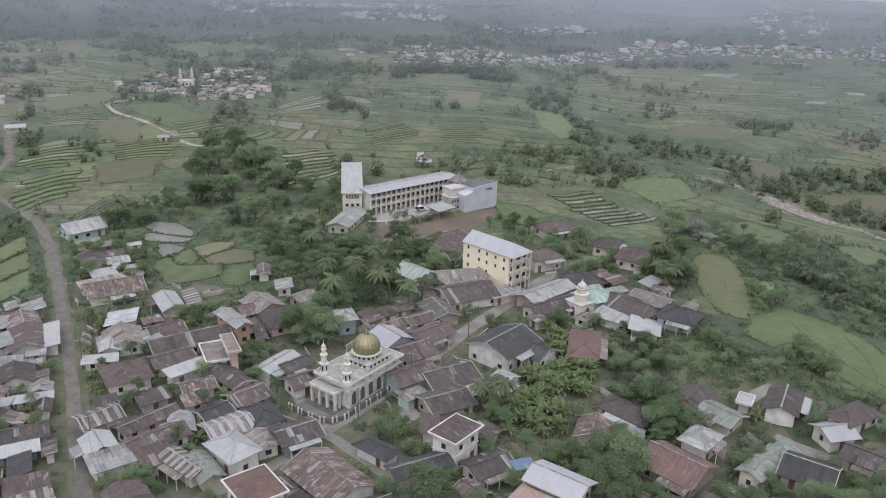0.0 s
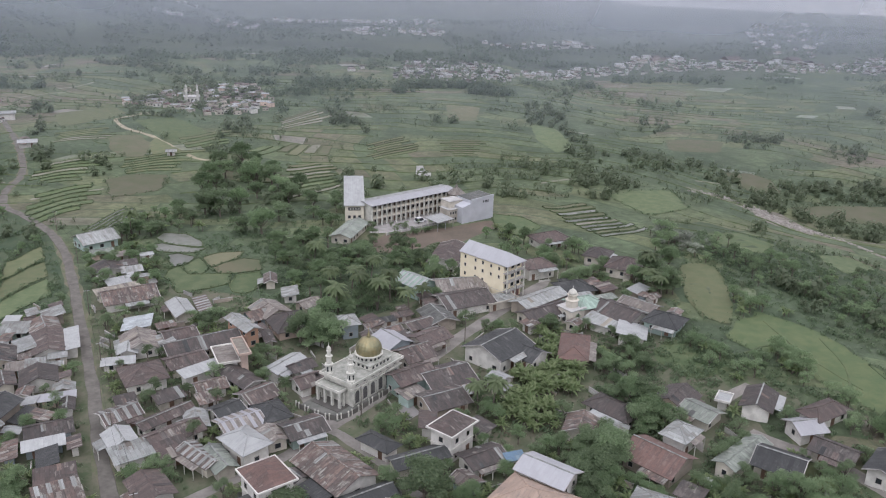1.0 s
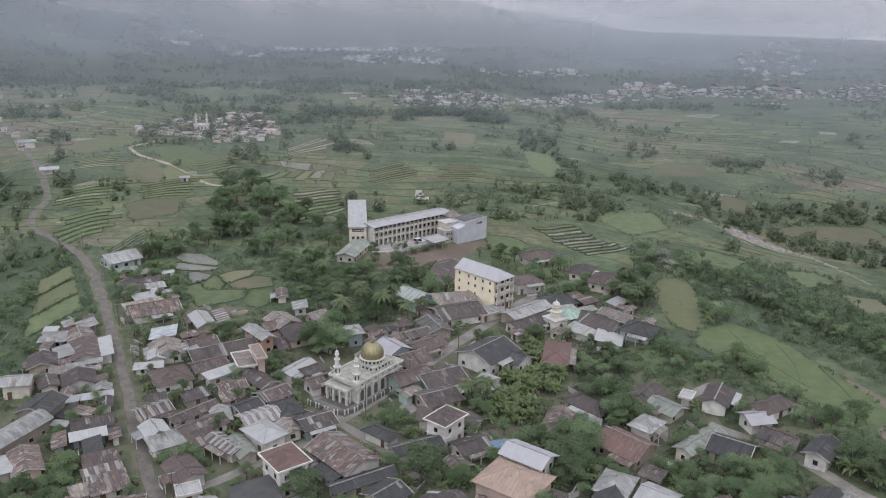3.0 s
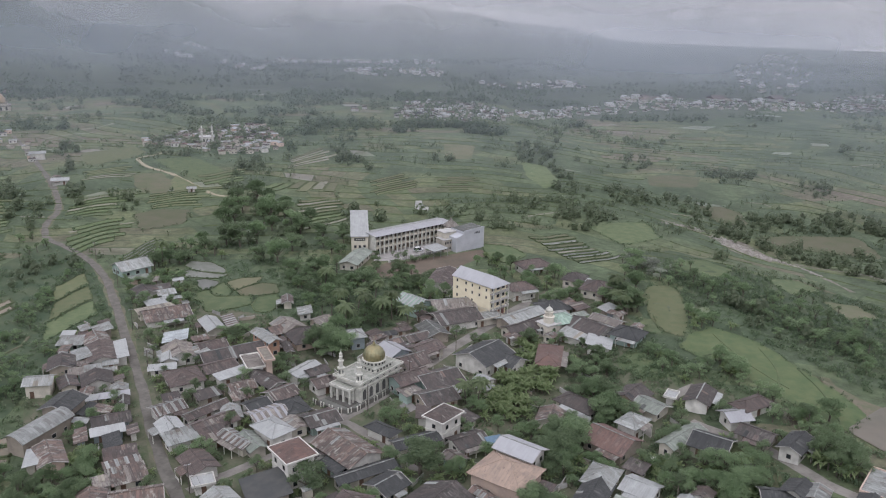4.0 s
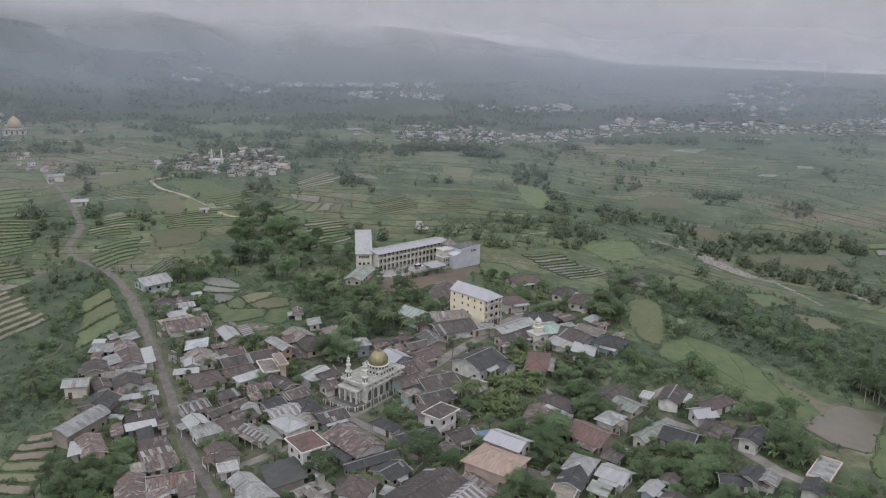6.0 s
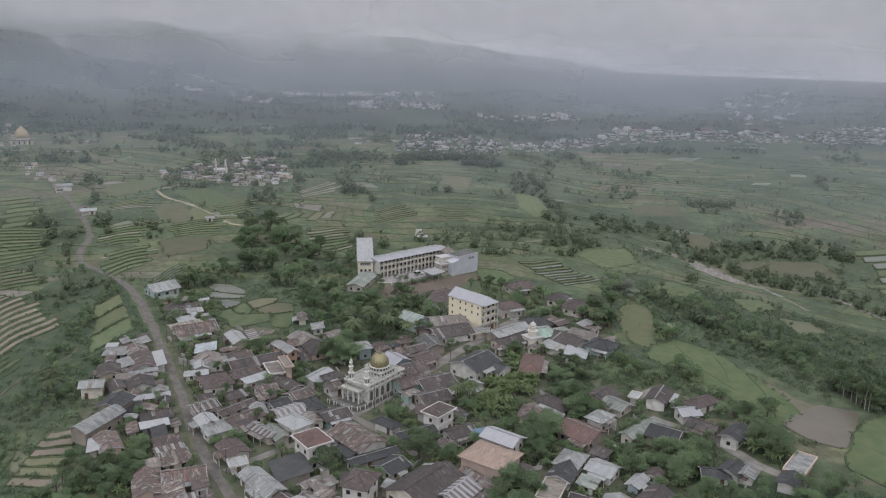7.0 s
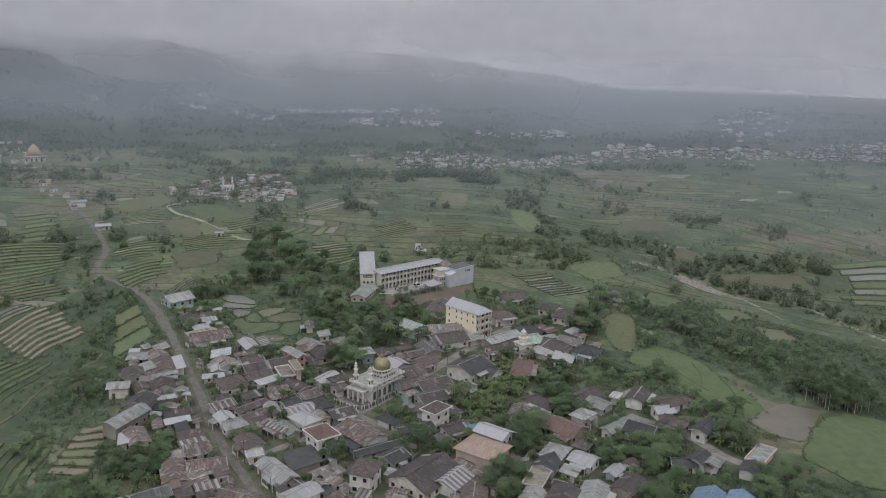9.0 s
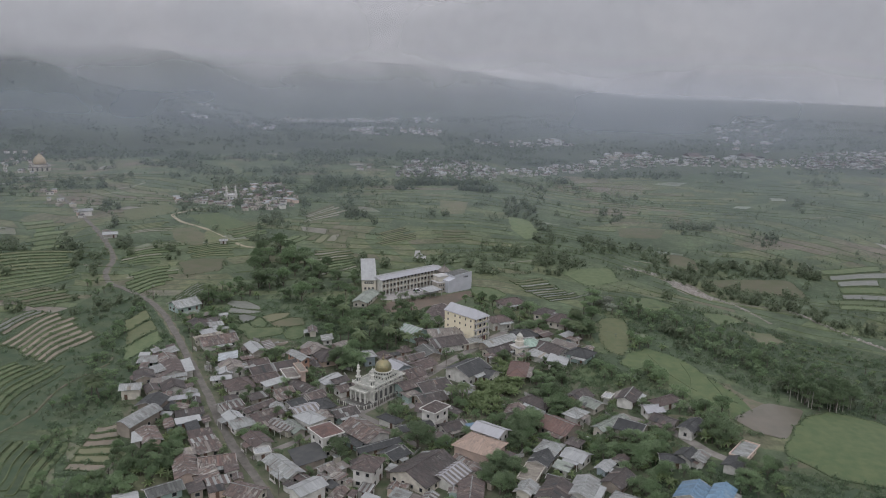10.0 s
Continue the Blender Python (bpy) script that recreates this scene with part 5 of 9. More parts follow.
def minaret(parent, x, y, z):
    e = Shape()
    e.lathe([(0.95, z), (0.95, z + 0.25), (0.72, z + 0.35), (0.72, z + 2.0), (1.05, z + 2.1), (1.05, z + 2.3), (0.62, z + 2.4), (0.55, z + 4.0), (0.85, z + 4.15),
             (0.85, z + 4.35), (0.45, z + 4.45), (0.42, z + 5.4), (0.62, z + 5.5), (0.62, z + 5.6), (0.3, z + 5.7)], 10, x, y)
    t = e.make("minaret", M_WHITE, parent, "white tiered concrete minaret")
    Shape().lathe([(0.28, z + 5.7), (0.48, z + 6.0), (0.46, z + 6.3), (0.2, z + 6.65), (0.06, z + 6.85), (0.04, z + 7.6)], 10, x, y).make("cap", M_WHITE, t, smooth=True)
    for i in range(5):
        a = 2 * math.pi * i / 5
        m = Matrix.Translation((x, y, z + 0.6)) @ Matrix.Rotation(a, 4, "Z") @ Matrix.Translation((0, -0.69, 0))
        share("opening", stock("minaret_slot", Shape().box(-0.16, -0.06, 0, 0.16, 0.0, 1.1), M_GLASS), m, t)


def mosque():
    M = thing("mosque", Matrix.Translation((7.95, 18.9, 0)) @ Matrix.Rotation(radians(47.5), 4, "Z"),
              "white concrete mosque with ribbed gold dome and twin minarets", "mosque")
    Shape().box(-14.8, -5.9, -0.3, 9.2, 5.6, 0.25).make("platform", M_PAVE, M, "dark wet paved platform")
    Shape().box(-8.3, -4.3, 0.2, 8.3, 4.3, 6.0).make("wall", M_WHITE, M)
    Shape().box(-8.5, -4.75, 4.35, 8.9, 4.75, 4.6).make("lower_eave", M_WHITE, M, "projecting white eave slab")
    Shape().box(-8.9, -5.0, 5.95, 9.0, 5.0, 6.22).make("roof_slab", M_MOSSY, M, "stained grey roof slab")
    k = Shape()
    for s in (-1, 1):
        k.box(-9.0, s * 5.0 - 0.1, 5.9, 9.1, s * 5.0 + 0.1, 6.5)
        k.box(s * 9.0 - 0.1, -4.9, 5.9, s * 9.0 + 0.1, 4.9, 6.5)
    k.make("roof_edge", M_WHITE, M)
    for i in range(6):
        x = -6.7 + 13.4 * i / 5
        for s in (0, math.pi):
            m = Matrix.Rotation(s, 4, "Z") @ Matrix.Translation((x, -4.3, 0.7))
            arch_window(M, m, 1.5, 3.0)
            q = Matrix.Rotation(s, 4, "Z") @ Matrix.Translation((x, -4.3, 5.3))
            add_window(M, q, 0.9, 0.4)
    for y in (-2.4, 0.0, 2.4):
        arch_window(M, Matrix.Rotation(math.pi / 2, 4, "Z") @ Matrix.Translation((y, -8.3, 0.7)), 1.2, 3.0)
    for z in (4.0, 5.72):
        Shape().box(-8.42, -4.42, z, 8.42, 4.42, z + 0.16).make("string_course", M_WHITE, M)
    for i in range(7):
        Shape().box(-8.05 + i * 2.68 - 0.16, -4.45, 0.2, -8.05 + i * 2.68 + 0.16, -4.28, 4.4).make("pilaster", M_WHITE, M)
    # stepped base and drum under the dome
    Shape().box(-1.4, -3.7, 6.2, 5.8, 3.5, 7.3).make("dome_base", M_WHITE, M, "square white base with small openings")
    Shape().box(-1.7, -4.0, 7.3, 6.1, 3.8, 7.5).make("dome_base_slab", M_MOSSY, M)
    for i in range(5):
        for s in range(4):
            m = Matrix.Translation((2.2, -0.1, 6.75)) @ Matrix.Rotation(s * math.pi / 2, 4, "Z") @ Matrix.Translation((-2.6 + i * 1.3, -3.6, 0))
            share("opening", stock("base_slot", Shape().box(-0.3, -0.05, -0.28, 0.3, 0.0, 0.28), M_GLASS), m, M)
    d = Shape().lathe([(3.0, 7.5), (3.0, 8.35), (3.35, 8.4), (3.35, 8.62), (2.9, 8.68)], 28, 2.2, -0.1).make("drum", M_WHITE, M, "round white drum ringed with windows")
    for i in range(18):
        m = Matrix.Translation((2.2, -0.1, 7.95)) @ Matrix.Rotation(2 * math.pi * i / 18, 4, "Z") @ Matrix.Translation((0, -2.99, 0))
        share("opening", stock("drum_slot", Shape().box(-0.26, -0.05, -0.3, 0.26, 0.0, 0.3), M_GLASS), m, d)
    prof = [(2.92, 8.62), (3.05, 9.1), (3.08, 9.7), (2.98, 10.3), (2.72, 10.95), (2.28, 11.55), (1.7, 12.05), (1.05, 12.4), (0.45, 12.6), (0.2, 12.75)]
    g = Shape()
    n = 40
    for r, z in prof:
        for i in range(n):
            a = 2 * math.pi * i / n
            rr = r * (1.0 if i % 2 else 0.965)
            g.v.append((2.2 + rr * math.cos(a), -0.1 + rr * math.sin(a), z))
    for kk in range(len(prof) - 1):
        for i in range(n):
            j = (i + 1) % n
            g.f.append((kk * n + i, kk * n + j, (kk + 1) * n + j, (kk + 1) * n + i))
    dome = g.make("dome", M_GOLD, M, "ribbed dull gold dome")
    Shape().lathe([(0.5, 12.6), (0.62, 12.75), (0.3, 12.95), (0.38, 13.2), (0.16, 13.45), (0.09, 13.8), (0.06, 15.0)], 10, 2.2, -0.1).make("finial", M_GOLD, dome, smooth=True)
    for y in (-3.4, 3.2):
        minaret(M, -7.7, y, 6.2)
    # entrance porch
    pr = Shape().box(-11.1, -2.9, 4.3, -8.2, 4.3, 4.6).make("porch_roof", M_MOSSY, M, "flat stained porch roof")
    e = Shape()
    for y in (-3.0, 4.2):
        e.box(-11.2, y, 4.2, -8.4, y + 0.2, 4.85)
    e.box(-11.2, -2.8, 4.2, -11.0, 4.2, 4.85)
    e.make("edge", M_WHITE, pr)
    for y in (-2.6, -0.4, 1.8, 4.0):
        Shape().box(-10.9, y - 0.28, 0.2, -10.35, y + 0.28, 4.3).make("column", M_WHITE, M)
    for x in (-9.4,):
        for y in (-2.6, 4.0):
            Shape().box(x - 0.2, y - 0.22, 0.2, x + 0.2, y + 0.22, 4.3).make("column", M_WHITE, M)
    for y in (-1.5, 0.7, 2.9):
        m = Matrix.Rotation(-math.pi / 2, 4, "Z") @ Matrix.Translation((-y, -10.6, 3.0))
        Shape().add([m @ Vector(p) for p in ((-0.9, -0.1, 0.9), (-0.9, -0.1, 0.2), (-0.55, -0.1, 0.75), (0, -0.1, 0.9), (0.55, -0.1, 0.75), (0.9, -0.1, 0.2), (0.9, -0.1, 0.9), (-0.9, -0.1, 1.3), (0.9, -0.1, 1.3))], [(0, 1, 2), (0, 2, 3), (3, 4, 6), (4, 5, 6), (0, 3, 7), (3, 8, 7), (3, 6, 8)]).make("arch_head", M_WHITE, M)
    # step and railing wall round the yard
    Shape().box(-12.2, -3.4, 0.2, -8.3, 4.8, 0.42).make("step", M_DARKC, M)
    F = thing("fence", Matrix.Translation((7.95, 18.9, 0)) @ Matrix.Rotation(radians(47.5), 4, "Z"), "low dark yard wall with white posts round the mosque", "fence")
    line = [(9.0, -6.3), (5.5, -6.3), (2.0, -6.3), (-1.5, -6.3), (-5.0, -6.3), (-8.5, -6.3), (-11.8, -6.3), (-14.3, -5.3), (-15.6, -3.0), (-15.8, 0.0), (-15.8, 3.0), (-15.8, 5.8)]
    for (x0, y0), (x1, y1) in zip(line, line[1:]):
        d = math.hypot(x1 - x0, y1 - y0)
        m = Matrix.Translation((x0, y0, 0)) @ Matrix.Rotation(math.atan2(y1 - y0, x1 - x0), 4, "Z")
        Shape().box(0.2, -0.08, -0.2, d - 0.2, 0.08, 1.15, m).make("wall_panel", M_DARKC, F)
        w = Shape().box(0.2, -0.05, 1.15, d - 0.2, 0.05, 1.22, m)
        for i in range(1, int(d / 0.5)):
            w.box(i * 0.5 - 0.03, -0.03, 1.1, i * 0.5 + 0.03, 0.03, 1.35, m)
        w.make("railing", M_DARKC, F)
    mids = [((p[0] + 2 * q[0]) / 3, (p[1] + 2 * q[1]) / 3) for p, q in zip(line, line[1:])]
    for x, y in line + mids:
        Shape().box(x - 0.14, y - 0.14, -0.2, x + 0.14, y + 0.14, 1.6).make("post", M_WHITE, F)


# ---------------------------------------------------------------- yellow building


def yellow_building():
    """Four storeys; x runs along the plain yellow side, y to the back."""
    A, B = Vector((39.3, 82.3, 0)), Vector((50.3, 68.8, 0))
    L = (B - A).length
    D = 8.2
    Y = thing("apartment_block", Matrix.Translation(A) @ Matrix.Rotation(math.atan2(B.y - A.y, B.x - A.x), 4, "Z"),
              "four-storey pale yellow block with balconies and sloping zinc roof", "building")
    H = 11.4
    up = 2.6
    s = Shape()
    s.add([(0, 0, -0.3), (L, 0, -0.3), (L, D, -0.3), (0, D, -0.3), (0, 0, H), (L, 0, H), (L, D, H), (0, D, H), (0, D / 2, H + up - 0.1)],
          [(0, 1, 5, 4), (1, 2, 6, 5), (2, 3, 7, 6), (3, 0, 4, 8, 7), (4, 5, 6, 7)])
    s.make("wall", WALL["yellow"], Y)
    r0, e1 = (-0.3, D / 2, H + up), L + 1.7
    r1 = (L - 1.6, D / 2, H + up)
    q = Shape().add([(-0.3, -0.4, H - 0.1), (e1, -0.4, H - 0.1), (e1, D + 0.4, H - 0.1), (-0.3, D + 0.4, H - 0.1), r0, r1], [(0, 1, 5, 4), (2, 3, 4, 5), (1, 2, 5)])
    q.add([(-0.3, -0.4, H - 0.22), (e1, -0.4, H - 0.22), (e1, D + 0.4, H - 0.22), (-0.3, D + 0.4, H - 0.22)], [(3, 2, 1, 0)])
    q.make("roof", ROOF["lilacgrey"], Y, "pale zinc roof, gabled at one end and hipped at the other")
    Shape().box(-0.02, -0.03, 3.0, L + 0.02, 0.0, 3.12).make("string_course", M_WHITE, Y)
    for k, z in enumerate((4.6, 7.4, 10.0)):
        for x in (0.12, 0.36, 0.53, 0.72, 0.9):
            if (k, x) == (0, 0.72) or (k, x) == (0, 0.9):
                continue
            add_window(Y, Matrix.Translation((L * x, 0, z - 0.3 * (x - 0.5))), 0.62, 0.85)
    for k, z in enumerate((3.0, 5.9, 8.7)):
        b = Shape().box(L, -0.1, z, L + 1.5, D + 0.1, z + 0.22).make("balcony", M_CONC, Y, "grey concrete balcony")
        w = Shape()
        w.box(L + 1.4, -0.1, z + 0.85, L + 1.48, D + 0.1, z + 0.98)
        for i in range(12):
            y = i * D / 11
            w.box(L + 1.41, y - 0.03, z + 0.2, L + 1.47, y + 0.03, z + 0.9)
        w.box(L, -0.1, z + 0.85, L + 1.4, -0.02, z + 0.98)
        w.make("railing", M_WHITE, b, "white balcony railing")
        for i in range(3):
            add_window(Y, Matrix.Translation((L, 1.4 + i * 2.7, z + 1.5)) @ Matrix.Rotation(math.pi / 2, 4, "Z"), 1.3, 1.1)
    for y in (0.2, D / 2, D - 0.2):
        Shape().box(L + 1.15, y - 0.16, 0, L + 1.45, y + 0.16, H - 0.2).make("column", M_WHITE, Y)
    for y in (2.0, 6.0):
        Shape().box(L, y - 1.5, 0, L + 0.06, y + 1.5, 2.6).make("shutter", mat("shutter_red", (0.22, 0.10, 0.08), (0.16, 0.08, 0.07), 0.7), Y)


# ---------------------------------------------------------------- school


def school():
    S = thing("school", Matrix.Translation((14.0, 141.5, 0)) @ Matrix.Rotation(radians(33.5), 4, "Z"),
              "long three-storey cream school block with arcaded galleries", "school")
    L, D, H = 40.5, 8.5, 8.5
    Shape().box(0, 2.2, -0.3, L, D, H).make("wall", WALL["cream"], S)
    Shape().box(-0.25, -0.2, -0.3, 0.0, D, H + 0.2).make("end_wall", M_WHITE, S)
    for z in (2.75, 5.65):
        Shape().box(0, 0, z, L, 2.2, z + 0.22).make("gallery_floor", M_CONC, S)
    for z in (2.97, 5.87):
        Shape().box(0, 0.0, z, L, 0.12, z + 0.78).make("parapet", M_IVORY, S)
    Shape().slab([(-0.7, -0.8, H), (L + 0.6, -0.8, H), (L + 0.6, D * 0.55, H + 0.55), (-0.7, D * 0.55, H + 0.55)], 0.15).make("roof", ROOF["lilac"], S, "light grey metal roof")
    Shape().slab([(-0.7, D * 0.55, H + 0.55), (L + 0.6, D * 0.55, H + 0.55), (L + 0.6, D + 0.8, H), (-0.7, D + 0.8, H)], 0.15).make("roof", ROOF["lightgrey"], S)
    n = 18
    for z in (2.97, 5.87):
        Shape().box(0, 0.02, z + 0.98, L, 0.1, z + 1.06).make("handrail", M_IVORY, S)
    for i in range(n + 1):
        x = L * i / n
        Shape().box(x - 0.22, -0.26, -0.2, x + 0.22, 0.24, H).make("column", M_WHITE, S)
    for i in range(n):
        x = L * (i + 0.5) / n
        for z in (1.3, 4.1, 7.0):
            if (i + int(z)) % 3:
                add_window(S, Matrix.Translation((x - 0.2, 2.2, z + 0.25)), 1.0, 1.0)
            else:
                add_door(S, Matrix.Translation((x, 2.2, z - 1.25)))
    # block with the high sloping roof
    T = thing("school_wing", Matrix.Translation((3.6, 143.0, 0)), "tall school wing with a long white sloping metal roof", "school")
    W, N = 7.8, 26.0
    s = Shape().add([(0.4, 0.6, -0.3), (W - 0.4, 0.6, -0.3), (W - 0.4, N - 0.5, -0.3), (0.4, N - 0.5, -0.3), (0.4, 0.6, 8.0), (W - 0.4, 0.6, 8.0), (W - 0.4, N - 0.5, 12.6), (0.4, N - 0.5, 12.6)],
                    [(0, 1, 5, 4), (1, 2, 6, 5), (2, 3, 7, 6), (3, 0, 4, 7), (4, 5, 6, 7)])
    s.make("wall", M_IVORY, T)
    Shape().slab([(0, 0, 8.15), (W, 0, 8.15), (W, N, 12.95), (0, N, 12.95)], 0.2).make("roof", ROOF["white"], T, "long white metal roof")
    Shape().box(1.6, 0.52, 6.1, 6.2, 0.6, 7.3).make("sign_board", ROOF["black"], T, "dark sign board under the eaves")
    for x in (2.2, 3.2, 4.2, 5.2):
        Shape().box(x, 0.48, 6.5, x + 0.6, 0.52, 6.9).make("sign_bar", M_WHITE, T)
    for x in (2.0, 3.9, 5.8):
        add_window(T, Matrix.Translation((x, 0.6, 3.6)), 1.0, 1.0)
    # low shed before the wing
    house(5.6, 131.8, 70, 19.0, 8.0, 3.2, "gable", "greygreen", "cream")
    # hall with the plain pale wall
    K = thing("hall", Matrix.Translation((44.6, 142.4, 0)) @ Matrix.Rotation(radians(31), 4, "Z"), "pale grey hall with a plain rendered wall and dark roof", "hall")
    w = Shape()
    w.add([(4.6, 0, -0.3), (20, 0, -0.3), (20, 9, -0.3), (4.6, 9, -0.3), (4.6, 0, 6.4), (8.6, 0, 7.4), (8.7, 0, 8.4), (20, 0, 9.0), (20, 9, 9.0), (4.6, 9, 6.4), (8.7, 9, 8.4), (8.6, 9, 7.4)],
          [(0, 1, 7, 6, 5, 4), (1, 2, 8, 7), (2, 3, 9, 11, 10, 8), (3, 0, 4, 9), (4, 5, 11, 9), (5, 6, 10, 11), (6, 7, 8, 10)])
    w.make("wall", WALL["paleblue"], K)
    Shape().slab([(8.9, 0.4, 8.62), (19.7, 0.4, 9.06), (19.7, 8.7, 9.06), (8.9, 8.7, 8.62)], 0.1).make("roof", ROOF["darkgrey"], K, "dark flat roof behind a parapet")
    e = Shape().add([(8.7, -0.06, 8.3), (20.05, -0.06, 8.9), (20.05, 0.22, 8.9), (8.7, 0.22, 8.3), (8.7, -0.06, 8.95), (20.05, -0.06, 9.55), (20.05, 0.22, 9.55), (8.7, 0.22, 8.95)],
                    [(0, 1, 5, 4), (1, 2, 6, 5), (2, 3, 7, 6), (3, 0, 4, 7), (4, 5, 6, 7)])
    e.make("parapet", WALL["paleblue"], K)
    Shape().box(0.6, 3.2, -0.3, 4.6, 9.0, 5.2).make("stair_block", WALL["cream"], K, "cream stair block with stepped roof")
    Shape().box(2.2, 5.0, 5.2, 8.4, 10.5, 7.8).make("stair_head", WALL["cream"], K)
    Shape().box(0.3, 2.9, 5.2, 4.55, 9.3, 5.4).make("stair_roof", M_STAINED, K)
    Shape().box(1.9, 4.7, 7.8, 8.6, 10.8, 8.0).make("stair_roof", M_STAINED, K)
    for x in (1.4, 2.6, 3.8):
        add_window(K, Matrix.Translation((x, 3.2, 3.9)), 0.7, 0.9)
        add_window(K, Matrix.Translation((x, 3.2, 1.5)), 0.7, 0.9)
    for x in (14.6, 15.5, 16.2, 16.9):
        Shape().box(x, -0.04, 6.9, x + 0.5, 0.0, 7.8).make("sign_bar", ROOF["black"], K, "dark sign bar")
    p = Shape().lathe([(3.6, 8.0), (3.7, 8.4), (2.2, 9.7), (0.9, 10.6), (0.5, 11.1), (0.5, 11.5), (0.1, 12.0), (0.05, 12.8)], 8, 11.2, 12.4)
    p.make("pavilion_roof", ROOF["beige2"], K, "brown eight-sided tiered roof")
    Shape().lathe([(3.0, -0.2), (3.0, 8.1)], 8, 11.2, 12.4).make("pavilion", WALL["cream"], K)
    # canopy
    C = thing("canopy", Matrix.Translation((39.2, 140.6, 0)) @ Matrix.Rotation(radians(38), 4, "Z"), "white metal canopy on thin posts in the courtyard", "canopy")
    Shape().slab([(-4.3, -3.6, 3.5), (4.3, -3.6, 3.5), (4.3, 3.6, 4.1), (-4.3, 3.6, 4.1)], 0.12).make("roof", ROOF["white"], C)
    for x in (-4, 0, 4):
        for y in (-3.3, 3.3):
            Shape().lathe([(0.08, -0.2), (0.08, 3.65 + y * 0.08)], 8, x, y).make("post", M_METAL, C)
    # retaining wall with a railing along the yard
    R = thing("yard_wall", Matrix.Translation((19.0, 131.6, 0)) @ Matrix.Rotation(radians(33), 4, "Z"), "low white yard wall with posts along the courtyard", "wall")
    for i in range(9):
        Shape().box(i * 3.2 + 0.15, -0.1, -0.4, i * 3.2 + 3.05, 0.1, 1.0).make("wall_panel", M_STAINED, R)
        Shape().box(i * 3.2 - 0.15, -0.17, -0.4, i * 3.2 + 0.15, 0.17, 1.35).make("post", M_WHITE, R)


def car(x, y, rot, paint, label, l=4.2, w=1.7, h=1.5):
    V = thing("car", Matrix.Translation((x, y, lift(x, y) + 0.1)) @ Matrix.Rotation(radians(rot), 4, "Z"), label, "car", "parked vehicles")
    a, b = l / 2, w / 2
    s = Shape()
    s.add([(-a, -b, .3), (a, -b, .3), (a, b, .3), (-a, b, .3), (-a, -b, .9), (a, -b, .8), (a, b, .8), (-a, b, .9)], [(0, 3, 2, 1), (4, 5, 6, 7), (0, 1, 5, 4), (1, 2, 6, 5), (2, 3, 7, 6), (3, 0, 4, 7)])
    s.make("body", paint, V)
    c = b - 0.12
    Shape().add([(-a + .2, -b + .05, .88), (a * .45, -b + .05, .84), (a * .45, b - .05, .84), (-a + .2, b - .05, .88), (-a + .55, -c, h - .1), (a * .12, -c, h - .1), (a * .12, c, h - .1), (-a + .55, c, h - .1)],
                [(4, 5, 6, 7), (0, 1, 5, 4), (1, 2, 6, 5), (2, 3, 7, 6), (3, 0, 4, 7)]).make("window", M_GLASS, V)
    Shape().box(-a + .5, -c - .02, h - .1, a * .16, c + .02, h).make("roof", paint, V)
    for sx in (-0.62, 0.62):
        for sy in (-1, 1):
            m = Matrix.Translation((a * sx, sy * (b - 0.08), 0.3)) @ Matrix.Rotation(math.pi / 2, 4, "X")
            wh = share("wheel", stock("wheel", Shape().lathe([(0.32, -0.1), (0.32, 0.1)], 14), M_TYRE), m, V)
            share("rim", stock("rim", Shape().lathe([(0.19, -0.11), (0.19, 0.11)], 10), M_METAL), Matrix.Identity(4), wh)


mosque()
yellow_building()
school()
house(-80.7, 124.5, 39, 12.0, 10.4, 3.4, "gable", "lightgrey", "tan")
house(-69.0, 95.6, -62, 8.6, 8.5, 3.0, "gable", "darkbrown", "white")
house(-61.6, 93.9, 21, 6.2, 4.4, 3.0, "shed", "lightgrey", "white")
house(-57.8, 73.9, 24, 14.2, 11.6, 3.0, "gable", "rust", "white")
house(-61.8, 77.7, 31, 12.1, 4.4, 3.0, "shed", "beige", "cream")
house(-74.7, 61.5, -62, 6.3, 5.3, 3.0, "shed", "grey", "tan")
house(-81.2, 52.1, 1, 7.3, 5.8, 2.8, "shed", "grey", "tan")
house(-70.0, 43.1, -70, 13.5, 7.6, 3.2, "gable", "brown", "white")
house(-65.0, 44.4, -72, 12.8, 4.0, 3.2, "shed", "white", "white")
house(-74.4, 53.3, -64, 7.5, 7.3, 3.0, "gable", "rust", "cream")
house(-75.3, 41.9, -60, 7.5, 4.4, 3.0, "shed", "lightgrey", "white")
house(-79.0, 36.0, -75, 8.5, 7.3, 3.0, "gable", "darkbrown", "tan")
house(-80.2, 21.9, 6, 7.2, 6.5, 4.0, "gable", "lightgrey", "tan")
house(-73.5, 23.4, -65, 7.2, 5.0, 3.0, "gable", "darkbrown", "tan")
house(-66.3, 24.9, -71, 8.1, 7.9, 3.0, "gable", "darkbrown", "white")
house(-69.2, 31.6, 16, 4.4, 3.8, 3.0, "shed", "grey", "tan")
house(-64.4, 13.8, -87, 3.7, 3.1, 2.6, "shed", "white", "tan")
house(-59.2, 15.3, 14, 7.4, 2.9, 2.6, "shed", "lilac", "tan")
house(-69.5, 7.5, 76, 8.7, 8.0, 4.5, "gable", "black", "tan")
house(-71.6, -3.9, 62, 14.9, 6.3, 4.0, "arch", "lightgrey", "tan")
house(-69.4, -15.4, -78, 7.8, 3.2, 3.0, "shed", "white", "tan")
house(-65.8, -14.6, -65, 10.2, 6.2, 3.2, "gable", "rust", "tan")
house(-56.5, 1.4, 21, 8.9, 6.2, 3.2, "gable", "darkbrown", "lightblue")
house(-55.9, -3.8, 20, 7.7, 3.6, 2.7, "shed", "white", "lightblue")
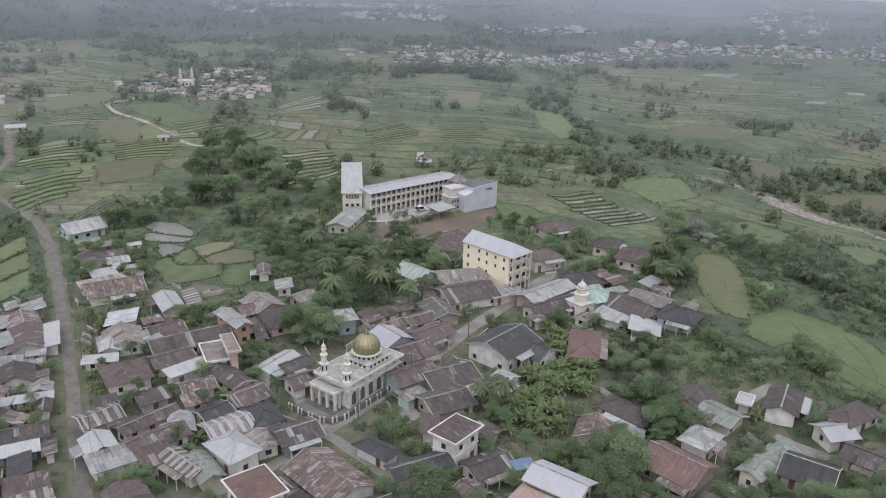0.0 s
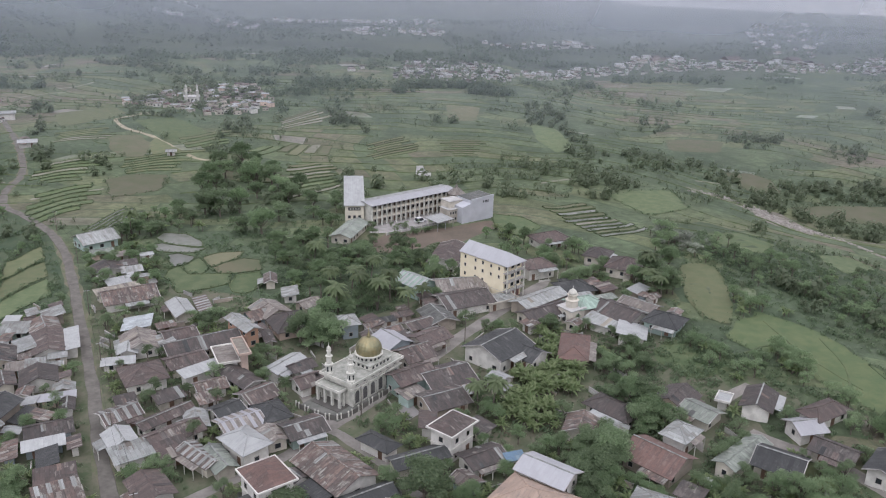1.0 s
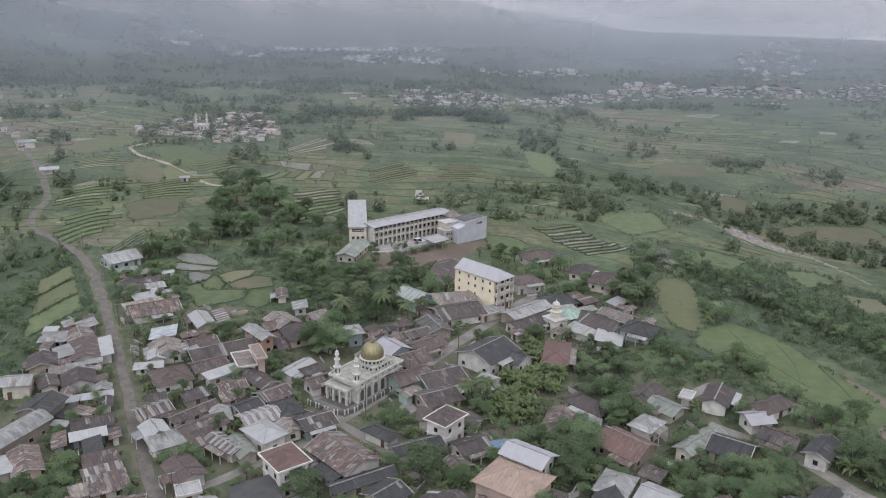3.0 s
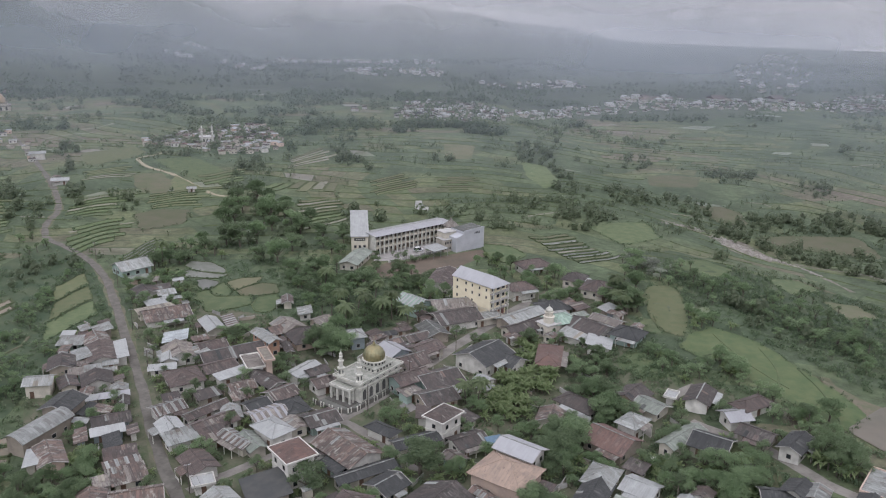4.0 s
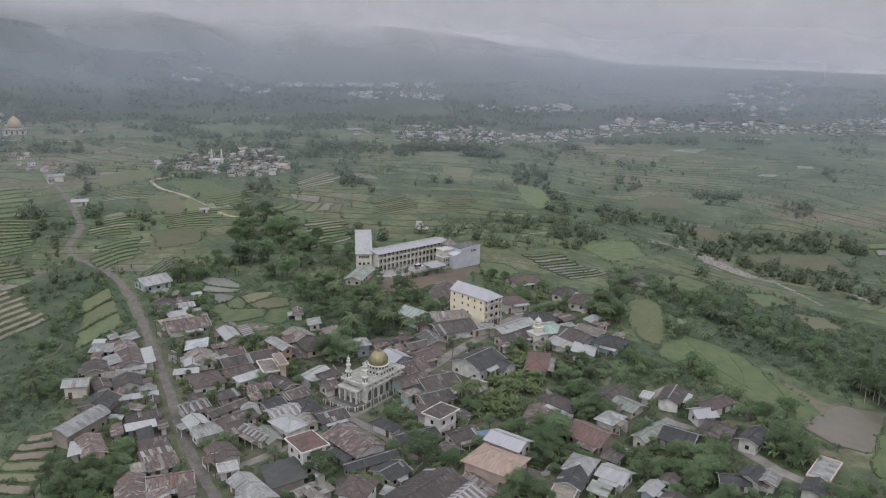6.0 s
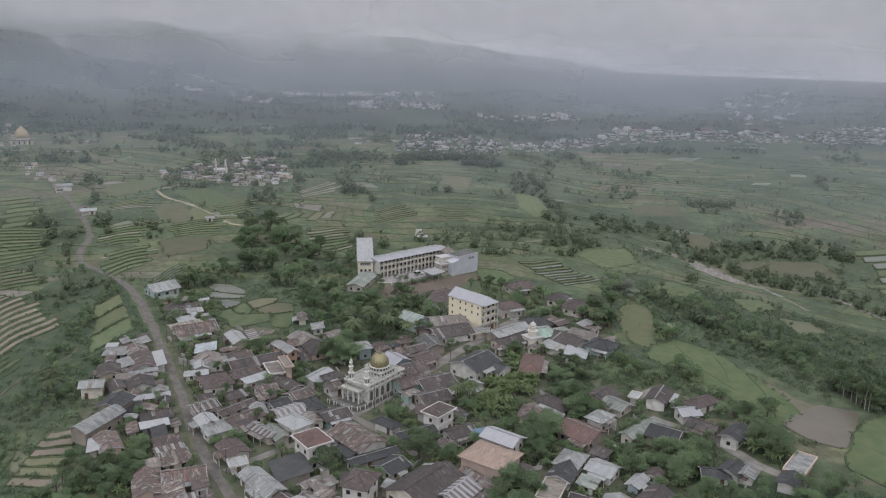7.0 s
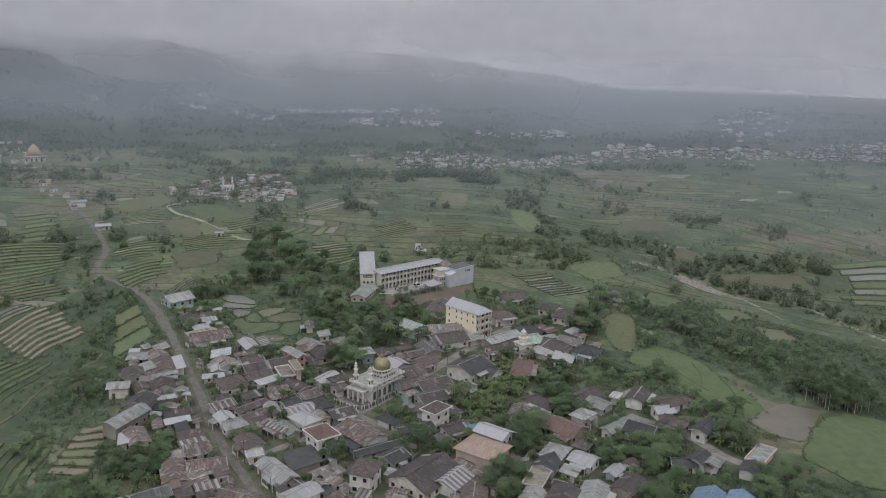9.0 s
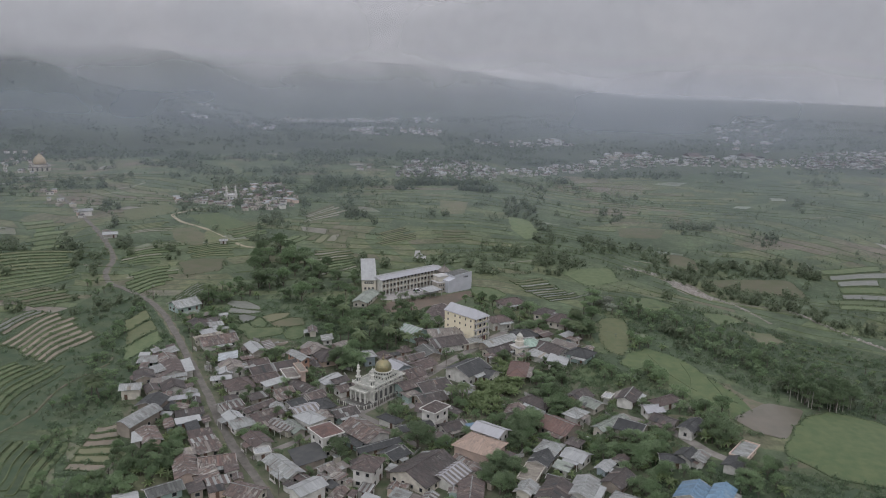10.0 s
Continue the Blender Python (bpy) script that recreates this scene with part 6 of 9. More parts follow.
house(-61.7, -5.9, -71, 7.0, 3.1, 2.8, "shed", "rust", "tan")
house(-49.9, -15.7, 19, 7.1, 5.3, 3.2, "shed", "brown", "cream")
house(-48.2, -20.4, 26, 7.8, 4.7, 3.2, "shed", "stripe", "cream")
house(-46.1, -24.4, 25, 7.5, 6.2, 3.0, "shed", "rust", "cream")
house(-42.2, -33.2, 13, 10.3, 7.0, 3.2, "gable", "rust", "white")
house(-50.7, -36.5, -74, 12.1, 6.8, 3.0, "gable", "rust", "tan")
house(-45.0, -39.4, -68, 10.0, 6.7, 2.8, "shed", "rust", "tan")
house(-54.4, -48.6, 30, 9.7, 6.1, 3.0, "gable", "darkgrey", "tan")
house(-63.5, -52.9, 18, 6.3, 6.2, 3.0, "gable", "white", "white")
house(-31.4, -51.6, -27, 9.7, 7.8, 3.0, "gable", "rust", "cream")
house(-41.2, 63.1, -65, 10.9, 5.9, 3.0, "gable", "white", "cream")
house(-35.7, 65.5, -70, 11.7, 3.9, 2.4, "shed", "stripe", "tan")
house(-50.6, 52.8, -83, 7.9, 7.2, 3.2, "shed", "lightblue2", "cream")
house(-47.6, 41.9, -71, 10.2, 8.6, 3.0, "gable", "beige2", "white")
house(-49.4, 37.8, -80, 6.0, 4.7, 3.2, "gable", "white", "white")
house(-38.7, 46.1, 26, 8.2, 7.5, 3.0, "gable", "brown", "cream")
house(-42.0, 42.1, -59, 6.5, 4.9, 3.0, "shed", "lightgrey", "white")
house(-32.1, 40.5, 26, 17.8, 8.8, 3.0, "gable", "darkbrown", "tan")
house(-22.5, 46.5, -55, 11.3, 4.5, 5.0, "gable", "lightgrey", "orange")
house(-19.2, 57.6, 34, 8.2, 6.8, 3.0, "gable", "rust", "tan")
house(-16.6, 59.9, -56, 9.3, 8.3, 3.4, "gable", "beige2", "tan")
house(-11.3, 52.2, -67, 11.6, 9.6, 3.0, "hip", "darkbrown", "tan")
house(-6.4, 65.3, 41, 6.7, 5.9, 2.6, "gable", "beige2", "tan")
house(-18.7, 84.8, -84, 7.1, 3.9, 2.8, "gable", "brown", "tan")
house(-12.2, 73.8, -83, 7.1, 4.7, 2.6, "shed", "grey", "tan")
house(-24.8, 30.4, -71, 9.6, 5.2, 4.0, "flat", "beige2", "white")
house(-20.9, 29.2, -71, 9.2, 3.0, 6.6, "flat", "beige", "peachw")
house(-42.9, 24.4, -65, 10.2, 9.4, 3.4, "hip", "brown", "white")
house(-34.5, 30.9, 30, 9.2, 7.3, 3.2, "gable", "brown", "cream")
house(-29.9, 25.2, 38, 9.7, 3.9, 3.6, "shed", "white", "white")
house(-26.7, 18.0, 27, 6.9, 5.9, 3.0, "gable", "rust", "white")
house(-20.3, 21.3, -50, 10.9, 5.6, 3.4, "gable", "darkbrown", "white")
house(-15.6, 13.2, 38, 7.6, 7.1, 3.0, "gable", "brown", "white")
house(-43.8, 6.5, 35, 7.7, 6.5, 3.2, "gable", "brownstripe", "white")
house(-41.2, -3.5, -60, 6.7, 5.7, 3.4, "gable", "white", "white")
house(-37.3, -8.7, 30, 8.4, 5.6, 3.4, "shed", "grey", "white")
house(-34.1, 4.8, 43, 12.1, 4.4, 3.2, "gable", "brown", "white")
house(-31.0, -2.0, 38, 11.0, 6.3, 3.2, "gable", "brown", "white")
house(-30.0, -7.8, 32, 6.1, 5.8, 3.0, "shed", "brown", "tan")
house(-27.3, 3.1, -75, 7.0, 4.9, 3.0, "gable", "lightgrey", "cream")
house(-21.6, 6.8, 38, 6.4, 6.0, 3.2, "gable", "black", "white")
house(-11.8, 5.0, -64, 8.3, 6.3, 3.4, "hip", "black", "white")
house(-18.1, 1.3, 31, 8.8, 7.6, 3.2, "gable", "pinkstripe", "white")
house(-16.0, -7.7, -50, 9.0, 6.8, 3.8, "hip", "white", "white")
house(-24.4, -10.5, -46, 9.6, 4.5, 3.2, "gable", "stripe", "cream")
house(-20.7, -11.9, -60, 9.0, 4.8, 3.0, "gable", "greygreen", "cream")
house(-10.9, -3.8, -64, 6.7, 5.1, 3.0, "gable", "beige2", "cream")
house(-4.8, -1.7, 27, 8.4, 7.5, 3.2, "gable", "darkbrown", "mint")
house(-31.6, -20.7, -58, 9.0, 6.7, 3.4, "gable", "brown", "white")
house(-29.5, -27.9, 17, 5.0, 4.4, 3.0, "flat", "white", "white")
house(-10.1, -24.6, -59, 8.9, 7.7, 7.0, "parapet", "redbrown", "white")
house(-15.6, -32.0, -72, 10.7, 8.9, 3.0, "shed", "asphalt", "tan")
house(-22.2, -38.7, -55, 13.6, 6.3, 3.4, "gable", "lightgrey", "white")
house(-14.6, -53.8, 40, 9.3, 6.5, 4.5, "gable", "white", "white")
house(-10.5, 27.1, 52, 10.2, 5.0, 3.4, "gable", "white", "white")
house(-4.7, 18.8, 32, 6.9, 6.2, 3.0, "gable", "brown", "white")
house(-6.8, 26.1, 35, 6.5, 5.3, 3.2, "gable", "darkbrown", "white")
house(4.7, 48.5, -75, 6.9, 5.4, 4.2, "hip", "lightgrey", "lightblue")
house(15.7, 38.3, -56, 8.4, 8.0, 3.4, "gable", "lilac", "tan")
house(20.8, 30.7, 31, 8.5, 8.4, 3.4, "gable", "brown", "cream")
house(23.6, 48.6, 30, 7.9, 6.3, 3.2, "gable", "brown", "tan")
house(25.8, 39.9, 36, 9.4, 7.7, 3.4, "gable", "brown", "cream")
house(29.3, 53.4, -72, 10.2, 7.9, 3.4, "gable", "darkgrey", "tan")
house(18.7, 11.3, 38, 5.8, 4.6, 3.4, "shed", "beige2", "mint")
house(19.2, 17.5, 32, 10.5, 7.3, 4.0, "gable", "brown", "mint")
house(27.2, 18.5, 24, 11.7, 10.4, 3.4, "gable", "darkbrown", "tan")
house(25.6, 8.0, 23, 9.8, 8.9, 3.4, "gable", "darkbrown", "tan")
house(25.6, -9.1, 45, 8.4, 6.5, 6.5, "parapet", "brown", "white")
house(21.4, -1.3, 84, 7.0, 3.8, 3.4, "shed", "brown", "white")
house(10.7, -8.4, -45, 8.3, 4.5, 3.2, "hip", "black", "white")
house(2.0, -17.4, -53, 14.4, 9.9, 3.6, "gable", "rust", "white")
house(5.1, -19.1, 21, 5.1, 4.0, 3.0, "shed", "beige", "white")
house(5.9, -26.9, 27, 14.4, 4.5, 3.0, "gable", "black", "cream")
house(10.7, -32.3, 41, 7.4, 7.3, 3.0, "gable", "black", "cream")
house(18.3, -14.5, 22, 11.5, 5.2, 3.2, "gable", "black", "cream")
house(26.8, -22.5, -52, 5.2, 4.6, 3.0, "gable", "brown", "tan")
house(30.9, -15.1, 26, 8.5, 6.5, 3.2, "gable", "darkbrown", "white")
house(41.6, -25.7, -43, 10.2, 7.2, 6.0, "gable", "lilacgrey", "white")
house(37.1, -32.5, -41, 12.9, 11.1, 4.6, "hip", "peach", "peachw")
house(37.3, -16.0, 14, 4.0, 2.6, 3.4, "shed", "blue", "white")
house(25.0, 76.6, -49, 10.4, 8.6, 4.0, "gable", "mintstripe", "mint")
house(38.0, 100.5, 70, 18.7, 9.9, 4.0, "gable", "brown", "white")
house(65.0, 89.4, 18, 9.6, 7.8, 4.0, "gable", "brown", "white")
house(37.8, 64.9, 20, 14.9, 12.1, 3.4, "gable", "darkbrown", "white")
house(38.1, 75.9, 8, 14.5, 11.4, 3.4, "gable", "beige2", "cream")
house(48.5, 65.1, 26, 9.9, 5.7, 3.0, "flat", "grey", "cream")
house(42.4, 31.5, 42, 13.3, 12.1, 4.0, "gable", "black", "white")
house(60.1, 63.7, 36, 16.5, 7.0, 3.6, "gable", "lightgrey", "tan")
house(60.1, 55.2, 28, 15.3, 7.0, 3.2, "gable", "darkbrown", "cream")
house(72.1, 57.5, 20, 9.2, 8.2, 4.0, "hip", "mint2", "cream")
house(73.1, 72.6, 14, 10.0, 8.8, 3.2, "gable", "black", "tan")
house(80.6, 51.5, -54, 12.7, 10.1, 3.4, "gable", "darkbrown", "white")
house(74.5, 46.6, -47, 10.1, 5.6, 3.2, "shed", "lightgrey", "white")
house(87.4, 54.6, -49, 10.2, 5.9, 3.2, "gable", "beige2", "tan")
house(90.1, 42.4, -42, 9.2, 8.6, 3.2, "gable", "black", "tan")
house(80.1, 39.5, 67, 8.2, 7.2, 3.0, "shed", "white", "white")
house(62.3, 32.0, 72, 13.9, 7.0, 3.2, "hip", "redbrown", "tan")
house(92.6, 83.5, -32, 10.5, 10.2, 3.4, "gable", "brown", "cream")
house(87.7, 97.0, 56, 8.7, 7.6, 3.4, "gable", "darkbrown", "cream")
house(76.5, 118.8, 18, 12.4, 8.7, 3.4, "gable", "brown", "white")
house(63.2, 1.8, -52, 11.0, 6.7, 3.0, "gable", "darkbrown", "cream")
house(54.0, -4.7, 66, 7.1, 6.5, 3.0, "gable", "rust", "cream")
house(78.6, 4.1, 44, 8.6, 7.4, 3.4, "gable", "darkbrown", "peachw")
house(81.5, -2.5, -55, 7.4, 6.7, 3.2, "gable", "greygreen", "cream")
house(73.4, -11.3, 41, 7.2, 5.7, 4.0, "hip", "lightgrey", "white")
house(66.2, -17.9, -51, 10.8, 9.6, 3.2, "gable", "redbrown", "tan")
house(58.8, -33.3, 54, 8.5, 6.7, 3.4, "gable", "lightgrey", "white")
house(55.4, -39.2, 56, 9.0, 6.3, 3.2, "gable", "black", "white")
house(66.3, -38.3, -44, 7.2, 7.0, 3.2, "gable", "white", "white")
house(82.9, -19.6, 36, 13.5, 4.8, 3.6, "gable", "greygreen", "cream")
house(88.5, -24.1, -41, 8.6, 8.5, 3.2, "gable", "black", "tan")
house(94.7, -2.3, 55, 9.7, 6.4, 3.2, "gable", "darkbrown", "white")
house(98.7, -14.4, 7, 6.2, 6.1, 3.0, "gable", "lilac", "white")
house(105.0, -10.4, 24, 10.2, 5.5, 3.2, "gable", "brown", "white")
house(99.8, -23.8, -49, 7.9, 6.3, 2.8, "gable", "darkbrown", "tan")
house(105.6, -31.0, 41, 8.9, 5.5, 3.6, "gable", "black", "white")
house(88.5, 1.5, 54, 4.5, 3.2, 2.6, "flat", "white", "white")
house(91.3, -67.5, 52, 9.1, 8.5, 3.4, "gable", "blue", "white")
house(97.5, -70.6, 52, 10.0, 5.8, 3.4, "gable", "blue", "white")
house(97.4, -47.4, 41, 6.2, 5.9, 3.4, "gable", "black", "white")
house(115.0, -48.2, 45, 10.8, 5.0, 3.0, "flat", "grey", "tan")
house(2.4, -44.7, 65, 8.9, 7.2, 6.0, "hip", "brown", "white")
house(19.1, -43.6, 46, 16.6, 13.9, 3.4, "gable", "darkbrown", "cream")
house(26.2, -46.7, 49, 10.2, 8.4, 3.2, "gable", "pinkstripe", "white")
house(24.7, -41.5, 52, 7.1, 2.6, 3.6, "shed", "mint2", "white")
house(30.8, -56.9, 78, 11.2, 7.0, 3.2, "gable", "brown", "tan")
house(50.1, -47.5, 61, 9.4, 5.5, 3.0, "flat", "beige", "cream")
house(54.5, -58.9, 58, 10.4, 8.2, 3.0, "gable", "darkbrown", "cream")
house(63.2, -57.3, 59, 10.7, 6.9, 3.2, "gable", "lightgrey", "white")
house(74.4, -53.6, 46, 9.3, 6.5, 3.2, "gable", "darkbrown", "tan")
house(72.1, -65.9, 51, 8.3, 7.8, 3.2, "gable", "lightgrey", "white")
house(108.5, -55.2, 46, 6.8, 5.2, 3.0, "gable", "black", "white")
house(92.7, -47.3, -13, 6.8, 5.2, 3.2, "gable", "black", "white")
house(100.3, -49.1, 49, 5.7, 5.0, 3.0, "gable", "grey", "white")
# lean-tos and sheds squeezed between the houses
house(-26.2, 12.1, 27, 4.9, 4.4, 3.0, "shed", "rust", "tan")
house(-50.3, 31.7, 10, 7.5, 3.4, 2.6, "shed", "white", "white")
house(-35.1, 14.0, 32, 6.4, 4.6, 2.4, "shed", "darkbrown", "tan")
house(-44.2, 13.1, 25, 4.5, 3.6, 2.4, "shed", "darkbrown", "tan")
house(-43.1, 51.7, 26, 4.8, 3.1, 3.0, "shed", "rust", "tan")
house(-15.9, 43.8, -75, 7.3, 2.8, 2.5, "gable", "darkbrown", "tan")
house(-18.7, 48.8, 35, 3.8, 2.9, 3.0, "shed", "brown", "white")
house(32.1, -3.7, 45, 5.5, 4.9, 2.3, "shed", "darkbrown", "tan")
house(40.2, 17.6, -50, 4.6, 4.4, 3.1, "gable", "white", "white")
house(40.0, 13.6, -50, 4.2, 3.0, 2.4, "shed", "grey", "cream")
house(49.0, 29.6, -48, 9.0, 7.5, 3.4, "gable", "black", "white")
house(-5.5, -18.6, -53, 4.1, 3.3, 3.0, "gable", "darkbrown", "tan")
house(-1.5, -23.5, -53, 6.8, 3.2, 2.6, "shed", "black", "tan")
house(44.8, -36.9, -41, 3.5, 4.6, 2.6, "shed", "brown", "tan")
house(31.7, 12.1, 23, 3.8, 3.7, 2.3, "shed", "stripe", "cream")
house(16.3, 46.4, 30, 4.8, 4.0, 2.6, "gable", "rust", "white")
house(11.0, 49.7, 30, 4.9, 3.4, 2.5, "gable", "rust", "tan")
house(18.7, 55.3, 18, 3.9, 3.0, 2.2, "shed", "brown", "cream")
house(27.5, 66.4, -72, 7.2, 3.8, 3.1, "shed", "brown", "white")
house(10.7, 43.1, -75, 3.5, 5.0, 2.2, "gable", "darkbrown", "cream")
house(15.4, 52.3, 18, 4.4, 2.8, 2.8, "shed", "black", "white")
house(19.5, 42.8, -60, 3.7, 2.9, 2.7, "shed", "darkbrown", "tan")
house(20.5, 57.6, -72, 7.1, 2.8, 2.9, "shed", "brown", "tan")
house(11.3, 51.7, -60, 7.1, 4.1, 2.2, "shed", "brown", "tan")
house(28.3, 60.9, -72, 3.8, 3.1, 3.0, "shed", "brown", "cream")
house(79.6, 76.3, -76, 4.6, 3.6, 2.3, "shed", "rust", "tan")
house(80.1, 63.4, 20, 6.2, 3.1, 2.5, "shed", "greygreen", "tan")
house(70.7, 65.3, 14, 3.7, 3.7, 2.4, "shed", "brownstripe", "cream")
house(54.0, 47.3, -62, 4.5, 3.5, 3.1, "shed", "rust", "white")
house(82.1, 70.3, -76, 5.8, 4.8, 2.8, "shed", "brown", "tan")
house(92.2, 58.4, 41, 4.8, 3.2, 2.9, "gable", "rust", "white")
house(90.6, 65.0, 41, 7.0, 4.0, 2.3, "shed", "white", "tan")
house(74.8, 66.4, 14, 4.3, 3.2, 2.2, "shed", "lightgrey", "cream")
house(66.6, 47.8, 43, 3.3, 3.7, 2.9, "gable", "rust", "cream")
house(94.4, 46.3, 48, 3.0, 3.3, 3.1, "gable", "rust", "white")
house(90.6, 60.8, -49, 2.6, 2.7, 2.3, "shed", "stripe", "tan")
house(71.4, 78.2, 14, 3.3, 2.7, 2.3, "shed", "black", "white")
house(-50.1, -3.6, -70, 4.8, 2.7, 2.7, "shed", "brown", "white")
house(-63.7, 7.6, 76, 6.5, 3.0, 2.7, "shed", "black", "white")
house(-59.1, 19.4, -76, 3.9, 4.7, 2.3, "gable", "grey", "tan")
house(-83.8, 57.3, 1, 3.9, 4.3, 2.8, "shed", "white", "cream")
house(-56.0, 11.6, -76, 5.3, 3.2, 2.9, "gable", "darkbrown", "white")
house(-67.2, 18.1, -87, 4.2, 3.4, 2.8, "gable", "rust", "white")
house(-53.6, -8.7, -70, 6.8, 4.0, 2.6, "shed", "black", "tan")
house(-81.2, 45.9, -89, 5.0, 3.2, 3.1, "shed", "rust", "tan")
house(-59.9, 7.3, 76, 3.7, 4.6, 2.3, "shed", "rust", "tan")
house(-64.9, 31.5, 16, 3.8, 2.9, 2.3, "gable", "lightgrey", "cream")
house(-75.5, 66.5, -62, 3.3, 3.4, 3.1, "shed", "brown", "tan")
house(-73.4, 30.1, 16, 4.0, 4.0, 2.6, "shed", "beige2", "tan")
house(-80.6, 62.8, -62, 5.0, 3.0, 2.5, "shed", "lightgrey", "tan")
house(-65.5, 35.8, 16, 4.2, 2.7, 2.7, "shed", "lightgrey", "cream")
house(-63.6, 2.1, -14, 3.9, 2.8, 2.5, "gable", "white", "cream")
house(-60.7, 25.3, -71, 3.0, 2.9, 2.9, "shed", "brownstripe", "tan")
house(-79.3, 57.8, 1, 2.9, 2.0, 3.1, "gable", "brown", "cream")
house(-80.6, 41.8, 1, 2.5, 3.1, 3.0, "shed", "grey", "cream")
house(-73.0, 35.3, 16, 3.0, 2.6, 2.9, "shed", "rust", "tan")
house(-68.8, 108.8, 28, 6.2, 3.7, 2.2, "shed", "beige2", "white")
house(-60.6, 109.0, 28, 4.1, 3.0, 2.8, "gable", "white", "white")
house(-75.4, 111.8, 28, 7.0, 4.5, 2.8, "gable", "greygreen", "tan")
house(-63.9, 100.4, 21, 4.8, 4.1, 2.9, "shed", "darkbrown", "white")
house(-63.2, 84.2, 31, 6.7, 5.0, 2.4, "shed", "white", "tan")
house(-56.9, 89.4, 21, 3.1, 2.2, 2.6, "shed", "grey", "tan")
house(-60.9, 89.5, -69, 4.1, 2.0, 3.0, "shed", "white", "tan")
house(-53.2, 83.8, -69, 3.5, 2.2, 2.9, "shed", "grey", "cream")
house(-37.3, -38.2, -77, 4.2, 4.1, 3.0, "shed", "brown", "white")
house(-40.1, -45.4, 22, 6.5, 4.4, 2.9, "shed", "stripe", "tan")
house(-45.8, -48.2, -68, 5.7, 4.4, 3.0, "shed", "darkbrown", "tan")
house(-34.9, -42.8, -77, 3.8, 2.9, 2.8, "gable", "brown", "tan")
house(-51.2, -26.8, 25, 3.6, 4.1, 2.9, "shed", "beige2", "white")
house(-40.0, -49.3, 22, 4.6, 3.1, 2.8, "shed", "darkbrown", "tan")
house(34.8, -44.1, 49, 4.3, 4.4, 2.9, "shed", "rust", "cream")
house(31.7, -38.4, -52, 7.4, 3.1, 2.9, "gable", "rust", "tan")
house(2.2, -59.0, 65, 5.8, 4.4, 2.3, "shed", "white", "white")
house(11.0, -57.3, 65, 5.5, 4.9, 3.0, "shed", "grey", "tan")
house(-1.0, -37.3, -63, 3.3, 3.1, 3.0, "shed", "darkbrown", "white")
house(1.7, -52.5, -25, 3.9, 4.2, 2.2, "shed", "brownstripe", "white")
house(9.3, -51.8, 65, 4.2, 2.7, 2.4, "gable", "rust", "tan")
house(-10.4, -46.5, -50, 3.9, 4.6, 3.0, "gable", "rust", "cream")
house(-10.1, -38.8, 40, 5.8, 3.3, 2.7, "gable", "beige2", "tan")
house(19.1, -58.5, 65, 4.9, 4.1, 2.6, "gable", "stripe", "cream")
house(14.9, -59.2, 65, 4.7, 2.6, 2.6, "shed", "brown", "cream")
house(-6.1, -54.5, 65, 6.6, 3.9, 2.8, "gable", "rust", "cream")
house(-6.1, -45.1, -50, 4.0, 3.7, 3.1, "shed", "rust", "white")
house(-6.6, -40.1, 40, 6.8, 3.5, 2.3, "shed", "beige2", "white")
house(-16.0, -45.5, -50, 5.0, 3.7, 2.9, "gable", "brown", "white")
house(12.6, -51.4, -25, 2.4, 2.4, 2.6, "gable", "rust", "cream")
house(9.4, -41.7, 65, 4.1, 2.5, 3.1, "shed", "grey", "tan")
house(-6.7, -32.2, 27, 2.6, 2.0, 2.7, "gable", "lightgrey", "cream")
house(26.0, -55.3, 78, 3.0, 2.7, 2.4, "gable", "rust", "tan")
house(38.0, -50.7, 49, 4.1, 2.1, 2.7, "shed", "beige2", "tan")
house(-20.0, -48.2, -50, 3.3, 2.6, 2.6, "shed", "darkbrown", "white")
house(-2.1, -55.2, 65, 3.5, 2.0, 3.0, "shed", "brown", "white")
house(-8.2, -49.6, 40, 3.3, 3.5, 2.7, "shed", "black", "cream")
house(-3.5, -48.1, 40, 2.4, 2.7, 3.0, "gable", "rust", "tan")
house(68.1, -29.8, -44, 4.8, 4.3, 2.9, "shed", "darkbrown", "cream")
house(61.0, -7.6, 66, 6.0, 4.2, 2.7, "shed", "grey", "white")
house(60.4, -44.4, 56, 5.0, 4.7, 2.4, "shed", "greygreen", "white")
house(73.3, -44.8, 46, 6.4, 3.9, 2.7, "gable", "white", "tan")
house(79.0, -41.9, 46, 4.1, 4.0, 2.9, "gable", "brown", "white")
house(57.3, -51.5, -34, 6.4, 2.9, 2.8, "gable", "darkbrown", "white")
house(46.8, -55.6, 58, 6.3, 4.9, 2.5, "gable", "lightgrey", "cream")
car(32.7, 147.2, 33, mat("paint_car_white", (0.7, 0.7, 0.7), (0.62, 0.62, 0.62), 0.3, vary=0), "white minibus parked in the school courtyard", 4.8, 1.8, 2.0)
car(74.1, -24.5, 50, MATS["paint_car_white"], "white car parked on the concrete lane")

# ---------------------------------------------------------------- plants


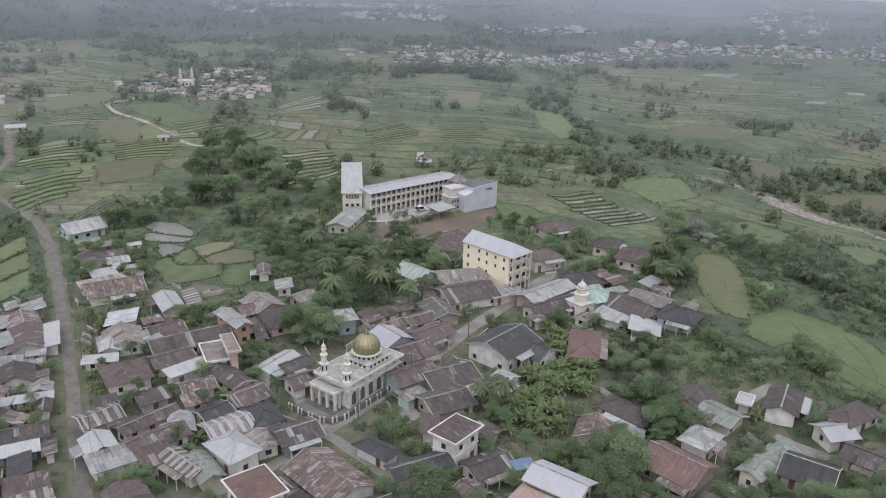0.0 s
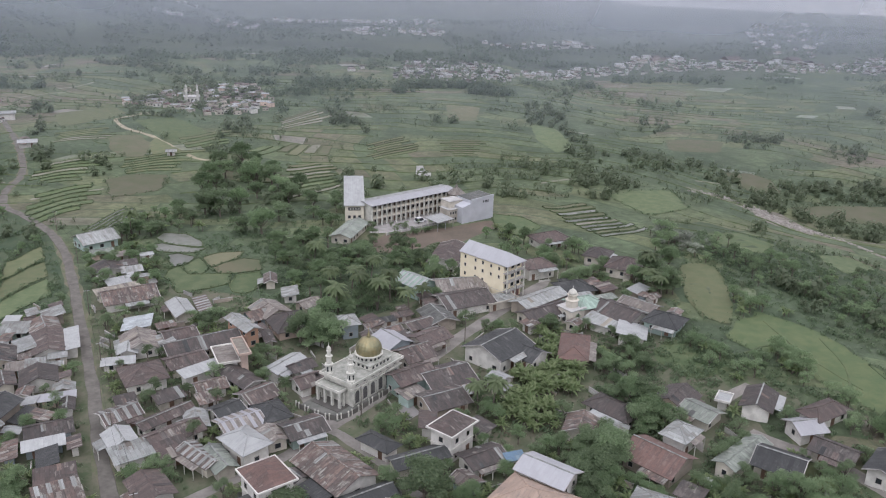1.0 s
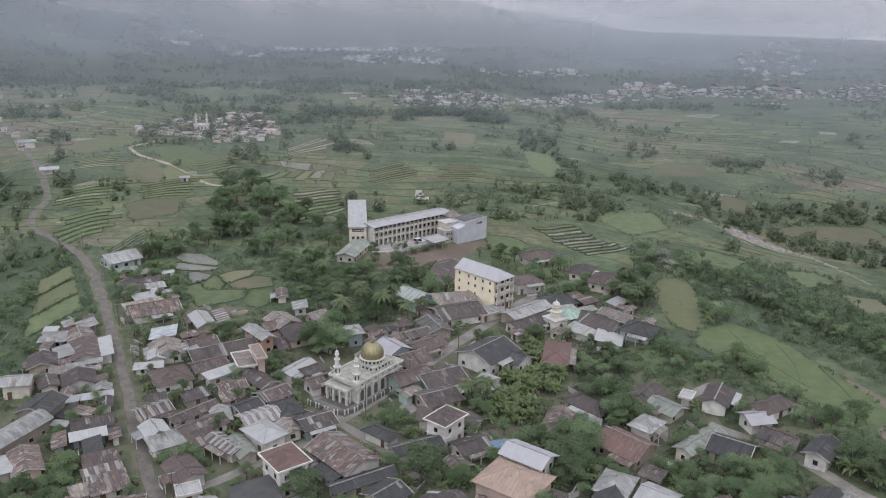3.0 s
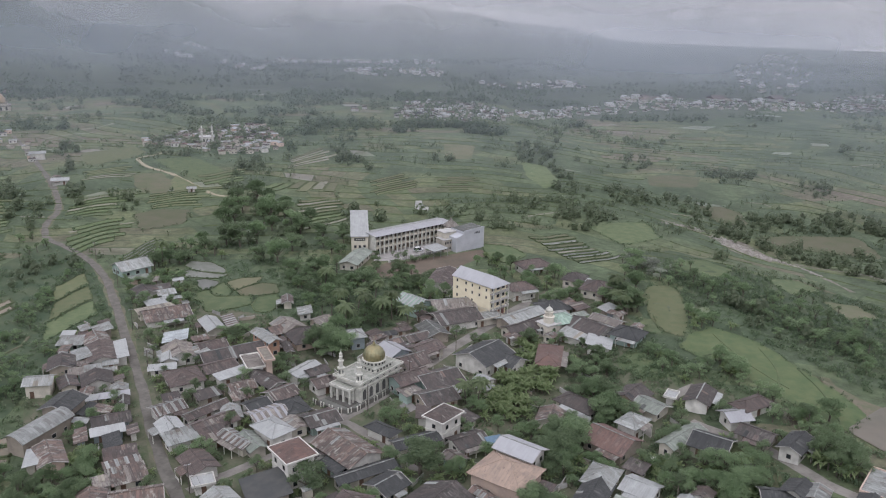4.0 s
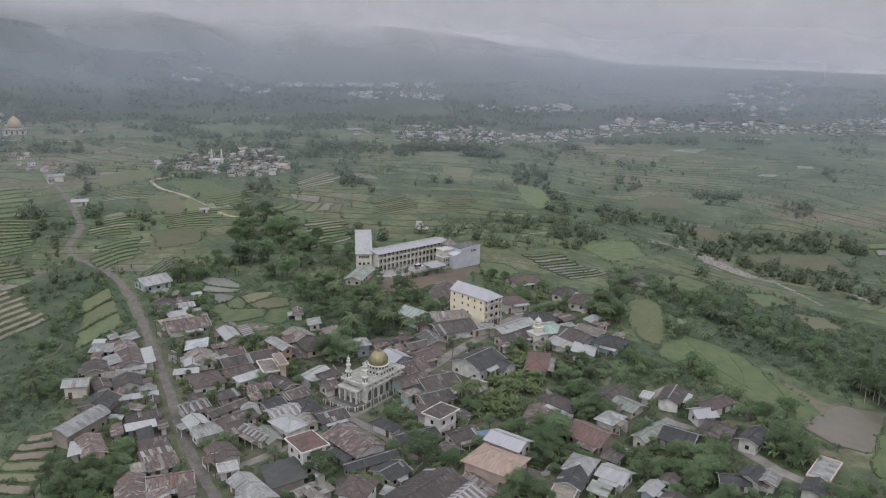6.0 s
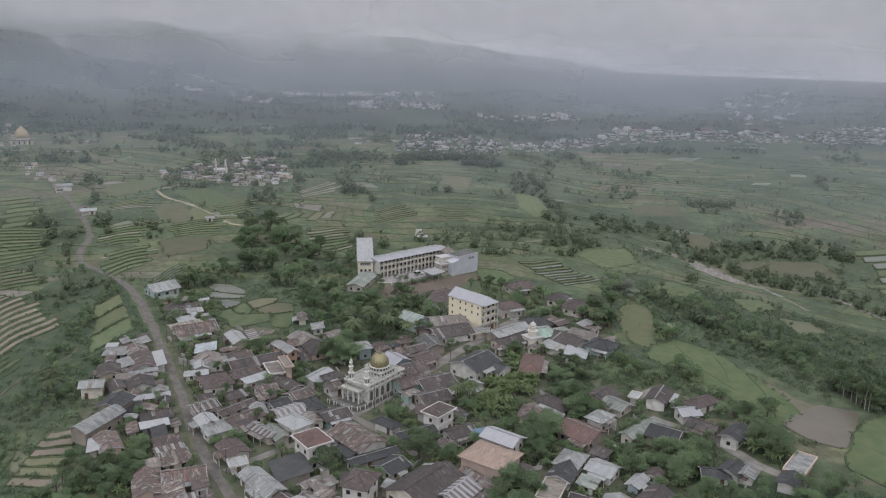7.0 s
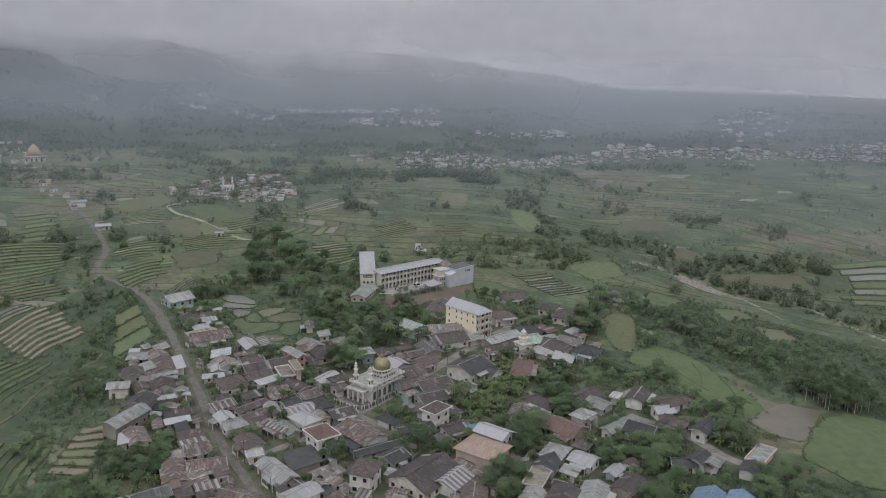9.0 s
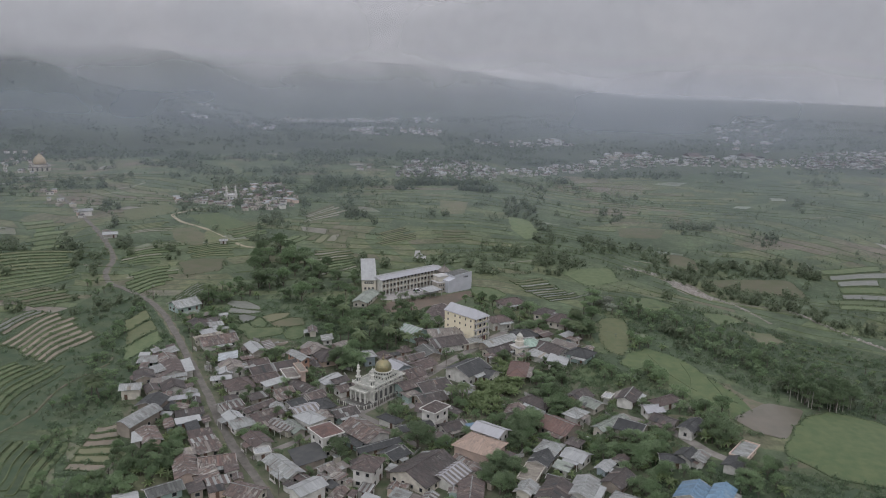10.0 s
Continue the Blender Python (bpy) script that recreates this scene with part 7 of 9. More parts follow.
def leaf_cloud(blobs, n, size, rng, flat=0.5):
    """Small leaf blades, each a bent quad, spread over the shells of several blobs."""
    S = Shape()
    vol = [b[3] ** 2 for b in blobs]
    for _ in range(n):
        bx, by, bz, br, sq = rng.choices(blobs, vol)[0]
        d = Vector((rng.gauss(0, 1), rng.gauss(0, 1), rng.gauss(0, 1))).normalized()
        if d.z < -0.45:
            d.z *= -0.6
        r = br * (rng.uniform(0.55, 1.1) if rng.random() < 0.8 else rng.uniform(1.0, 1.4))
        c = Vector((bx + d.x * r, by + d.y * r, bz + d.z * r * sq))
        nrm = (d + Vector((rng.gauss(0, 0.5), rng.gauss(0, 0.5), rng.gauss(1.0, 0.4)))).normalized()
        t = nrm.orthogonal().normalized()
        t.rotate(Matrix.Rotation(rng.uniform(0, 6.28), 3, nrm))
        u = nrm.cross(t)
        k = rng.uniform(0.6, 1.5)
        a, w = size * k * rng.uniform(0.8, 1.3), size * k * rng.uniform(0.35, 0.75)
        k = nrm * size * 0.2
        S.add([c - t * a - k, c - u * w, c + t * a - k, c + u * w], [(0, 1, 2), (0, 2, 3)])
    return S


def tree_kind(key):
    """Trunk and crown meshes of one sort of tree, about 8 m high at scale 1."""
    rng = random.Random(sum(ord(c) * (i + 3) for i, c in enumerate(key)))
    T = Shape()
    if key.startswith("palm"):
        pts = [(0, 0, -0.3), (0.15, 0, 2.5), (0.45, 0.1, 5.2), (0.9, 0.2, 8.0)]
        for a, b in zip(pts, pts[1:]):
            T.tube(a, b, 0.2 - a[2] * 0.008, 0.2 - b[2] * 0.008, 7)
        C = Shape()
        for i in range(20):
            a = i * 2.4
            el = rng.uniform(0.1, 1.1)
            p = Vector(pts[-1])
            d = Vector((math.cos(a) * math.cos(el), math.sin(a) * math.cos(el), math.sin(el)))
            side = Vector((-math.sin(a), math.cos(a), 0))
            prev = p
            for k in range(6):
                d.z -= 0.27
                d.normalize()
                q = prev + d * 0.62
                w0, w1 = (0.5, 0.62, 0.6, 0.52, 0.4, 0.25)[k], (0.62, 0.6, 0.52, 0.4, 0.25, 0.05)[k]
                dn = Vector((0, 0, -0.28))
                for s in (-1, 1):
                    C.add([prev, q, q + side * s * w1 + dn * w1, prev + side * s * w0 + dn * w0], [(0, 1, 2, 3)])
                prev = q
        return T, C, M_PALM
    if key.startswith("banana"):
        C = Shape()
        for j in range(3):
            ox, oy = rng.uniform(-0.9, 0.9), rng.uniform(-0.9, 0.9)
            hh = rng.uniform(1.5, 2.4)
            T.tube((ox, oy, -0.2), (ox, oy, hh), 0.16, 0.1, 6)
            for i in range(8):
                a = i * 2.4 + j
                el = rng.uniform(0.45, 1.25)
                d = Vector((math.cos(a) * math.cos(el), math.sin(a) * math.cos(el), math.sin(el)))
                side = Vector((-math.sin(a), math.cos(a), 0))
                prev = Vector((ox, oy, hh - 0.1))
                for k in range(4):
                    q = prev + d * 0.72
                    w0, w1 = (0.08, 0.30, 0.36, 0.26)[k], (0.30, 0.36, 0.26, 0.03)[k]
                    dn = Vector((0, 0, 0.25))
                    for s in (-1, 1):
                        C.add([prev, q, q + side * s * w1 + dn * w1, prev + side * s * w0 + dn * w0], [(0, 1, 2, 3)])
                    prev = q
                    d.z -= 0.36
                    d.normalize()
        return T, C, M_BANANA
    tall = key.startswith("tall")
    h = 8.5 if tall else 7.5
    fork = h * (0.55 if tall else 0.3)
    T.tube((0, 0, -0.4), (0.1, 0.05, fork), 0.26, 0.18, 8)
    blobs = []
    n = 5 if tall else 7
    for i in range(n):
        a = i * 2.4 + rng.uniform(-0.4, 0.4)
        reach = rng.uniform(0.6, 1.3) if tall else rng.uniform(1.1, 2.4)
        top = Vector((math.cos(a) * reach, math.sin(a) * reach, rng.uniform(fork + 0.8, h - 1.2)))
        T.tube((0.1, 0.05, fork - 0.2), top, 0.12, 0.04, 5)
        blobs.append((top.x, top.y, top.z, rng.uniform(0.9, 1.5), rng.uniform(0.6, 0.9)))
    blobs.append((rng.uniform(-0.4, 0.4), rng.uniform(-0.4, 0.4), h - 1.3, 1.4, 0.8))
    if key == "tall_b":
        blobs = [(x * 0.55, y * 0.55, z * 0.4 + h * 0.56, r * 0.62, q) for x, y, z, r, q in blobs]
        T = Shape().tube((0, 0, -0.4), (0.06, 0.05, h * 0.9), 0.13, 0.05, 6)
    C = leaf_cloud(blobs, 420 if key == "tall_b" else 900 if tall else 2300, 0.195, rng)
    m = {"a": M_LEAF, "b": M_LEAF_DARK, "c": M_SILVER, "d": M_LEAF}[key[-1]]
    return T, C, m


KINDS = {}
SAY = {"broad_a": "rounded broadleaf tree with a dense green crown", "broad_b": "dark green broadleaf tree with a thick crown", "broad_c": "pale silvery-green broadleaf tree",
       "broad_d": "spreading green tree between houses", "tall_a": "slender tall tree with a thin crown", "tall_b": "slender dark tree with a bare trunk",
       "palm": "coconut palm with drooping fronds", "banana": "clump of banana plants with broad light green leaves"}
BLOCK = []


def tree(key, x, y, s, turn=0.0):
    z = lift(x, y)
    m = Matrix.Translation((x, y, z)) @ Matrix.Rotation(turn, 4, "Z") @ Matrix.Diagonal((s, s, s * (0.9 + 0.2 * math.sin(x * 3 + y)), 1))
    if key not in KINDS:
        T, C, leaf = tree_kind(key)
        name = {"p": "palm_tree", "b": "tree", "t": "tree"}[key[0]]
        if key == "banana":
            name = "banana_plant"
        e = thing(name, Matrix.Identity(4), SAY[key], {"palm": "palm", "banana": "banana plant"}.get(key, "tree"), {"palm": "coconut palms", "banana": "banana plants"}.get(key, "village trees"))
        if key == "banana":
            for k in range(len(T.v) // 12):
                link("trunk", T.v[12 * k:12 * k + 12], [tuple(i - 12 * k for i in f) for f in T.f[7 * k:7 * k + 7]], M_BARK, e)
        else:
            T.make("trunk", M_BARK, e)
        C.make("crown", leaf, e, smooth=False)
        KINDS[key] = e
        e.matrix_basis = m
        return e
    base = KINDS[key]
    c = copy_thing(base, Matrix.Identity(4))
    c.matrix_basis = m
    return c


def clear_of_houses(x, y, pad):
    for x0, x1, y0, y1, ring in BARE:
        if x0 < x < x1 and y0 < y < y1 and inside(x, y, ring):
            return False
    for line, half in ROADS:
        for p in line:
            if (p.x - x) ** 2 + (p.y - y) ** 2 < (half + pad + 0.6) ** 2:
                return False
    for hx, hy, ca, sa, lx, ly in BLOCK:
        u, v = (x - hx) * ca + (y - hy) * sa, -(x - hx) * sa + (y - hy) * ca
        if abs(u) < lx + pad and abs(v) < ly + pad:
            return False
    return True


THICKET = []
GARDEN = [(45.8, 42.6), (62.5, 44.9), (61.5, 28.1), (55.3, 12.7), (48.1, -5.5), (38.6, -4.9), (40.8, 16.1)]


def grove(poly, n, keys, seed, lo=0.7, hi=1.25, pad=0.6, mass=False):
    """Seeded trees inside an outline, clear of the houses; mass: set aside for the joined thicket."""
    rng = random.Random(seed)
    k = 0
    for x, y in spots(poly, n * 3, seed):
        if clear_of_houses(x, y, pad):
            kind = rng.choice(keys)
            if kind != "banana" and inside(x, y, GARDEN):
                kind = "banana"
            if mass:
                THICKET.append((kind, x, y, rng.uniform(lo, hi), rng.uniform(0, 6.28)))
            else:
                tree(kind, x, y, rng.uniform(lo, hi), rng.uniform(0, 6.28))
            k += 1
            if k >= n:
                break


for ob in list(scene.objects):
    if ob.parent is None and ob.name.split(".")[0] in ("house", "shed", "mosque", "apartment_block", "school", "school_wing", "hall", "canopy"):
        xs = [c for ch in ob.children if ch.type == "MESH" for c in [ch.matrix_basis @ v.co for v in ch.data.vertices]]
        x0, x1, y0, y1 = min(p.x for p in xs), max(p.x for p in xs), min(p.y for p in xs), max(p.y for p in xs)
        mid = ob.matrix_basis @ Vector(((x0 + x1) / 2, (y0 + y1) / 2, 0))
        a = ob.matrix_basis.to_euler().z
        BLOCK.append((mid.x, mid.y, math.cos(a), math.sin(a), (x1 - x0) / 2, (y1 - y0) / 2))

BROAD = ["broad_a", "broad_b", "broad_d", "broad_a", "broad_b"]
MIXEDK = BROAD + ["tall_a", "banana", "broad_a"]
# the big trees west of the school and the grove before it
grove([(-58.3, 201.0), (-57.3, 248.1), (-42.3, 247.8), (-14.7, 199.7), (-11.6, 147.9), (-24.6, 128.9), (-41.4, 137.2), (-51.7, 162.2)], 26, ["broad_a", "broad_b", "broad_d"], 11, 1.1, 1.75)
grove([(-77.0, 138.7), (-68.8, 162.9), (-51.7, 162.2), (-41.4, 137.2), (-47.3, 129.9), (-63.7, 134.4), (-69.1, 116.8)], 26, MIXEDK, 12, 0.6, 1.05)
grove([(-12.7, 179.2), (3.1, 169.2), (-1.8, 135.4), (-11.6, 147.9)], 8, BROAD, 13, 0.8, 1.1)
grove([(-24.4, 125.2), (-6.4, 129.5), (1.7, 113.4), (9.4, 113.0), (18.3, 112.6), (26.0, 95.8), (18.0, 67.7), (8.1, 55.9), (-3.0, 56.5), (-9.0, 71.9), (-13.6, 88.8), (-20.5, 101.3)], 76, MIXEDK, 14, 0.6, 1.05)
grove([(-8.5, 56.9), (0.7, 56.3), (0.7, 38.5), (-6.2, 38.9), (-10.5, 39.2)], 12, BROAD, 15, 0.9, 1.3)
grove([(27.1, 83.7), (39.2, 98.3), (40.2, 88.9), (33.0, 80.5)], 6, ["banana", "broad_d"], 16, 0.8, 1.2)
grove([(18.2, 109.2), (34.6, 118.8), (35.2, 101.7), (27.9, 92.6)], 14, ["broad_a", "banana", "broad_d"], 17, 0.6, 0.95)
for px, py, ps in ((13.2, 64.0, 1.25), (9.0, 69.0, 1.1), (17.0, 70.0, 1.15), (3.5, 62.0, 1.0), (22.0, 60.0, 1.05), (-70.5, 131.0, 1.2), (-94.0, 22.0, 1.3), (-91.0, 20.5, 1.2), (-1.0, 74.0, 1.1), (6.0, 80.0, 1.15), (12.0, 86.0, 1.05), (-6.0, 96.0, 1.2), (19.0, 92.0, 1.0), (2.0, 58.0, 1.15), (26.0, 66.0, 0.95), (93.5, 70.0, 1.1), (97.0, 74.0, 1.15), (99.0, 66.0, 1.05), (96.0, 61.0, 1.0), (36.5, 5.0, 1.0), (33.5, 6.5, 0.9)):
    tree("palm", px, py, ps, px)
# east side gardens
grove([(47.0, 31.4), (61.9, 34.6), (66.9, 26.0), (56.6, 11.7), (47.6, 15.9), (44.0, 23.6)], 46, ["banana"], 18, 0.7, 1.0, 0.6, True)
grove([(42.7, 16.3), (52.5, 15.6), (50.5, -1.2), (44.2, -2.3), (39.4, 1.2)], 30, ["banana"], 19, 0.7, 1.0, 0.6, True)
grove([(71.1, 49.7), (83.9, 41.8), (80.3, 24.0), (69.6, 10.8), (64.9, 18.4), (64.8, 28.2)], 24, ["broad_a", "broad_d", "banana", "broad_b"], 20, 0.5, 0.85)
grove([(55.6, 57.9), (63.3, 57.5), (59.2, 34.7), (52.2, 35.2)], 9, ["broad_a", "banana", "broad_b"], 21, 0.8, 1.1)
grove([(58.9, 1.4), (69.6, 10.8), (72.1, 0.5), (68.0, -5.6), (60.4, -5.0)], 16, MIXEDK, 22, 0.8, 1.1)
grove([(95.3, 86.7), (116.1, 109.4), (99.7, 61.2), (93.1, 59.2), (90.8, 71.4)], 14, ["tall_a", "broad_a", "broad_b"], 23, 0.9, 1.3)
grove([(94.8, 41.1), (99.9, 29.9), (101.7, 18.8), (111.7, 1.4), (107.9, -3.2), (100.7, 2.4), (94.2, 10.5), (90.6, 23.7)], 16, MIXEDK + ["banana"] * 3, 24, 0.4, 0.7, mass=True)
grove([(110.9, -0.2), (116.8, -13.7), (120.7, -25.8), (120.2, -33.8), (113.4, -30.7), (110.7, -25.0), (107.3, -17.3)], 26, MIXEDK, 25, 0.45, 0.8, mass=True)
tree("broad_b", *[(122.2, -17.2)][0], 1.1)
grove([(52.6, -29.2), (64.7, -11.3), (58.1, -7.9), (50.2, -16.0), (47.3, -28.8)], 14, MIXEDK, 26, 0.6, 0.95)
grove([(80.2, -29.7), (95.6, -35.2), (92.0, -45.4), (79.9, -43.7), (72.1, -40.1)], 30, MIXEDK, 27, 0.5, 0.95, mass=True)
grove([(110.0, -31.6), (118.0, -37.4), (113.7, -44.3), (105.0, -40.6)], 16, ["banana", "broad_d"], 28, 0.8, 1.1, mass=True)
grove([(78.9, -43.6), (96.2, -39.7), (90.4, -54.6), (75.2, -59.7)], 14, MIXEDK, 29, 0.5, 0.9, mass=True)
grove([(107.7, -57.4), (125.9, -55.8), (120.7, -71.2), (102.7, -71.5)], 16, MIXEDK, 30, 0.5, 0.9, mass=True)
# bottom of the village
tree("broad_a", *[(18.3, -25.6)][0], 1.5)
tree("broad_d", *[(18.7, -24.8)][0], 1.4, 1.9)
tree("broad_a", *[(-7.1, -30.5)][0], 1.35)
grove([(29.1, -28.2), (39.7, -29.0), (48.2, -40.5), (41.6, -56.9), (34.7, -49.4), (31.1, -39.2)], 18, ["banana", "broad_d", "broad_a"], 31, 0.8, 1.15)
grove([(39.7, -39.8), (53.8, -22.3), (61.2, -14.6), (57.4, -5.6), (49.1, -17.9)], 12, MIXEDK, 32, 0.8, 1.1)
grove([(-71.0, -14.3), (-55.7, -10.1), (-47.5, -35.6), (-59.2, -42.7), (-66.5, -34.1)], 34, ["banana", "broad_d", "banana", "broad_b"], 33, 0.45, 0.8)
grove([(-75.6, -20.2), (-68.8, -13.0), (-57.4, -17.8), (-51.2, -32.7), (-54.8, -39.1), (-63.3, -36.8), (-70.9, -37.8)], 26, MIXEDK, 34, 0.45, 0.75)
grove([(-93.3, -36.1), (-71.8, -34.5), (-59.0, -48.7), (-87.9, -51.6)], 34, BROAD + ["banana"] * 3, 35, 0.45, 0.8, mass=True)
# slope west of the village
grove([(-106.4, 67.7), (-94.9, 57.5), (-85.5, 28.7), (-86.4, 14.0), (-92.1, 7.5), (-98.0, 14.8), (-100.1, 34.9)], 9, ["broad_d", "broad_a", "banana"], 36, 0.28, 0.55, mass=True)
grove([(-101.5, 132.0), (-107.0, 115.4), (-105.5, 84.4), (-104.0, 67.4), (-112.0, 57.0), (-110.0, 51.0), (-98.2, 57.7), (-100.0, 84.2), (-97.6, 123.5)], 26, ["broad_a", "broad_d", "broad_b"], 37, 0.28, 0.55, mass=True)
grove([(-101.2, -18.2), (-96.5, -7.0), (-90.6, -9.4), (-90.8, -29.6)], 12, BROAD, 38, 0.3, 0.55, mass=True)
grove([(-141.2, 174.5), (-125.2, 168.4), (-114.1, 152.4), (-128.0, 138.7)], 12, BROAD + ["tall_a"], 39, 0.3, 0.55, mass=True)
# single trees and gardens between the houses
grove([(-61.1, 60.0), (-16.4, 67.2), (-7.1, 16.1), (-16.4, -21.4), (-39.6, -22.1), (-49.2, 19.0)], 95, ["broad_d", "broad_a", "banana", "banana", "tall_a"], 40, 0.4, 0.75, 0.3, mass=True)
grove([(2.3, -3.9), (51.3, 35.3), (52.2, -7.5), (38.4, -32.8), (4.7, -32.5)], 85, ["broad_d", "banana", "banana", "broad_b"], 41, 0.4, 0.75, 0.3, mass=True)
grove([(52.1, -1.3), (94.4, 6.8), (107.4, -31.2), (70.3, -37.7), (46.2, -33.5)], 90, ["broad_d", "banana", "banana", "broad_b"], 42, 0.4, 0.8, 0.3, mass=True)
grove([(22.5, 75.5), (76.0, 96.0), (95.8, 74.3), (81.7, 40.4), (52.9, 43.9), (27.6, 45.4)], 60, ["broad_d", "banana", "broad_b"], 43, 0.35, 0.7, 0.3, mass=True)
grove([(-88.5, 52.6), (-71.3, 80.7), (-49.6, -5.8), (-61.8, -10.3), (-79.9, 21.1)], 55, ["broad_d", "banana", "broad_b"], 44, 0.4, 0.75, 0.3, mass=True)
grove([(-82.0, 117.4), (-59.6, 123.3), (-47.5, 64.0), (-64.0, 65.0)], 48, ["broad_d", "broad_b", "banana"], 45, 0.4, 0.8, 0.3, mass=True)
grove([(70.0, 110.2), (82.0, 115.0), (89.2, 90.0), (85.7, 73.2), (72.1, 77.2), (66.7, 91.7)], 30, ["broad_a", "broad_d", "banana", "broad_b"], 52, 0.5, 0.85, mass=True)
grove([(53.6, 110.9), (66.9, 119.1), (67.1, 110.3), (55.4, 99.9)], 10, ["broad_d", "broad_b"], 53, 0.35, 0.6, mass=True)
grove([(108.2, 20.2), (115.6, 23.4), (119.1, 12.3), (113.2, 4.8), (105.4, 7.2)], 14, ["broad_b", "broad_a", "banana"], 54, 0.5, 0.85, mass=True)
grove([(152.3, 79.2), (188.2, 72.8), (209.2, 38.4), (207.7, 6.5), (175.4, -36.1), (162.6, -9.6), (152.7, 16.8), (140.2, 46.5)], 80, ["broad_a", "broad_d", "broad_b", "tall_a", "banana"], 56, 0.3, 0.6, mass=True)
grove([(113.8, 121.9), (121.7, 123.5), (126.6, 97.9), (118.1, 89.2), (109.8, 98.7)], 18, ["broad_c"], 57, 0.4, 0.75)
grove([(-111.4, 15.8), (-98.6, 29.6), (-92.7, 57.3), (-83.9, 56.8), (-81.6, 13.6), (-89.5, -1.3), (-98.9, 5.8)], 26, ["broad_d", "broad_a", "broad_b", "banana"], 58, 0.3, 0.6, mass=True)
grove([(-110.2, 84.8), (-104.9, 115.4), (-99.6, 125.4), (-102.5, 114.8), (-102.7, 77.1), (-101.3, 57.8)], 14, ["broad_a", "broad_d", "broad_b"], 59, 0.3, 0.55, mass=True)
grove([(-60.0, -12.0), (-20.0, -18.0), (20.0, -20.0), (48.0, -24.0), (50.0, -66.0), (-40.0, -66.0)], 60, ["broad_d", "banana", "broad_b", "banana"], 60, 0.35, 0.75, 0.3, mass=True)
grove([(50.0, -20.0), (92.0, -30.0), (112.0, -44.0), (100.0, -76.0), (50.0, -70.0)], 70, ["broad_d", "banana", "broad_b", "banana"], 61, 0.4, 0.8, 0.4, mass=True)
# round the school
grove([(7.5, 128.9), (14.5, 141.0), (13.3, 109.4), (4.9, 106.5)], 7, ["broad_a", "broad_d"], 46, 0.45, 0.75)
grove([(60.2, 149.1), (68.5, 126.1), (71.5, 117.1), (56.5, 110.7), (54.1, 125.3)], 10, ["broad_b", "banana"], 47, 0.6, 0.9)
grove([(19.8, 140.8), (40.0, 148.2), (40.7, 143.2), (20.6, 134.4)], 14, ["broad_d"], 48, 0.22, 0.35, mass=True)
grove([(20.5, 128.6), (31.0, 134.6), (44.0, 142.0), (44.6, 140.4), (31.5, 132.6), (21.0, 126.8)], 30, ["broad_d"], 62, 0.2, 0.36, 0.1, mass=True)
grove([(151.0, -10.0), (155.0, 5.0), (181.0, 11.0), (176.0, -10.0), (163.0, -20.0)], 70, ["tall_b", "tall_b", "broad_d"], 63, 0.7, 1.25, mass=True)
grove([(121.0, 103.0), (150.0, 72.0), (168.0, 40.0), (160.0, 30.0), (140.0, 60.0), (118.0, 92.0)], 18, ["broad_b", "broad_d", "tall_a"], 64, 0.45, 0.9, mass=True)
# hedge between the rice fields and the stream
grove([(112.9, 121.1), (130.0, 108.6), (140.5, 89.1), (148.5, 68.6), (134.2, 56.4), (119.8, 71.2), (109.6, 90.4)], 24, ["broad_a", "broad_d", "broad_a", "tall_a", "broad_d"], 49, 0.3, 0.75, mass=True)
grove([(148.5, 68.6), (159.5, 49.4), (173.3, 21.0), (159.4, -8.3), (144.3, 11.0), (139.0, 27.2), (130.6, 48.8)], 38, ["broad_a", "broad_d", "tall_a", "broad_b"], 50, 0.3, 0.75, mass=True)
grove([(114.4, 57.5), (125.4, 41.7), (123.0, 32.5), (112.2, 42.4)], 10, ["broad_b", "banana"], 51, 0.5, 0.8, mass=True)


def thicket(rows):
    """Hedges and garden trees past the nearest few hundred, joined sort by sort."""
    for key in sorted({r[0] for r in rows}):
        T, C, leaf = tree_kind(key)
        for name, S, material in (("garden_crowns", C, leaf), ("garden_trunks", T, M_PALE_BARK if key == "tall_b" else M_BARK)):
            base = np.array([tuple(p) for p in S.v])
            faces = S.f if name == "garden_trunks" else (S.f if key == "banana" else S.f[::2] if key[0] == "b" else S.f)
            vs, fs = [], []
            for k, x, y, s, turn in rows:
                if k != key:
                    continue
                c, d = math.cos(turn), math.sin(turn)
                q = base * s
                o = np.stack((q[:, 0] * c - q[:, 1] * d + x, q[:, 0] * d + q[:, 1] * c + y, q[:, 2] + lift(x, y)), 1)
                n = len(vs) * len(base)
                vs.append(o)
                fs += [tuple(i + n for i in f) for f in faces]
            tagged(link(name, np.concatenate(vs).tolist(), fs, material), "garden trees and hedges along fields and houses", "trees", kind="stuff")


thicket(THICKET)


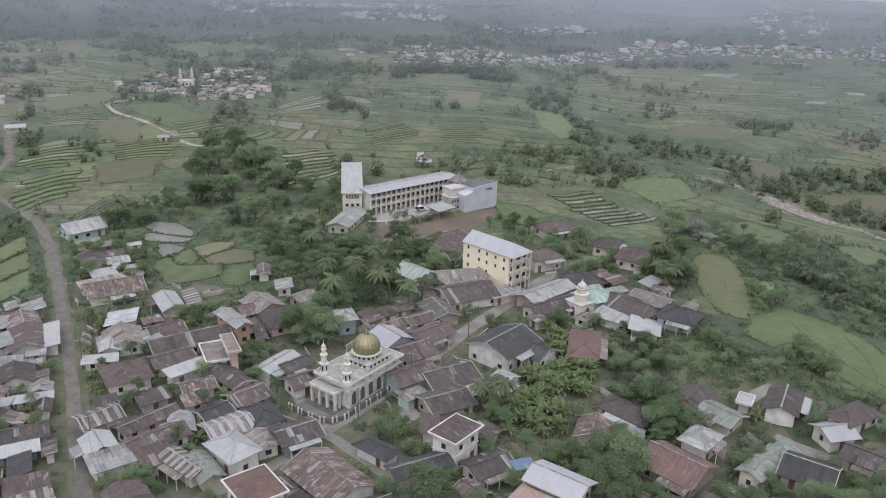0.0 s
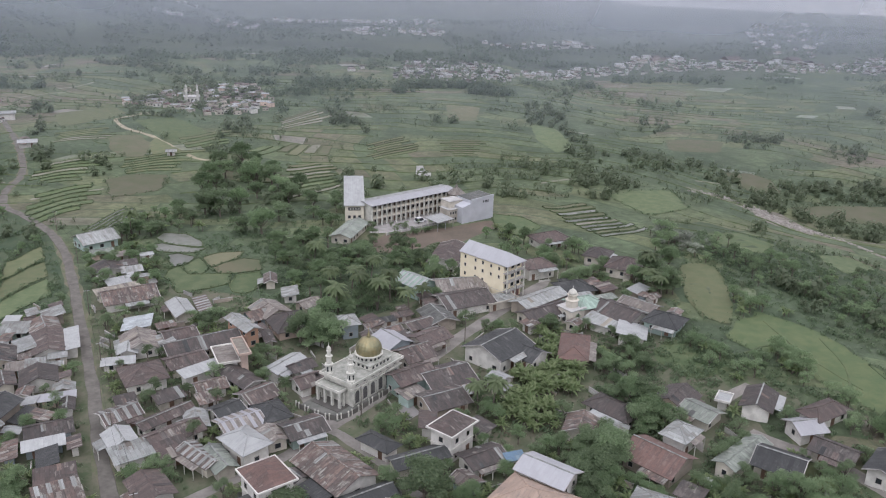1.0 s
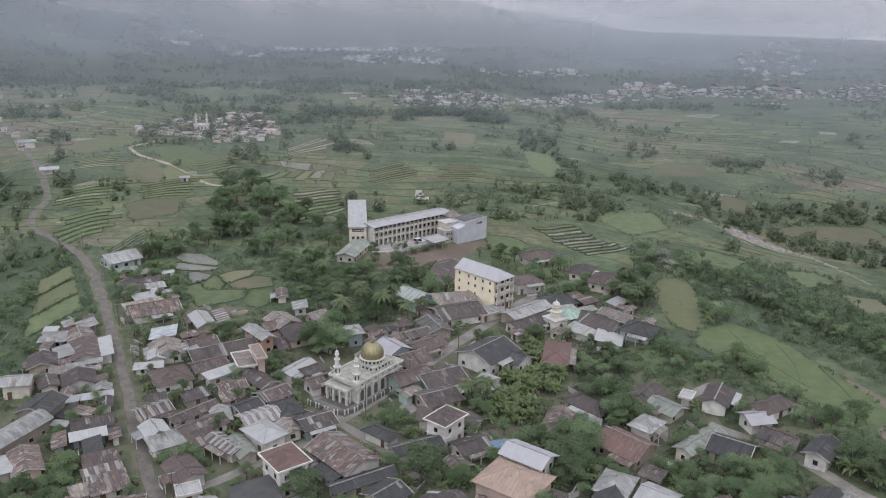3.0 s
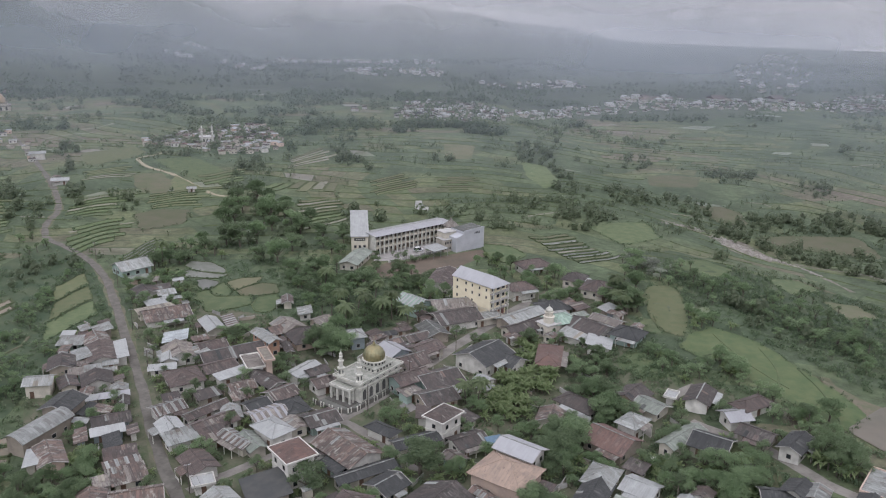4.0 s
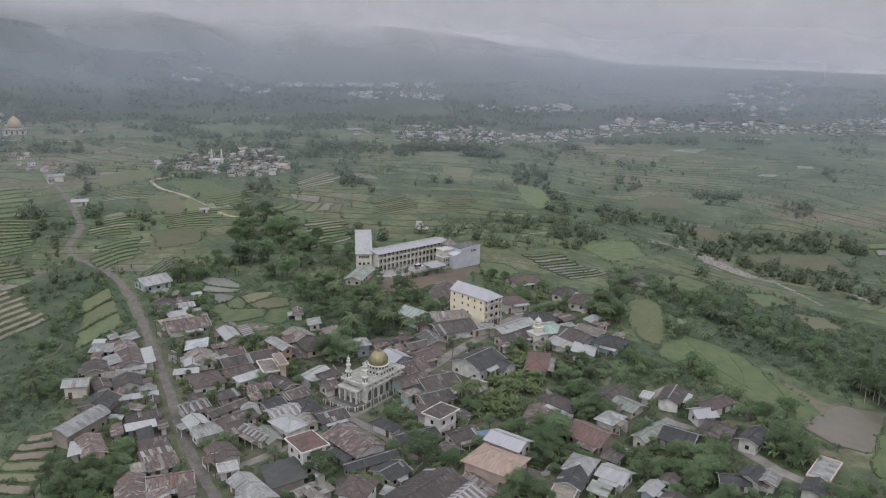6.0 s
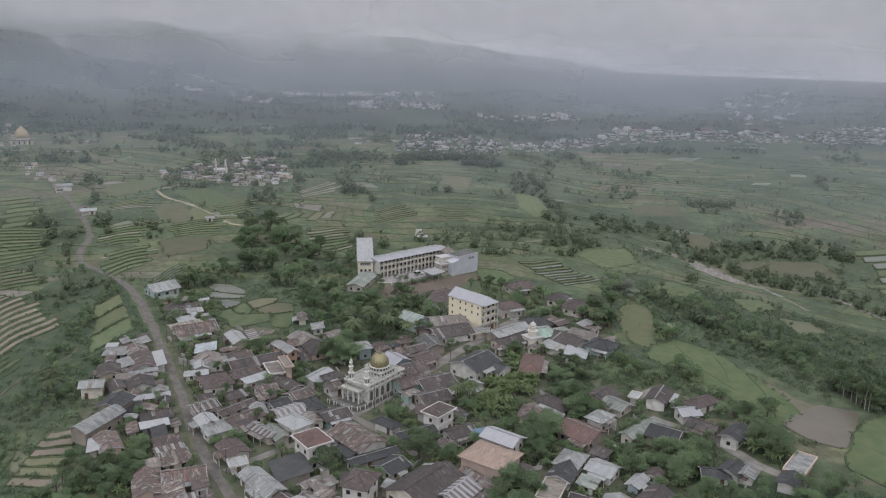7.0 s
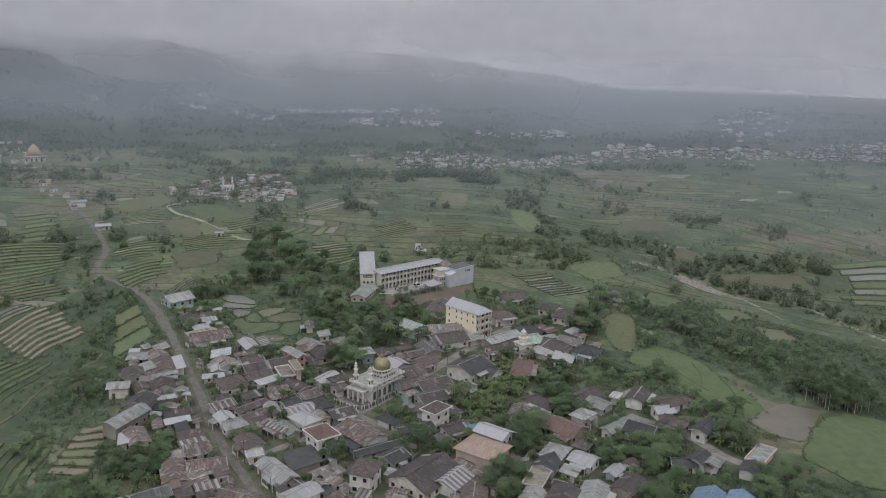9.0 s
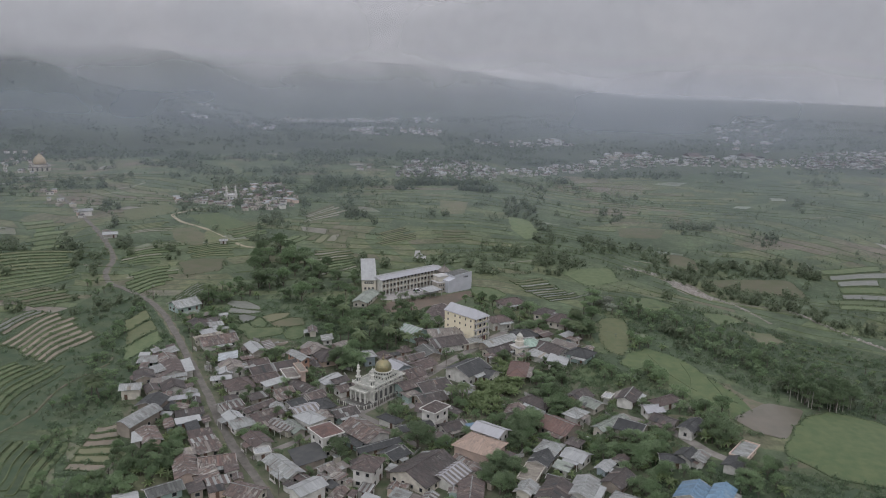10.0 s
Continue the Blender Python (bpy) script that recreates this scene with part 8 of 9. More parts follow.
def woods(name, polys, seed, label, material, size=(4.0, 7.0), quads=46, clumps=0.0):
    """Far trees as one mass of leaf clumps, each with its own trunk."""
    rng = random.Random(seed)
    S = Shape()
    for poly, n in polys:
        for x, y in spots(poly, n * (3 if clumps else 1), seed + n):
            if any(x0 < x < x1 and y0 < y < y1 and inside(x, y, ring) for x0, x1, y0, y1, ring in BARE):
                continue
            if any((p.x - x) ** 2 + (p.y - y) ** 2 < (half + 2.5) ** 2 for line, half in ROADS[:1] for p in line):
                continue
            if clumps and noise.noise((x * 0.03, y * 0.045, 7.7)) + 0.6 * noise.noise((x * 0.008, y * 0.01, 2.2)) < clumps:
                continue
            h = size[0] + (size[1] - size[0]) * rng.random() ** 2
            z = lift(x, y)
            r = h * rng.uniform(0.32, 0.5)
            S.tube((x, y, z - 0.3), (x, y, z + h * 0.5), 0.16, 0.1, 3)
            for _ in range(quads):
                d = Vector((rng.gauss(0, 1), rng.gauss(0, 1), rng.gauss(0, 1))).normalized()
                q = r * rng.uniform(0.6, 1.1)
                c = Vector((x + d.x * q, y + d.y * q, z + h * 0.45 + d.z * q * 1.25))
                nr = (d + Vector((rng.gauss(0, .4), rng.gauss(0, .4), rng.gauss(1.0, .4)))).normalized()
                t = nr.orthogonal().normalized() * r * rng.uniform(0.24, 0.42)
                u = nr.cross(t)
                S.add([c - t, c - u * 0.7, c + t, c + u * 0.7], [(0, 1, 2, 3)])
    return tagged(S.make(name, material), label, "trees", kind="stuff")


woods("tree_belt", [
    ([(125.8, 427.6), (141.2, 396.7), (142.9, 343.5), (135.4, 265.4), (147.7, 260.5), (133.7, 224.5), (123.2, 244.3), (118.7, 280.9), (113.5, 323.3)], 110),
    ([(112.1, 212.9), (131.9, 218.4), (136.9, 195.1), (116.4, 174.7), (106.6, 180.1)], 40), ([(150.2, 268.8), (191.1, 284.1), (205.6, 257.5), (220.5, 237.1), (211.9, 218.8), (185.2, 232.8), (145.6, 232.3)], 60),
    ([(249.7, 352.9), (281.7, 341.1), (270.9, 319.1), (239.3, 328.4)], 36), ([(207.3, 399.5), (229.4, 399.6), (212.6, 353.2), (191.0, 349.7)], 20), ([(302.7, 318.7), (317.7, 309.8), (292.7, 267.0), (277.8, 273.3)], 24),
    ([(214.7, 224.7), (291.1, 204.6), (276.9, 183.2), (225.8, 195.6), (206.5, 207.3)], 70), ([(188.3, 240.5), (235.5, 174.6), (243.6, 133.6), (217.0, 94.8), (205.9, 147.5), (170.4, 196.0)], 110),
    ([(-65.1, 261.7), (-53.6, 268.5), (-41.1, 235.0), (-55.0, 229.2)], 20), ([(-2.4, 210.3), (9.1, 221.6), (8.4, 178.5), (-2.2, 178.9)], 14),
    ([(-114.5, 246.7), (-107.8, 249.2), (-99.5, 218.6), (-107.7, 218.9)], 8), ([(-68.7, 356.0), (-52.2, 356.0), (-48.9, 320.6), (-64.5, 320.7)], 16), ([(-8.1, 406.0), (15.0, 342.4), (17.9, 315.0), (-3.5, 342.4)], 34),
    ([(-214.9, 342.6), (-183.6, 292.5), (-135.6, 208.7), (-124.3, 165.0), (-136.9, 174.3), (-166.6, 215.0)], 26), ([(-141.7, 149.3), (-125.4, 140.8), (-112.4, 164.6), (-100.9, 132.3), (-113.5, 106.1), (-123.3, 100.5)], 22),
    ([(-198.6, 403.8), (-178.3, 392.8), (-158.6, 324.7), (-163.5, 308.0)], 18), ([(-147.5, 423.2), (-114.4, 465.5), (-63.9, 484.1), (-43.4, 417.5), (-65.0, 372.2), (-111.3, 400.2)], 90), ([(-160.2, 292.2), (-143.9, 284.5), (-129.9, 225.2), (-138.1, 225.4)], 12)],
    71, "scattered dark green trees and hedges between far fields", M_LEAF_PALE, (2.0, 7.0), 64)
woods("field_shrubs", [
    ([(10.4, 290.2), (52.7, 306.1), (110.3, 244.6), (105.3, 175.1), (67.2, 176.4), (42.3, 197.9), (20.9, 221.3)], 330), ([(-4.2, 430.6), (122.0, 407.6), (134.7, 288.7), (99.5, 289.1), (32.6, 323.7)], 380), ([(179.9, 462.9), (580.6, 481.8), (344.4, 191.5), (133.0, 174.1), (126.8, 258.2)], 900),
    ([(-310.9, 425.4), (-152.6, 428.1), (3.9, 342.4), (3.2, 199.1), (-51.7, 162.2), (-159.7, 108.4)], 520), ([(125.2, 195.4), (344.4, 191.5), (243.1, 68.3), (139.4, 67.4), (115.3, 120.9)], 760), ([(-167.6, 511.3), (137.6, 490.0), (666.3, 587.3), (575.6, 475.7), (119.7, 395.7), (-133.5, 361.8)], 420),
    ([(-138.8, 64.7), (-96.9, 118.1), (-88.5, 52.6), (-77.8, 1.9), (-109.9, 4.3)], 60)],
    74, "low shrubs along bunds and ditches of the plain", M_LEAF_PALE, (0.7, 3.6), 14, 0.08)
woods("slope_trees", [
    ([(121.1, 69.7), (139.3, 64.2), (155.8, 44.6), (154.7, 20.5), (136.4, 32.8), (122.2, 56.7)], 24), ([(160.8, 35.6), (187.7, 30.1), (207.6, 13.4), (176.4, -30.5), (157.6, -20.5), (148.4, -2.9)], 40),
    ([(188.9, 192.7), (214.6, 166.9), (228.7, 120.7), (249.3, 78.6), (238.4, 64.0), (215.2, 92.9), (203.6, 146.6)], 50), ([(233.2, 230.2), (286.5, 232.6), (295.2, 191.5), (274.3, 176.7), (263.6, 205.9), (227.5, 209.5)], 44),
    ([(-52.0, 240.0), (-40.0, 244.0), (-16.0, 198.0), (-13.0, 152.0), (-24.0, 134.0), (-40.0, 140.0), (-50.0, 164.0)], 36)],
    79, "dark trees and tall shrubs on the slopes and along the stream", M_LEAF_PALE, (2.0, 6.5), 80)


def bund_shrubs(seed):
    """Shrubs and small trees that grow along the bunds, thick in some stretches and absent in others."""
    rng = random.Random(seed)
    S = Shape()
    for bx, by in BUND_SPOTS:
        thick = noise.noise((bx * 0.013, by * 0.013, 3.3)) + 0.5 * noise.noise((bx * 0.05, by * 0.05, 8.1))
        for _ in range(1 if thick < -0.1 else 2 if thick < 0.25 else 4):
            if rng.random() > (0.10 if thick < -0.1 else 0.32 if thick < 0.25 else 0.7):
                continue
            x, y = bx + rng.uniform(-3.5, 3.5), by + rng.gauss(0, 1.3)
            if not clear_of_houses(x, y, 0.5):
                continue
            h = 0.7 + (3.2 if thick < 0.25 else 6.0) * rng.random() ** 2.6
            r, z = h * rng.uniform(0.36, 0.6), lift(x, y)
            if h > 2.5:
                S.tube((x, y, z - 0.2), (x, y, z + h * 0.5), 0.14, 0.08, 3)
            for _ in range(10 + int(h * 5)):
                d = Vector((rng.gauss(0, 1), rng.gauss(0, 1), rng.gauss(0.2, 1))).normalized()
                q = r * rng.uniform(0.5, 1.1)
                c = Vector((x + d.x * q, y + d.y * q, z + h * 0.5 + d.z * q))
                nr = (d + Vector((rng.gauss(0, .4), rng.gauss(0, .4), rng.gauss(0.8, .4)))).normalized()
                t = nr.orthogonal().normalized() * r * rng.uniform(0.24, 0.44)
                u = nr.cross(t)
                S.add([c - t, c - u * 0.7, c + t, c + u * 0.7], [(0, 1, 2, 3)])
    return tagged(S.make("bund_shrubs", M_LEAF_PALE), "dark shrubs and small trees along the bunds of the plain", "shrubs", kind="stuff")


bund_shrubs(78)
woods("far_woods", [
    ([(-58.1, 469.8), (-23.6, 500.4), (13.3, 457.5), (4.1, 394.6), (-26.9, 372.4), (-43.8, 394.1)], 60), ([(-360.7, 529.6), (-227.2, 515.5), (-164.1, 496.0), (-154.5, 453.7), (-211.9, 465.9), (-335.3, 476.4)], 130),
    ([(-192.1, 618.6), (-69.6, 604.9), (15.3, 570.2), (37.9, 502.4), (-4.6, 471.1), (-60.6, 499.3), (-166.6, 527.4)], 300), ([(39.1, 525.1), (120.7, 505.0), (132.0, 460.1), (94.8, 427.1), (40.5, 463.7)], 240),
    ([(145.6, 531.9), (280.9, 624.4), (693.7, 620.9), (659.8, 579.3), (266.6, 580.8), (160.2, 503.7)], 260), ([(55.6, 730.1), (186.5, 745.8), (274.0, 724.9), (261.3, 680.3), (166.2, 639.8), (52.2, 669.1)], 260),
    ([(-474.4, 767.8), (18.6, 754.8), (52.7, 678.7), (43.4, 611.0), (-103.4, 623.7), (-371.6, 552.5)], 800), ([(120.3, 858.4), (1100.4, 1120.9), (856.3, 820.8), (330.9, 777.1), (118.2, 724.1)], 800)],
    72, "dark far woods between villages on the plain", M_FAR_LEAF, (4.0, 9.0), 18, 0.05)
woods("distant_woods", [
    ([(-709.4, 1260.1), (-209.2, 1325.9), (27.5, 1263.5), (19.6, 815.1), (-197.2, 776.3), (-466.7, 751.6)], 1900), ([(29.0, 1346.4), (654.6, 1766.4), (1488.5, 1598.2), (1118.6, 1143.3), (402.6, 996.1), (19.6, 815.1)], 1900)],
    73, "dim woods towards the foot of the hills", M_FAR_LEAF, (5.0, 9.5), 13, 0.05)


def bushes(polys, seed):
    rng = random.Random(seed)
    S = Shape()
    for poly, n in polys:
        for x, y in spots(poly, n, seed + n):
            if not clear_of_houses(x, y, 0.2):
                continue
            r = 0.35 + 1.2 * rng.random() ** 2
            z = lift(x, y) + r * 0.25
            for _ in range(24):
                d = Vector((rng.gauss(0, 1), rng.gauss(0, 1), abs(rng.gauss(0, .8)))).normalized()
                c = Vector((x, y, z)) + d * r * rng.uniform(0.5, 1.1)
                nr = (d + Vector((rng.gauss(0, .4), rng.gauss(0, .4), 0.4))).normalized()
                t = nr.orthogonal().normalized() * r * rng.uniform(0.16, 0.34)
                u = nr.cross(t)
                S.add([c - t, c - u * 0.6, c + t, c + u * 0.6], [(0, 1, 2, 3)])
    return tagged(S.make("undergrowth", M_WEED), "low bushes and weeds between houses and fields", "bushes", kind="stuff")


def field_edges(seed):
    """Tufts and weeds along the rims of the open fields, so that no edge is clean."""
    rng = random.Random(seed)
    S = Shape()
    for x0, x1, y0, y1, ring in BARE:
        if (y0 + y1) / 2 > 260 or len(ring) < 3:
            continue
        for (ax, ay), (bx, by) in zip(ring, ring[1:] + ring[:1]):
            for _ in range(int(math.hypot(bx - ax, by - ay) * 1.3 + rng.random())):
                u = rng.random()
                x, y = ax + (bx - ax) * u + rng.gauss(0, 0.45), ay + (by - ay) * u + rng.gauss(0, 0.45)
                r = 0.2 + 0.7 * rng.random() ** 3
                z = lift(x, y) + 0.15 + r * 0.3
                for _ in range(7):
                    d = Vector((rng.gauss(0, 1), rng.gauss(0, 1), abs(rng.gauss(0, .8)))).normalized()
                    c = Vector((x, y, z)) + d * r * rng.uniform(0.4, 1.0)
                    nr = (d + Vector((rng.gauss(0, .4), rng.gauss(0, .4), 0.4))).normalized()
                    t = nr.orthogonal().normalized() * r * rng.uniform(0.25, 0.5)
                    k = nr.cross(t)
                    S.add([c - t, c - k * 0.6, c + t, c + k * 0.6], [(0, 1, 2, 3)])
    return tagged(S.make("edge_weeds", M_WEED), "tufts of grass and weeds along field edges", "weeds", kind="stuff")


field_edges(81)
bushes([([(-73.9, -9.4), (-88.5, 52.6), (-80.9, 131.4), (-20.5, 136.2), (34.0, 111.8), (81.6, 100.7), (100.0, 50.7), (113.5, 12.3), (129.3, -33.2), (114.7, -55.3), (-65.7, -33.5)], 5200), ([(-93.3, -36.1), (-102.6, 6.1), (-105.5, 84.6), (-109.1, 173.0), (-85.7, 114.3), (-67.3, 55.7), (-79.2, 23.2), (-63.8, -47.8)], 800),
        ([(44.8, -40.2), (92.4, -53.8), (150.6, -63.6), (146.5, -77.4), (37.7, -60.4)], 900), ([(-134.6, 127.0), (-126.2, 170.0), (-104.6, 148.7), (-82.7, 95.5), (-74.5, 70.3), (-83.5, 57.1), (-84.2, 26.4), (-84.4, 10.3), (-90.2, -0.8), (-126.3, -7.4), (-165.1, 70.1)], 650), ([(130.6, 128.1), (175.0, 99.4), (219.2, 53.2), (230.8, 31.2), (179.7, -35.5), (168.4, -19.1), (156.1, 15.0), (139.2, 49.6), (123.9, 85.3)], 2200), ([(109.3, 110.1), (139.6, 92.4), (176.8, 35.0), (145.9, -10.2), (134.5, 18.9), (127.2, 41.6), (114.4, 57.5)], 1200), ([(60.7, 15.0), (93.3, 3.8), (111.3, -29.2), (118.7, -49.2), (75.9, -40.6), (48.8, -33.7)], 1500), ([(69.0, 34.1), (95.5, 43.1), (100.8, 23.1), (111.7, -2.0), (104.4, -7.2), (91.6, 8.0), (79.0, 9.4)], 350), ([(-56.6, 162.4), (3.0, 160.1), (19.8, 99.3), (-8.5, 56.9), (-23.6, 114.6)], 500)], 81)

# ---------------------------------------------------------------- poles, cables and yard walls


def utility_pole(x, y, turn):
    U = thing("utility_pole", Matrix.Translation((x, y, lift(x, y))) @ Matrix.Rotation(turn, 4, "Z"), "slim dark utility pole with a crossarm", "pole", "utility poles along the road")
    Shape().tube((0, 0, -0.4), (0, 0, 7.6), 0.13, 0.08, 8).make("pole", M_BARK, U)
    arm = Shape().box(-0.75, -0.05, 7.1, 0.75, 0.05, 7.2).make("crossarm", M_METAL, U)
    for k in (-0.65, 0.0, 0.65):
        Shape().lathe([(0.05, 7.2), (0.07, 7.26), (0.04, 7.34), (0.03, 7.4)], 6, k, 0).make("insulator", M_WHITE, arm)


def pole_line(pts, side):
    """Poles along one side of a road, joined by sagging cables."""
    L = [Vector((px, py, 0)) for px, py in pts]
    tops = []
    for i, p in enumerate(L):
        d = (L[min(i + 1, len(L) - 1)] - L[max(i - 1, 0)]).normalized()
        n = Vector((-d.y, d.x, 0))
        q = p + n * side
        utility_pole(q.x, q.y, math.atan2(n.y, n.x))
        tops.append((q, n))
    for (p, n), (q, m) in zip(tops, tops[1:]):
        C = thing("cable", Matrix.Identity(4), "thin dark power cable strung between poles", "cable", "power cables")
        for k in (-0.65, 0.65):
            a = p + n * k + Vector((0, 0, lift(p.x, p.y) + 7.42))
            b = q + m * k + Vector((0, 0, lift(q.x, q.y) + 7.42))
            S = Shape()
            for j in range(7):
                c = a.lerp(b, j / 6) - Vector((0, 0, 2.4 * (j / 6) * (1 - j / 6)))
                S.v += [tuple(c + n * 0.018), tuple(c + Vector((0, 0, 0.018))), tuple(c - n * 0.018), tuple(c - Vector((0, 0, 0.018)))]
            S.f = [(4 * j + i, 4 * j + (i + 1) % 4, 4 * j + 4 + (i + 1) % 4, 4 * j + 4 + i) for j in range(6) for i in range(4)]
            S.make("wire", M_TYRE, C)


pole_line([(-101.1, 140.1), (-84.0, 106.0), (-69.0, 64.6), (-56.7, 30.9), (-45.8, -1.6), (-34.7, -29.8), (-25.1, -51.5)], 2.6)
pole_line([(5.4, 7.8), (17.4, 22.4), (33.3, 43.3), (51.2, 64.8), (71.9, 87.2)], -2.6)


def yard_walls(poly, n, seed):
    """Low rendered walls that close small yards between the houses."""
    rng = random.Random(seed)
    k = 0
    for x, y in spots(poly, n * 8, seed):
        a = rng.choice((0.35, 0.9, -0.75, 1.95)) + rng.uniform(-0.1, 0.1)
        l = rng.uniform(2.5, 6.0)
        ends = [(x + math.cos(a) * u * l / 2, y + math.sin(a) * u * l / 2) for u in (-1, -0.5, 0, 0.5, 1)]
        if not all(clear_of_houses(u, v, 0.15) for u, v in ends):
            continue
        Wt = thing("yard_wall", Matrix.Translation((x, y, lift(x, y))) @ Matrix.Rotation(a, 4, "Z"), "low stained rendered wall round a house yard", "wall", "yard walls")
        hh = rng.uniform(0.8, 1.4)
        Shape().box(-l / 2, -0.08, -0.4, l / 2, 0.08, hh).make("panel", rng.choice((M_STAINED, M_MOSSY, WALL["cream"], WALL["tan"])), Wt)
        Shape().box(-l / 2 - 0.05, -0.12, hh, l / 2 + 0.05, 0.12, hh + 0.08).make("coping", M_CONC, Wt)
        k += 1
        if k >= n:
            break


yard_walls([(-86.8, 52.5), (-74.7, 104.1), (-16.1, 62.1), (2.4, 38.4), (56.5, 85.0), (92.9, 64.7), (61.9, 34.6), (93.3, 3.8), (107.4, -31.2), (75.9, -40.6), (-57.4, -29.9)], 70, 5)

# ---------------------------------------------------------------- neighbouring villages


def small_house(key, roof, wall, l, w, h):
    e = thing("far_house", Matrix.Identity(4), "small house with %s roof in a neighbouring village" % ROOF_SAY[roof], "house", "houses of the neighbouring village")
    Shape().box(-l / 2 + .3, -w / 2 + .3, -0.5, l / 2 - .3, w / 2 - .3, h).make("wall", WALL[wall], e)
    q = Shape()
    r = w * 0.2
    q.add([(-l / 2, -w / 2, h), (l / 2, -w / 2, h), (l / 2, w / 2, h), (-l / 2, w / 2, h), (-l / 2, 0, h + r), (l / 2, 0, h + r)], [(0, 1, 5, 4), (2, 3, 4, 5), (1, 2, 5), (3, 0, 4), (0, 3, 2, 1)])
    q.make("roof", ROOF[roof], e)
    add_window(e, Matrix.Translation((-l / 4, -w / 2 + .3, 1.5)))
    add_window(e, Matrix.Translation((l / 4, -w / 2 + .3, 1.5)))
    KINDS[key] = e
    return e


FAR = [("far%d" % i, r, w, l, d, h) for i, (r, w, l, d, h) in enumerate((
    ("white", "cream", 5.5, 4.5, 2.8), ("lightgrey", "white", 6, 5, 2.8), ("brown", "cream", 6.5, 5, 2.8), ("rust", "white", 6, 5, 3.0), ("beige", "cream", 6, 5, 2.8),
    ("darkbrown", "white", 6, 4.5, 3.2), ("lightgrey", "cream", 7, 5, 3.0), ("redbrown", "cream", 6, 5, 3.0), ("beige", "white", 5, 4.5, 2.6), ("white", "peachw", 7.5, 5.5, 3.6)))]


def hamlet(poly, n, seed, gap=7.0):
    rng = random.Random(seed)
    done = []
    for x, y in spots(poly, n * 6, seed):
        if any(math.hypot(x - a, y - b) < gap for a, b in done):
            continue
        done.append((x, y))
        f = rng.choice(FAR)
        m = Matrix.Translation((x, y, lift(x, y))) @ Matrix.Rotation(rng.choice((0.3, 0.7, 1.9, 0.0, 2.3)) + rng.uniform(-0.35, 0.35), 4, "Z")
        if f[0] not in KINDS:
            small_house(*f).matrix_basis = m
        else:
            copy_thing(KINDS[f[0]], m @ Matrix.Diagonal((rng.uniform(0.6, 1.05), rng.uniform(0.6, 1.05), rng.uniform(0.55, 0.8), 1)))
        if len(done) >= n:
            break


hamlet([(-146.9, 413.7), (-130.5, 438.5), (-114.4, 465.5), (-96.7, 495.1), (-64.4, 490.0), (-43.9, 424.9), (-43.8, 394.1), (-64.6, 368.1), (-80.1, 372.2), (-110.5, 395.7), (-137.1, 397.7)], 130, 5, 5.6)
hamlet([(-266.2, 478.3), (-244.1, 451.7), (-208.0, 392.5), (-201.1, 361.6), (-237.8, 403.3)], 9, 6, 9)
hamlet([(-375.0, 690.0), (-330.0, 690.0), (-310.0, 606.0), (-290.0, 590.0), (-300.0, 560.0), (-345.0, 575.0)], 26, 12, 8.0)
hamlet([(-213.1, 377.6), (-194.6, 377.3), (-185.2, 351.1), (-199.8, 347.2)], 2, 7)
hamlet([(-166.3, 297.1), (-157.2, 296.8), (-152.7, 279.7), (-161.6, 279.9)], 1, 8)
for hx, hy, hr, hl, hw, hh, hrf, hwl in ((-194, 357, 20, 9.5, 7, 4.0, "lightgrey", "white"), (-157, 283, 15, 9, 6, 3.2, "white", "white"), (-82, 262, 10, 5, 4, 2.4, "lightgrey", "white")):
    house(hx, hy, hr, hl, hw, hh, "gable", hrf, hwl)


M_FAR_WALL = mat("far_whitewash", (0.52, 0.51, 0.48), (0.40, 0.39, 0.365), 0.9, 0.1, vary=0.0)


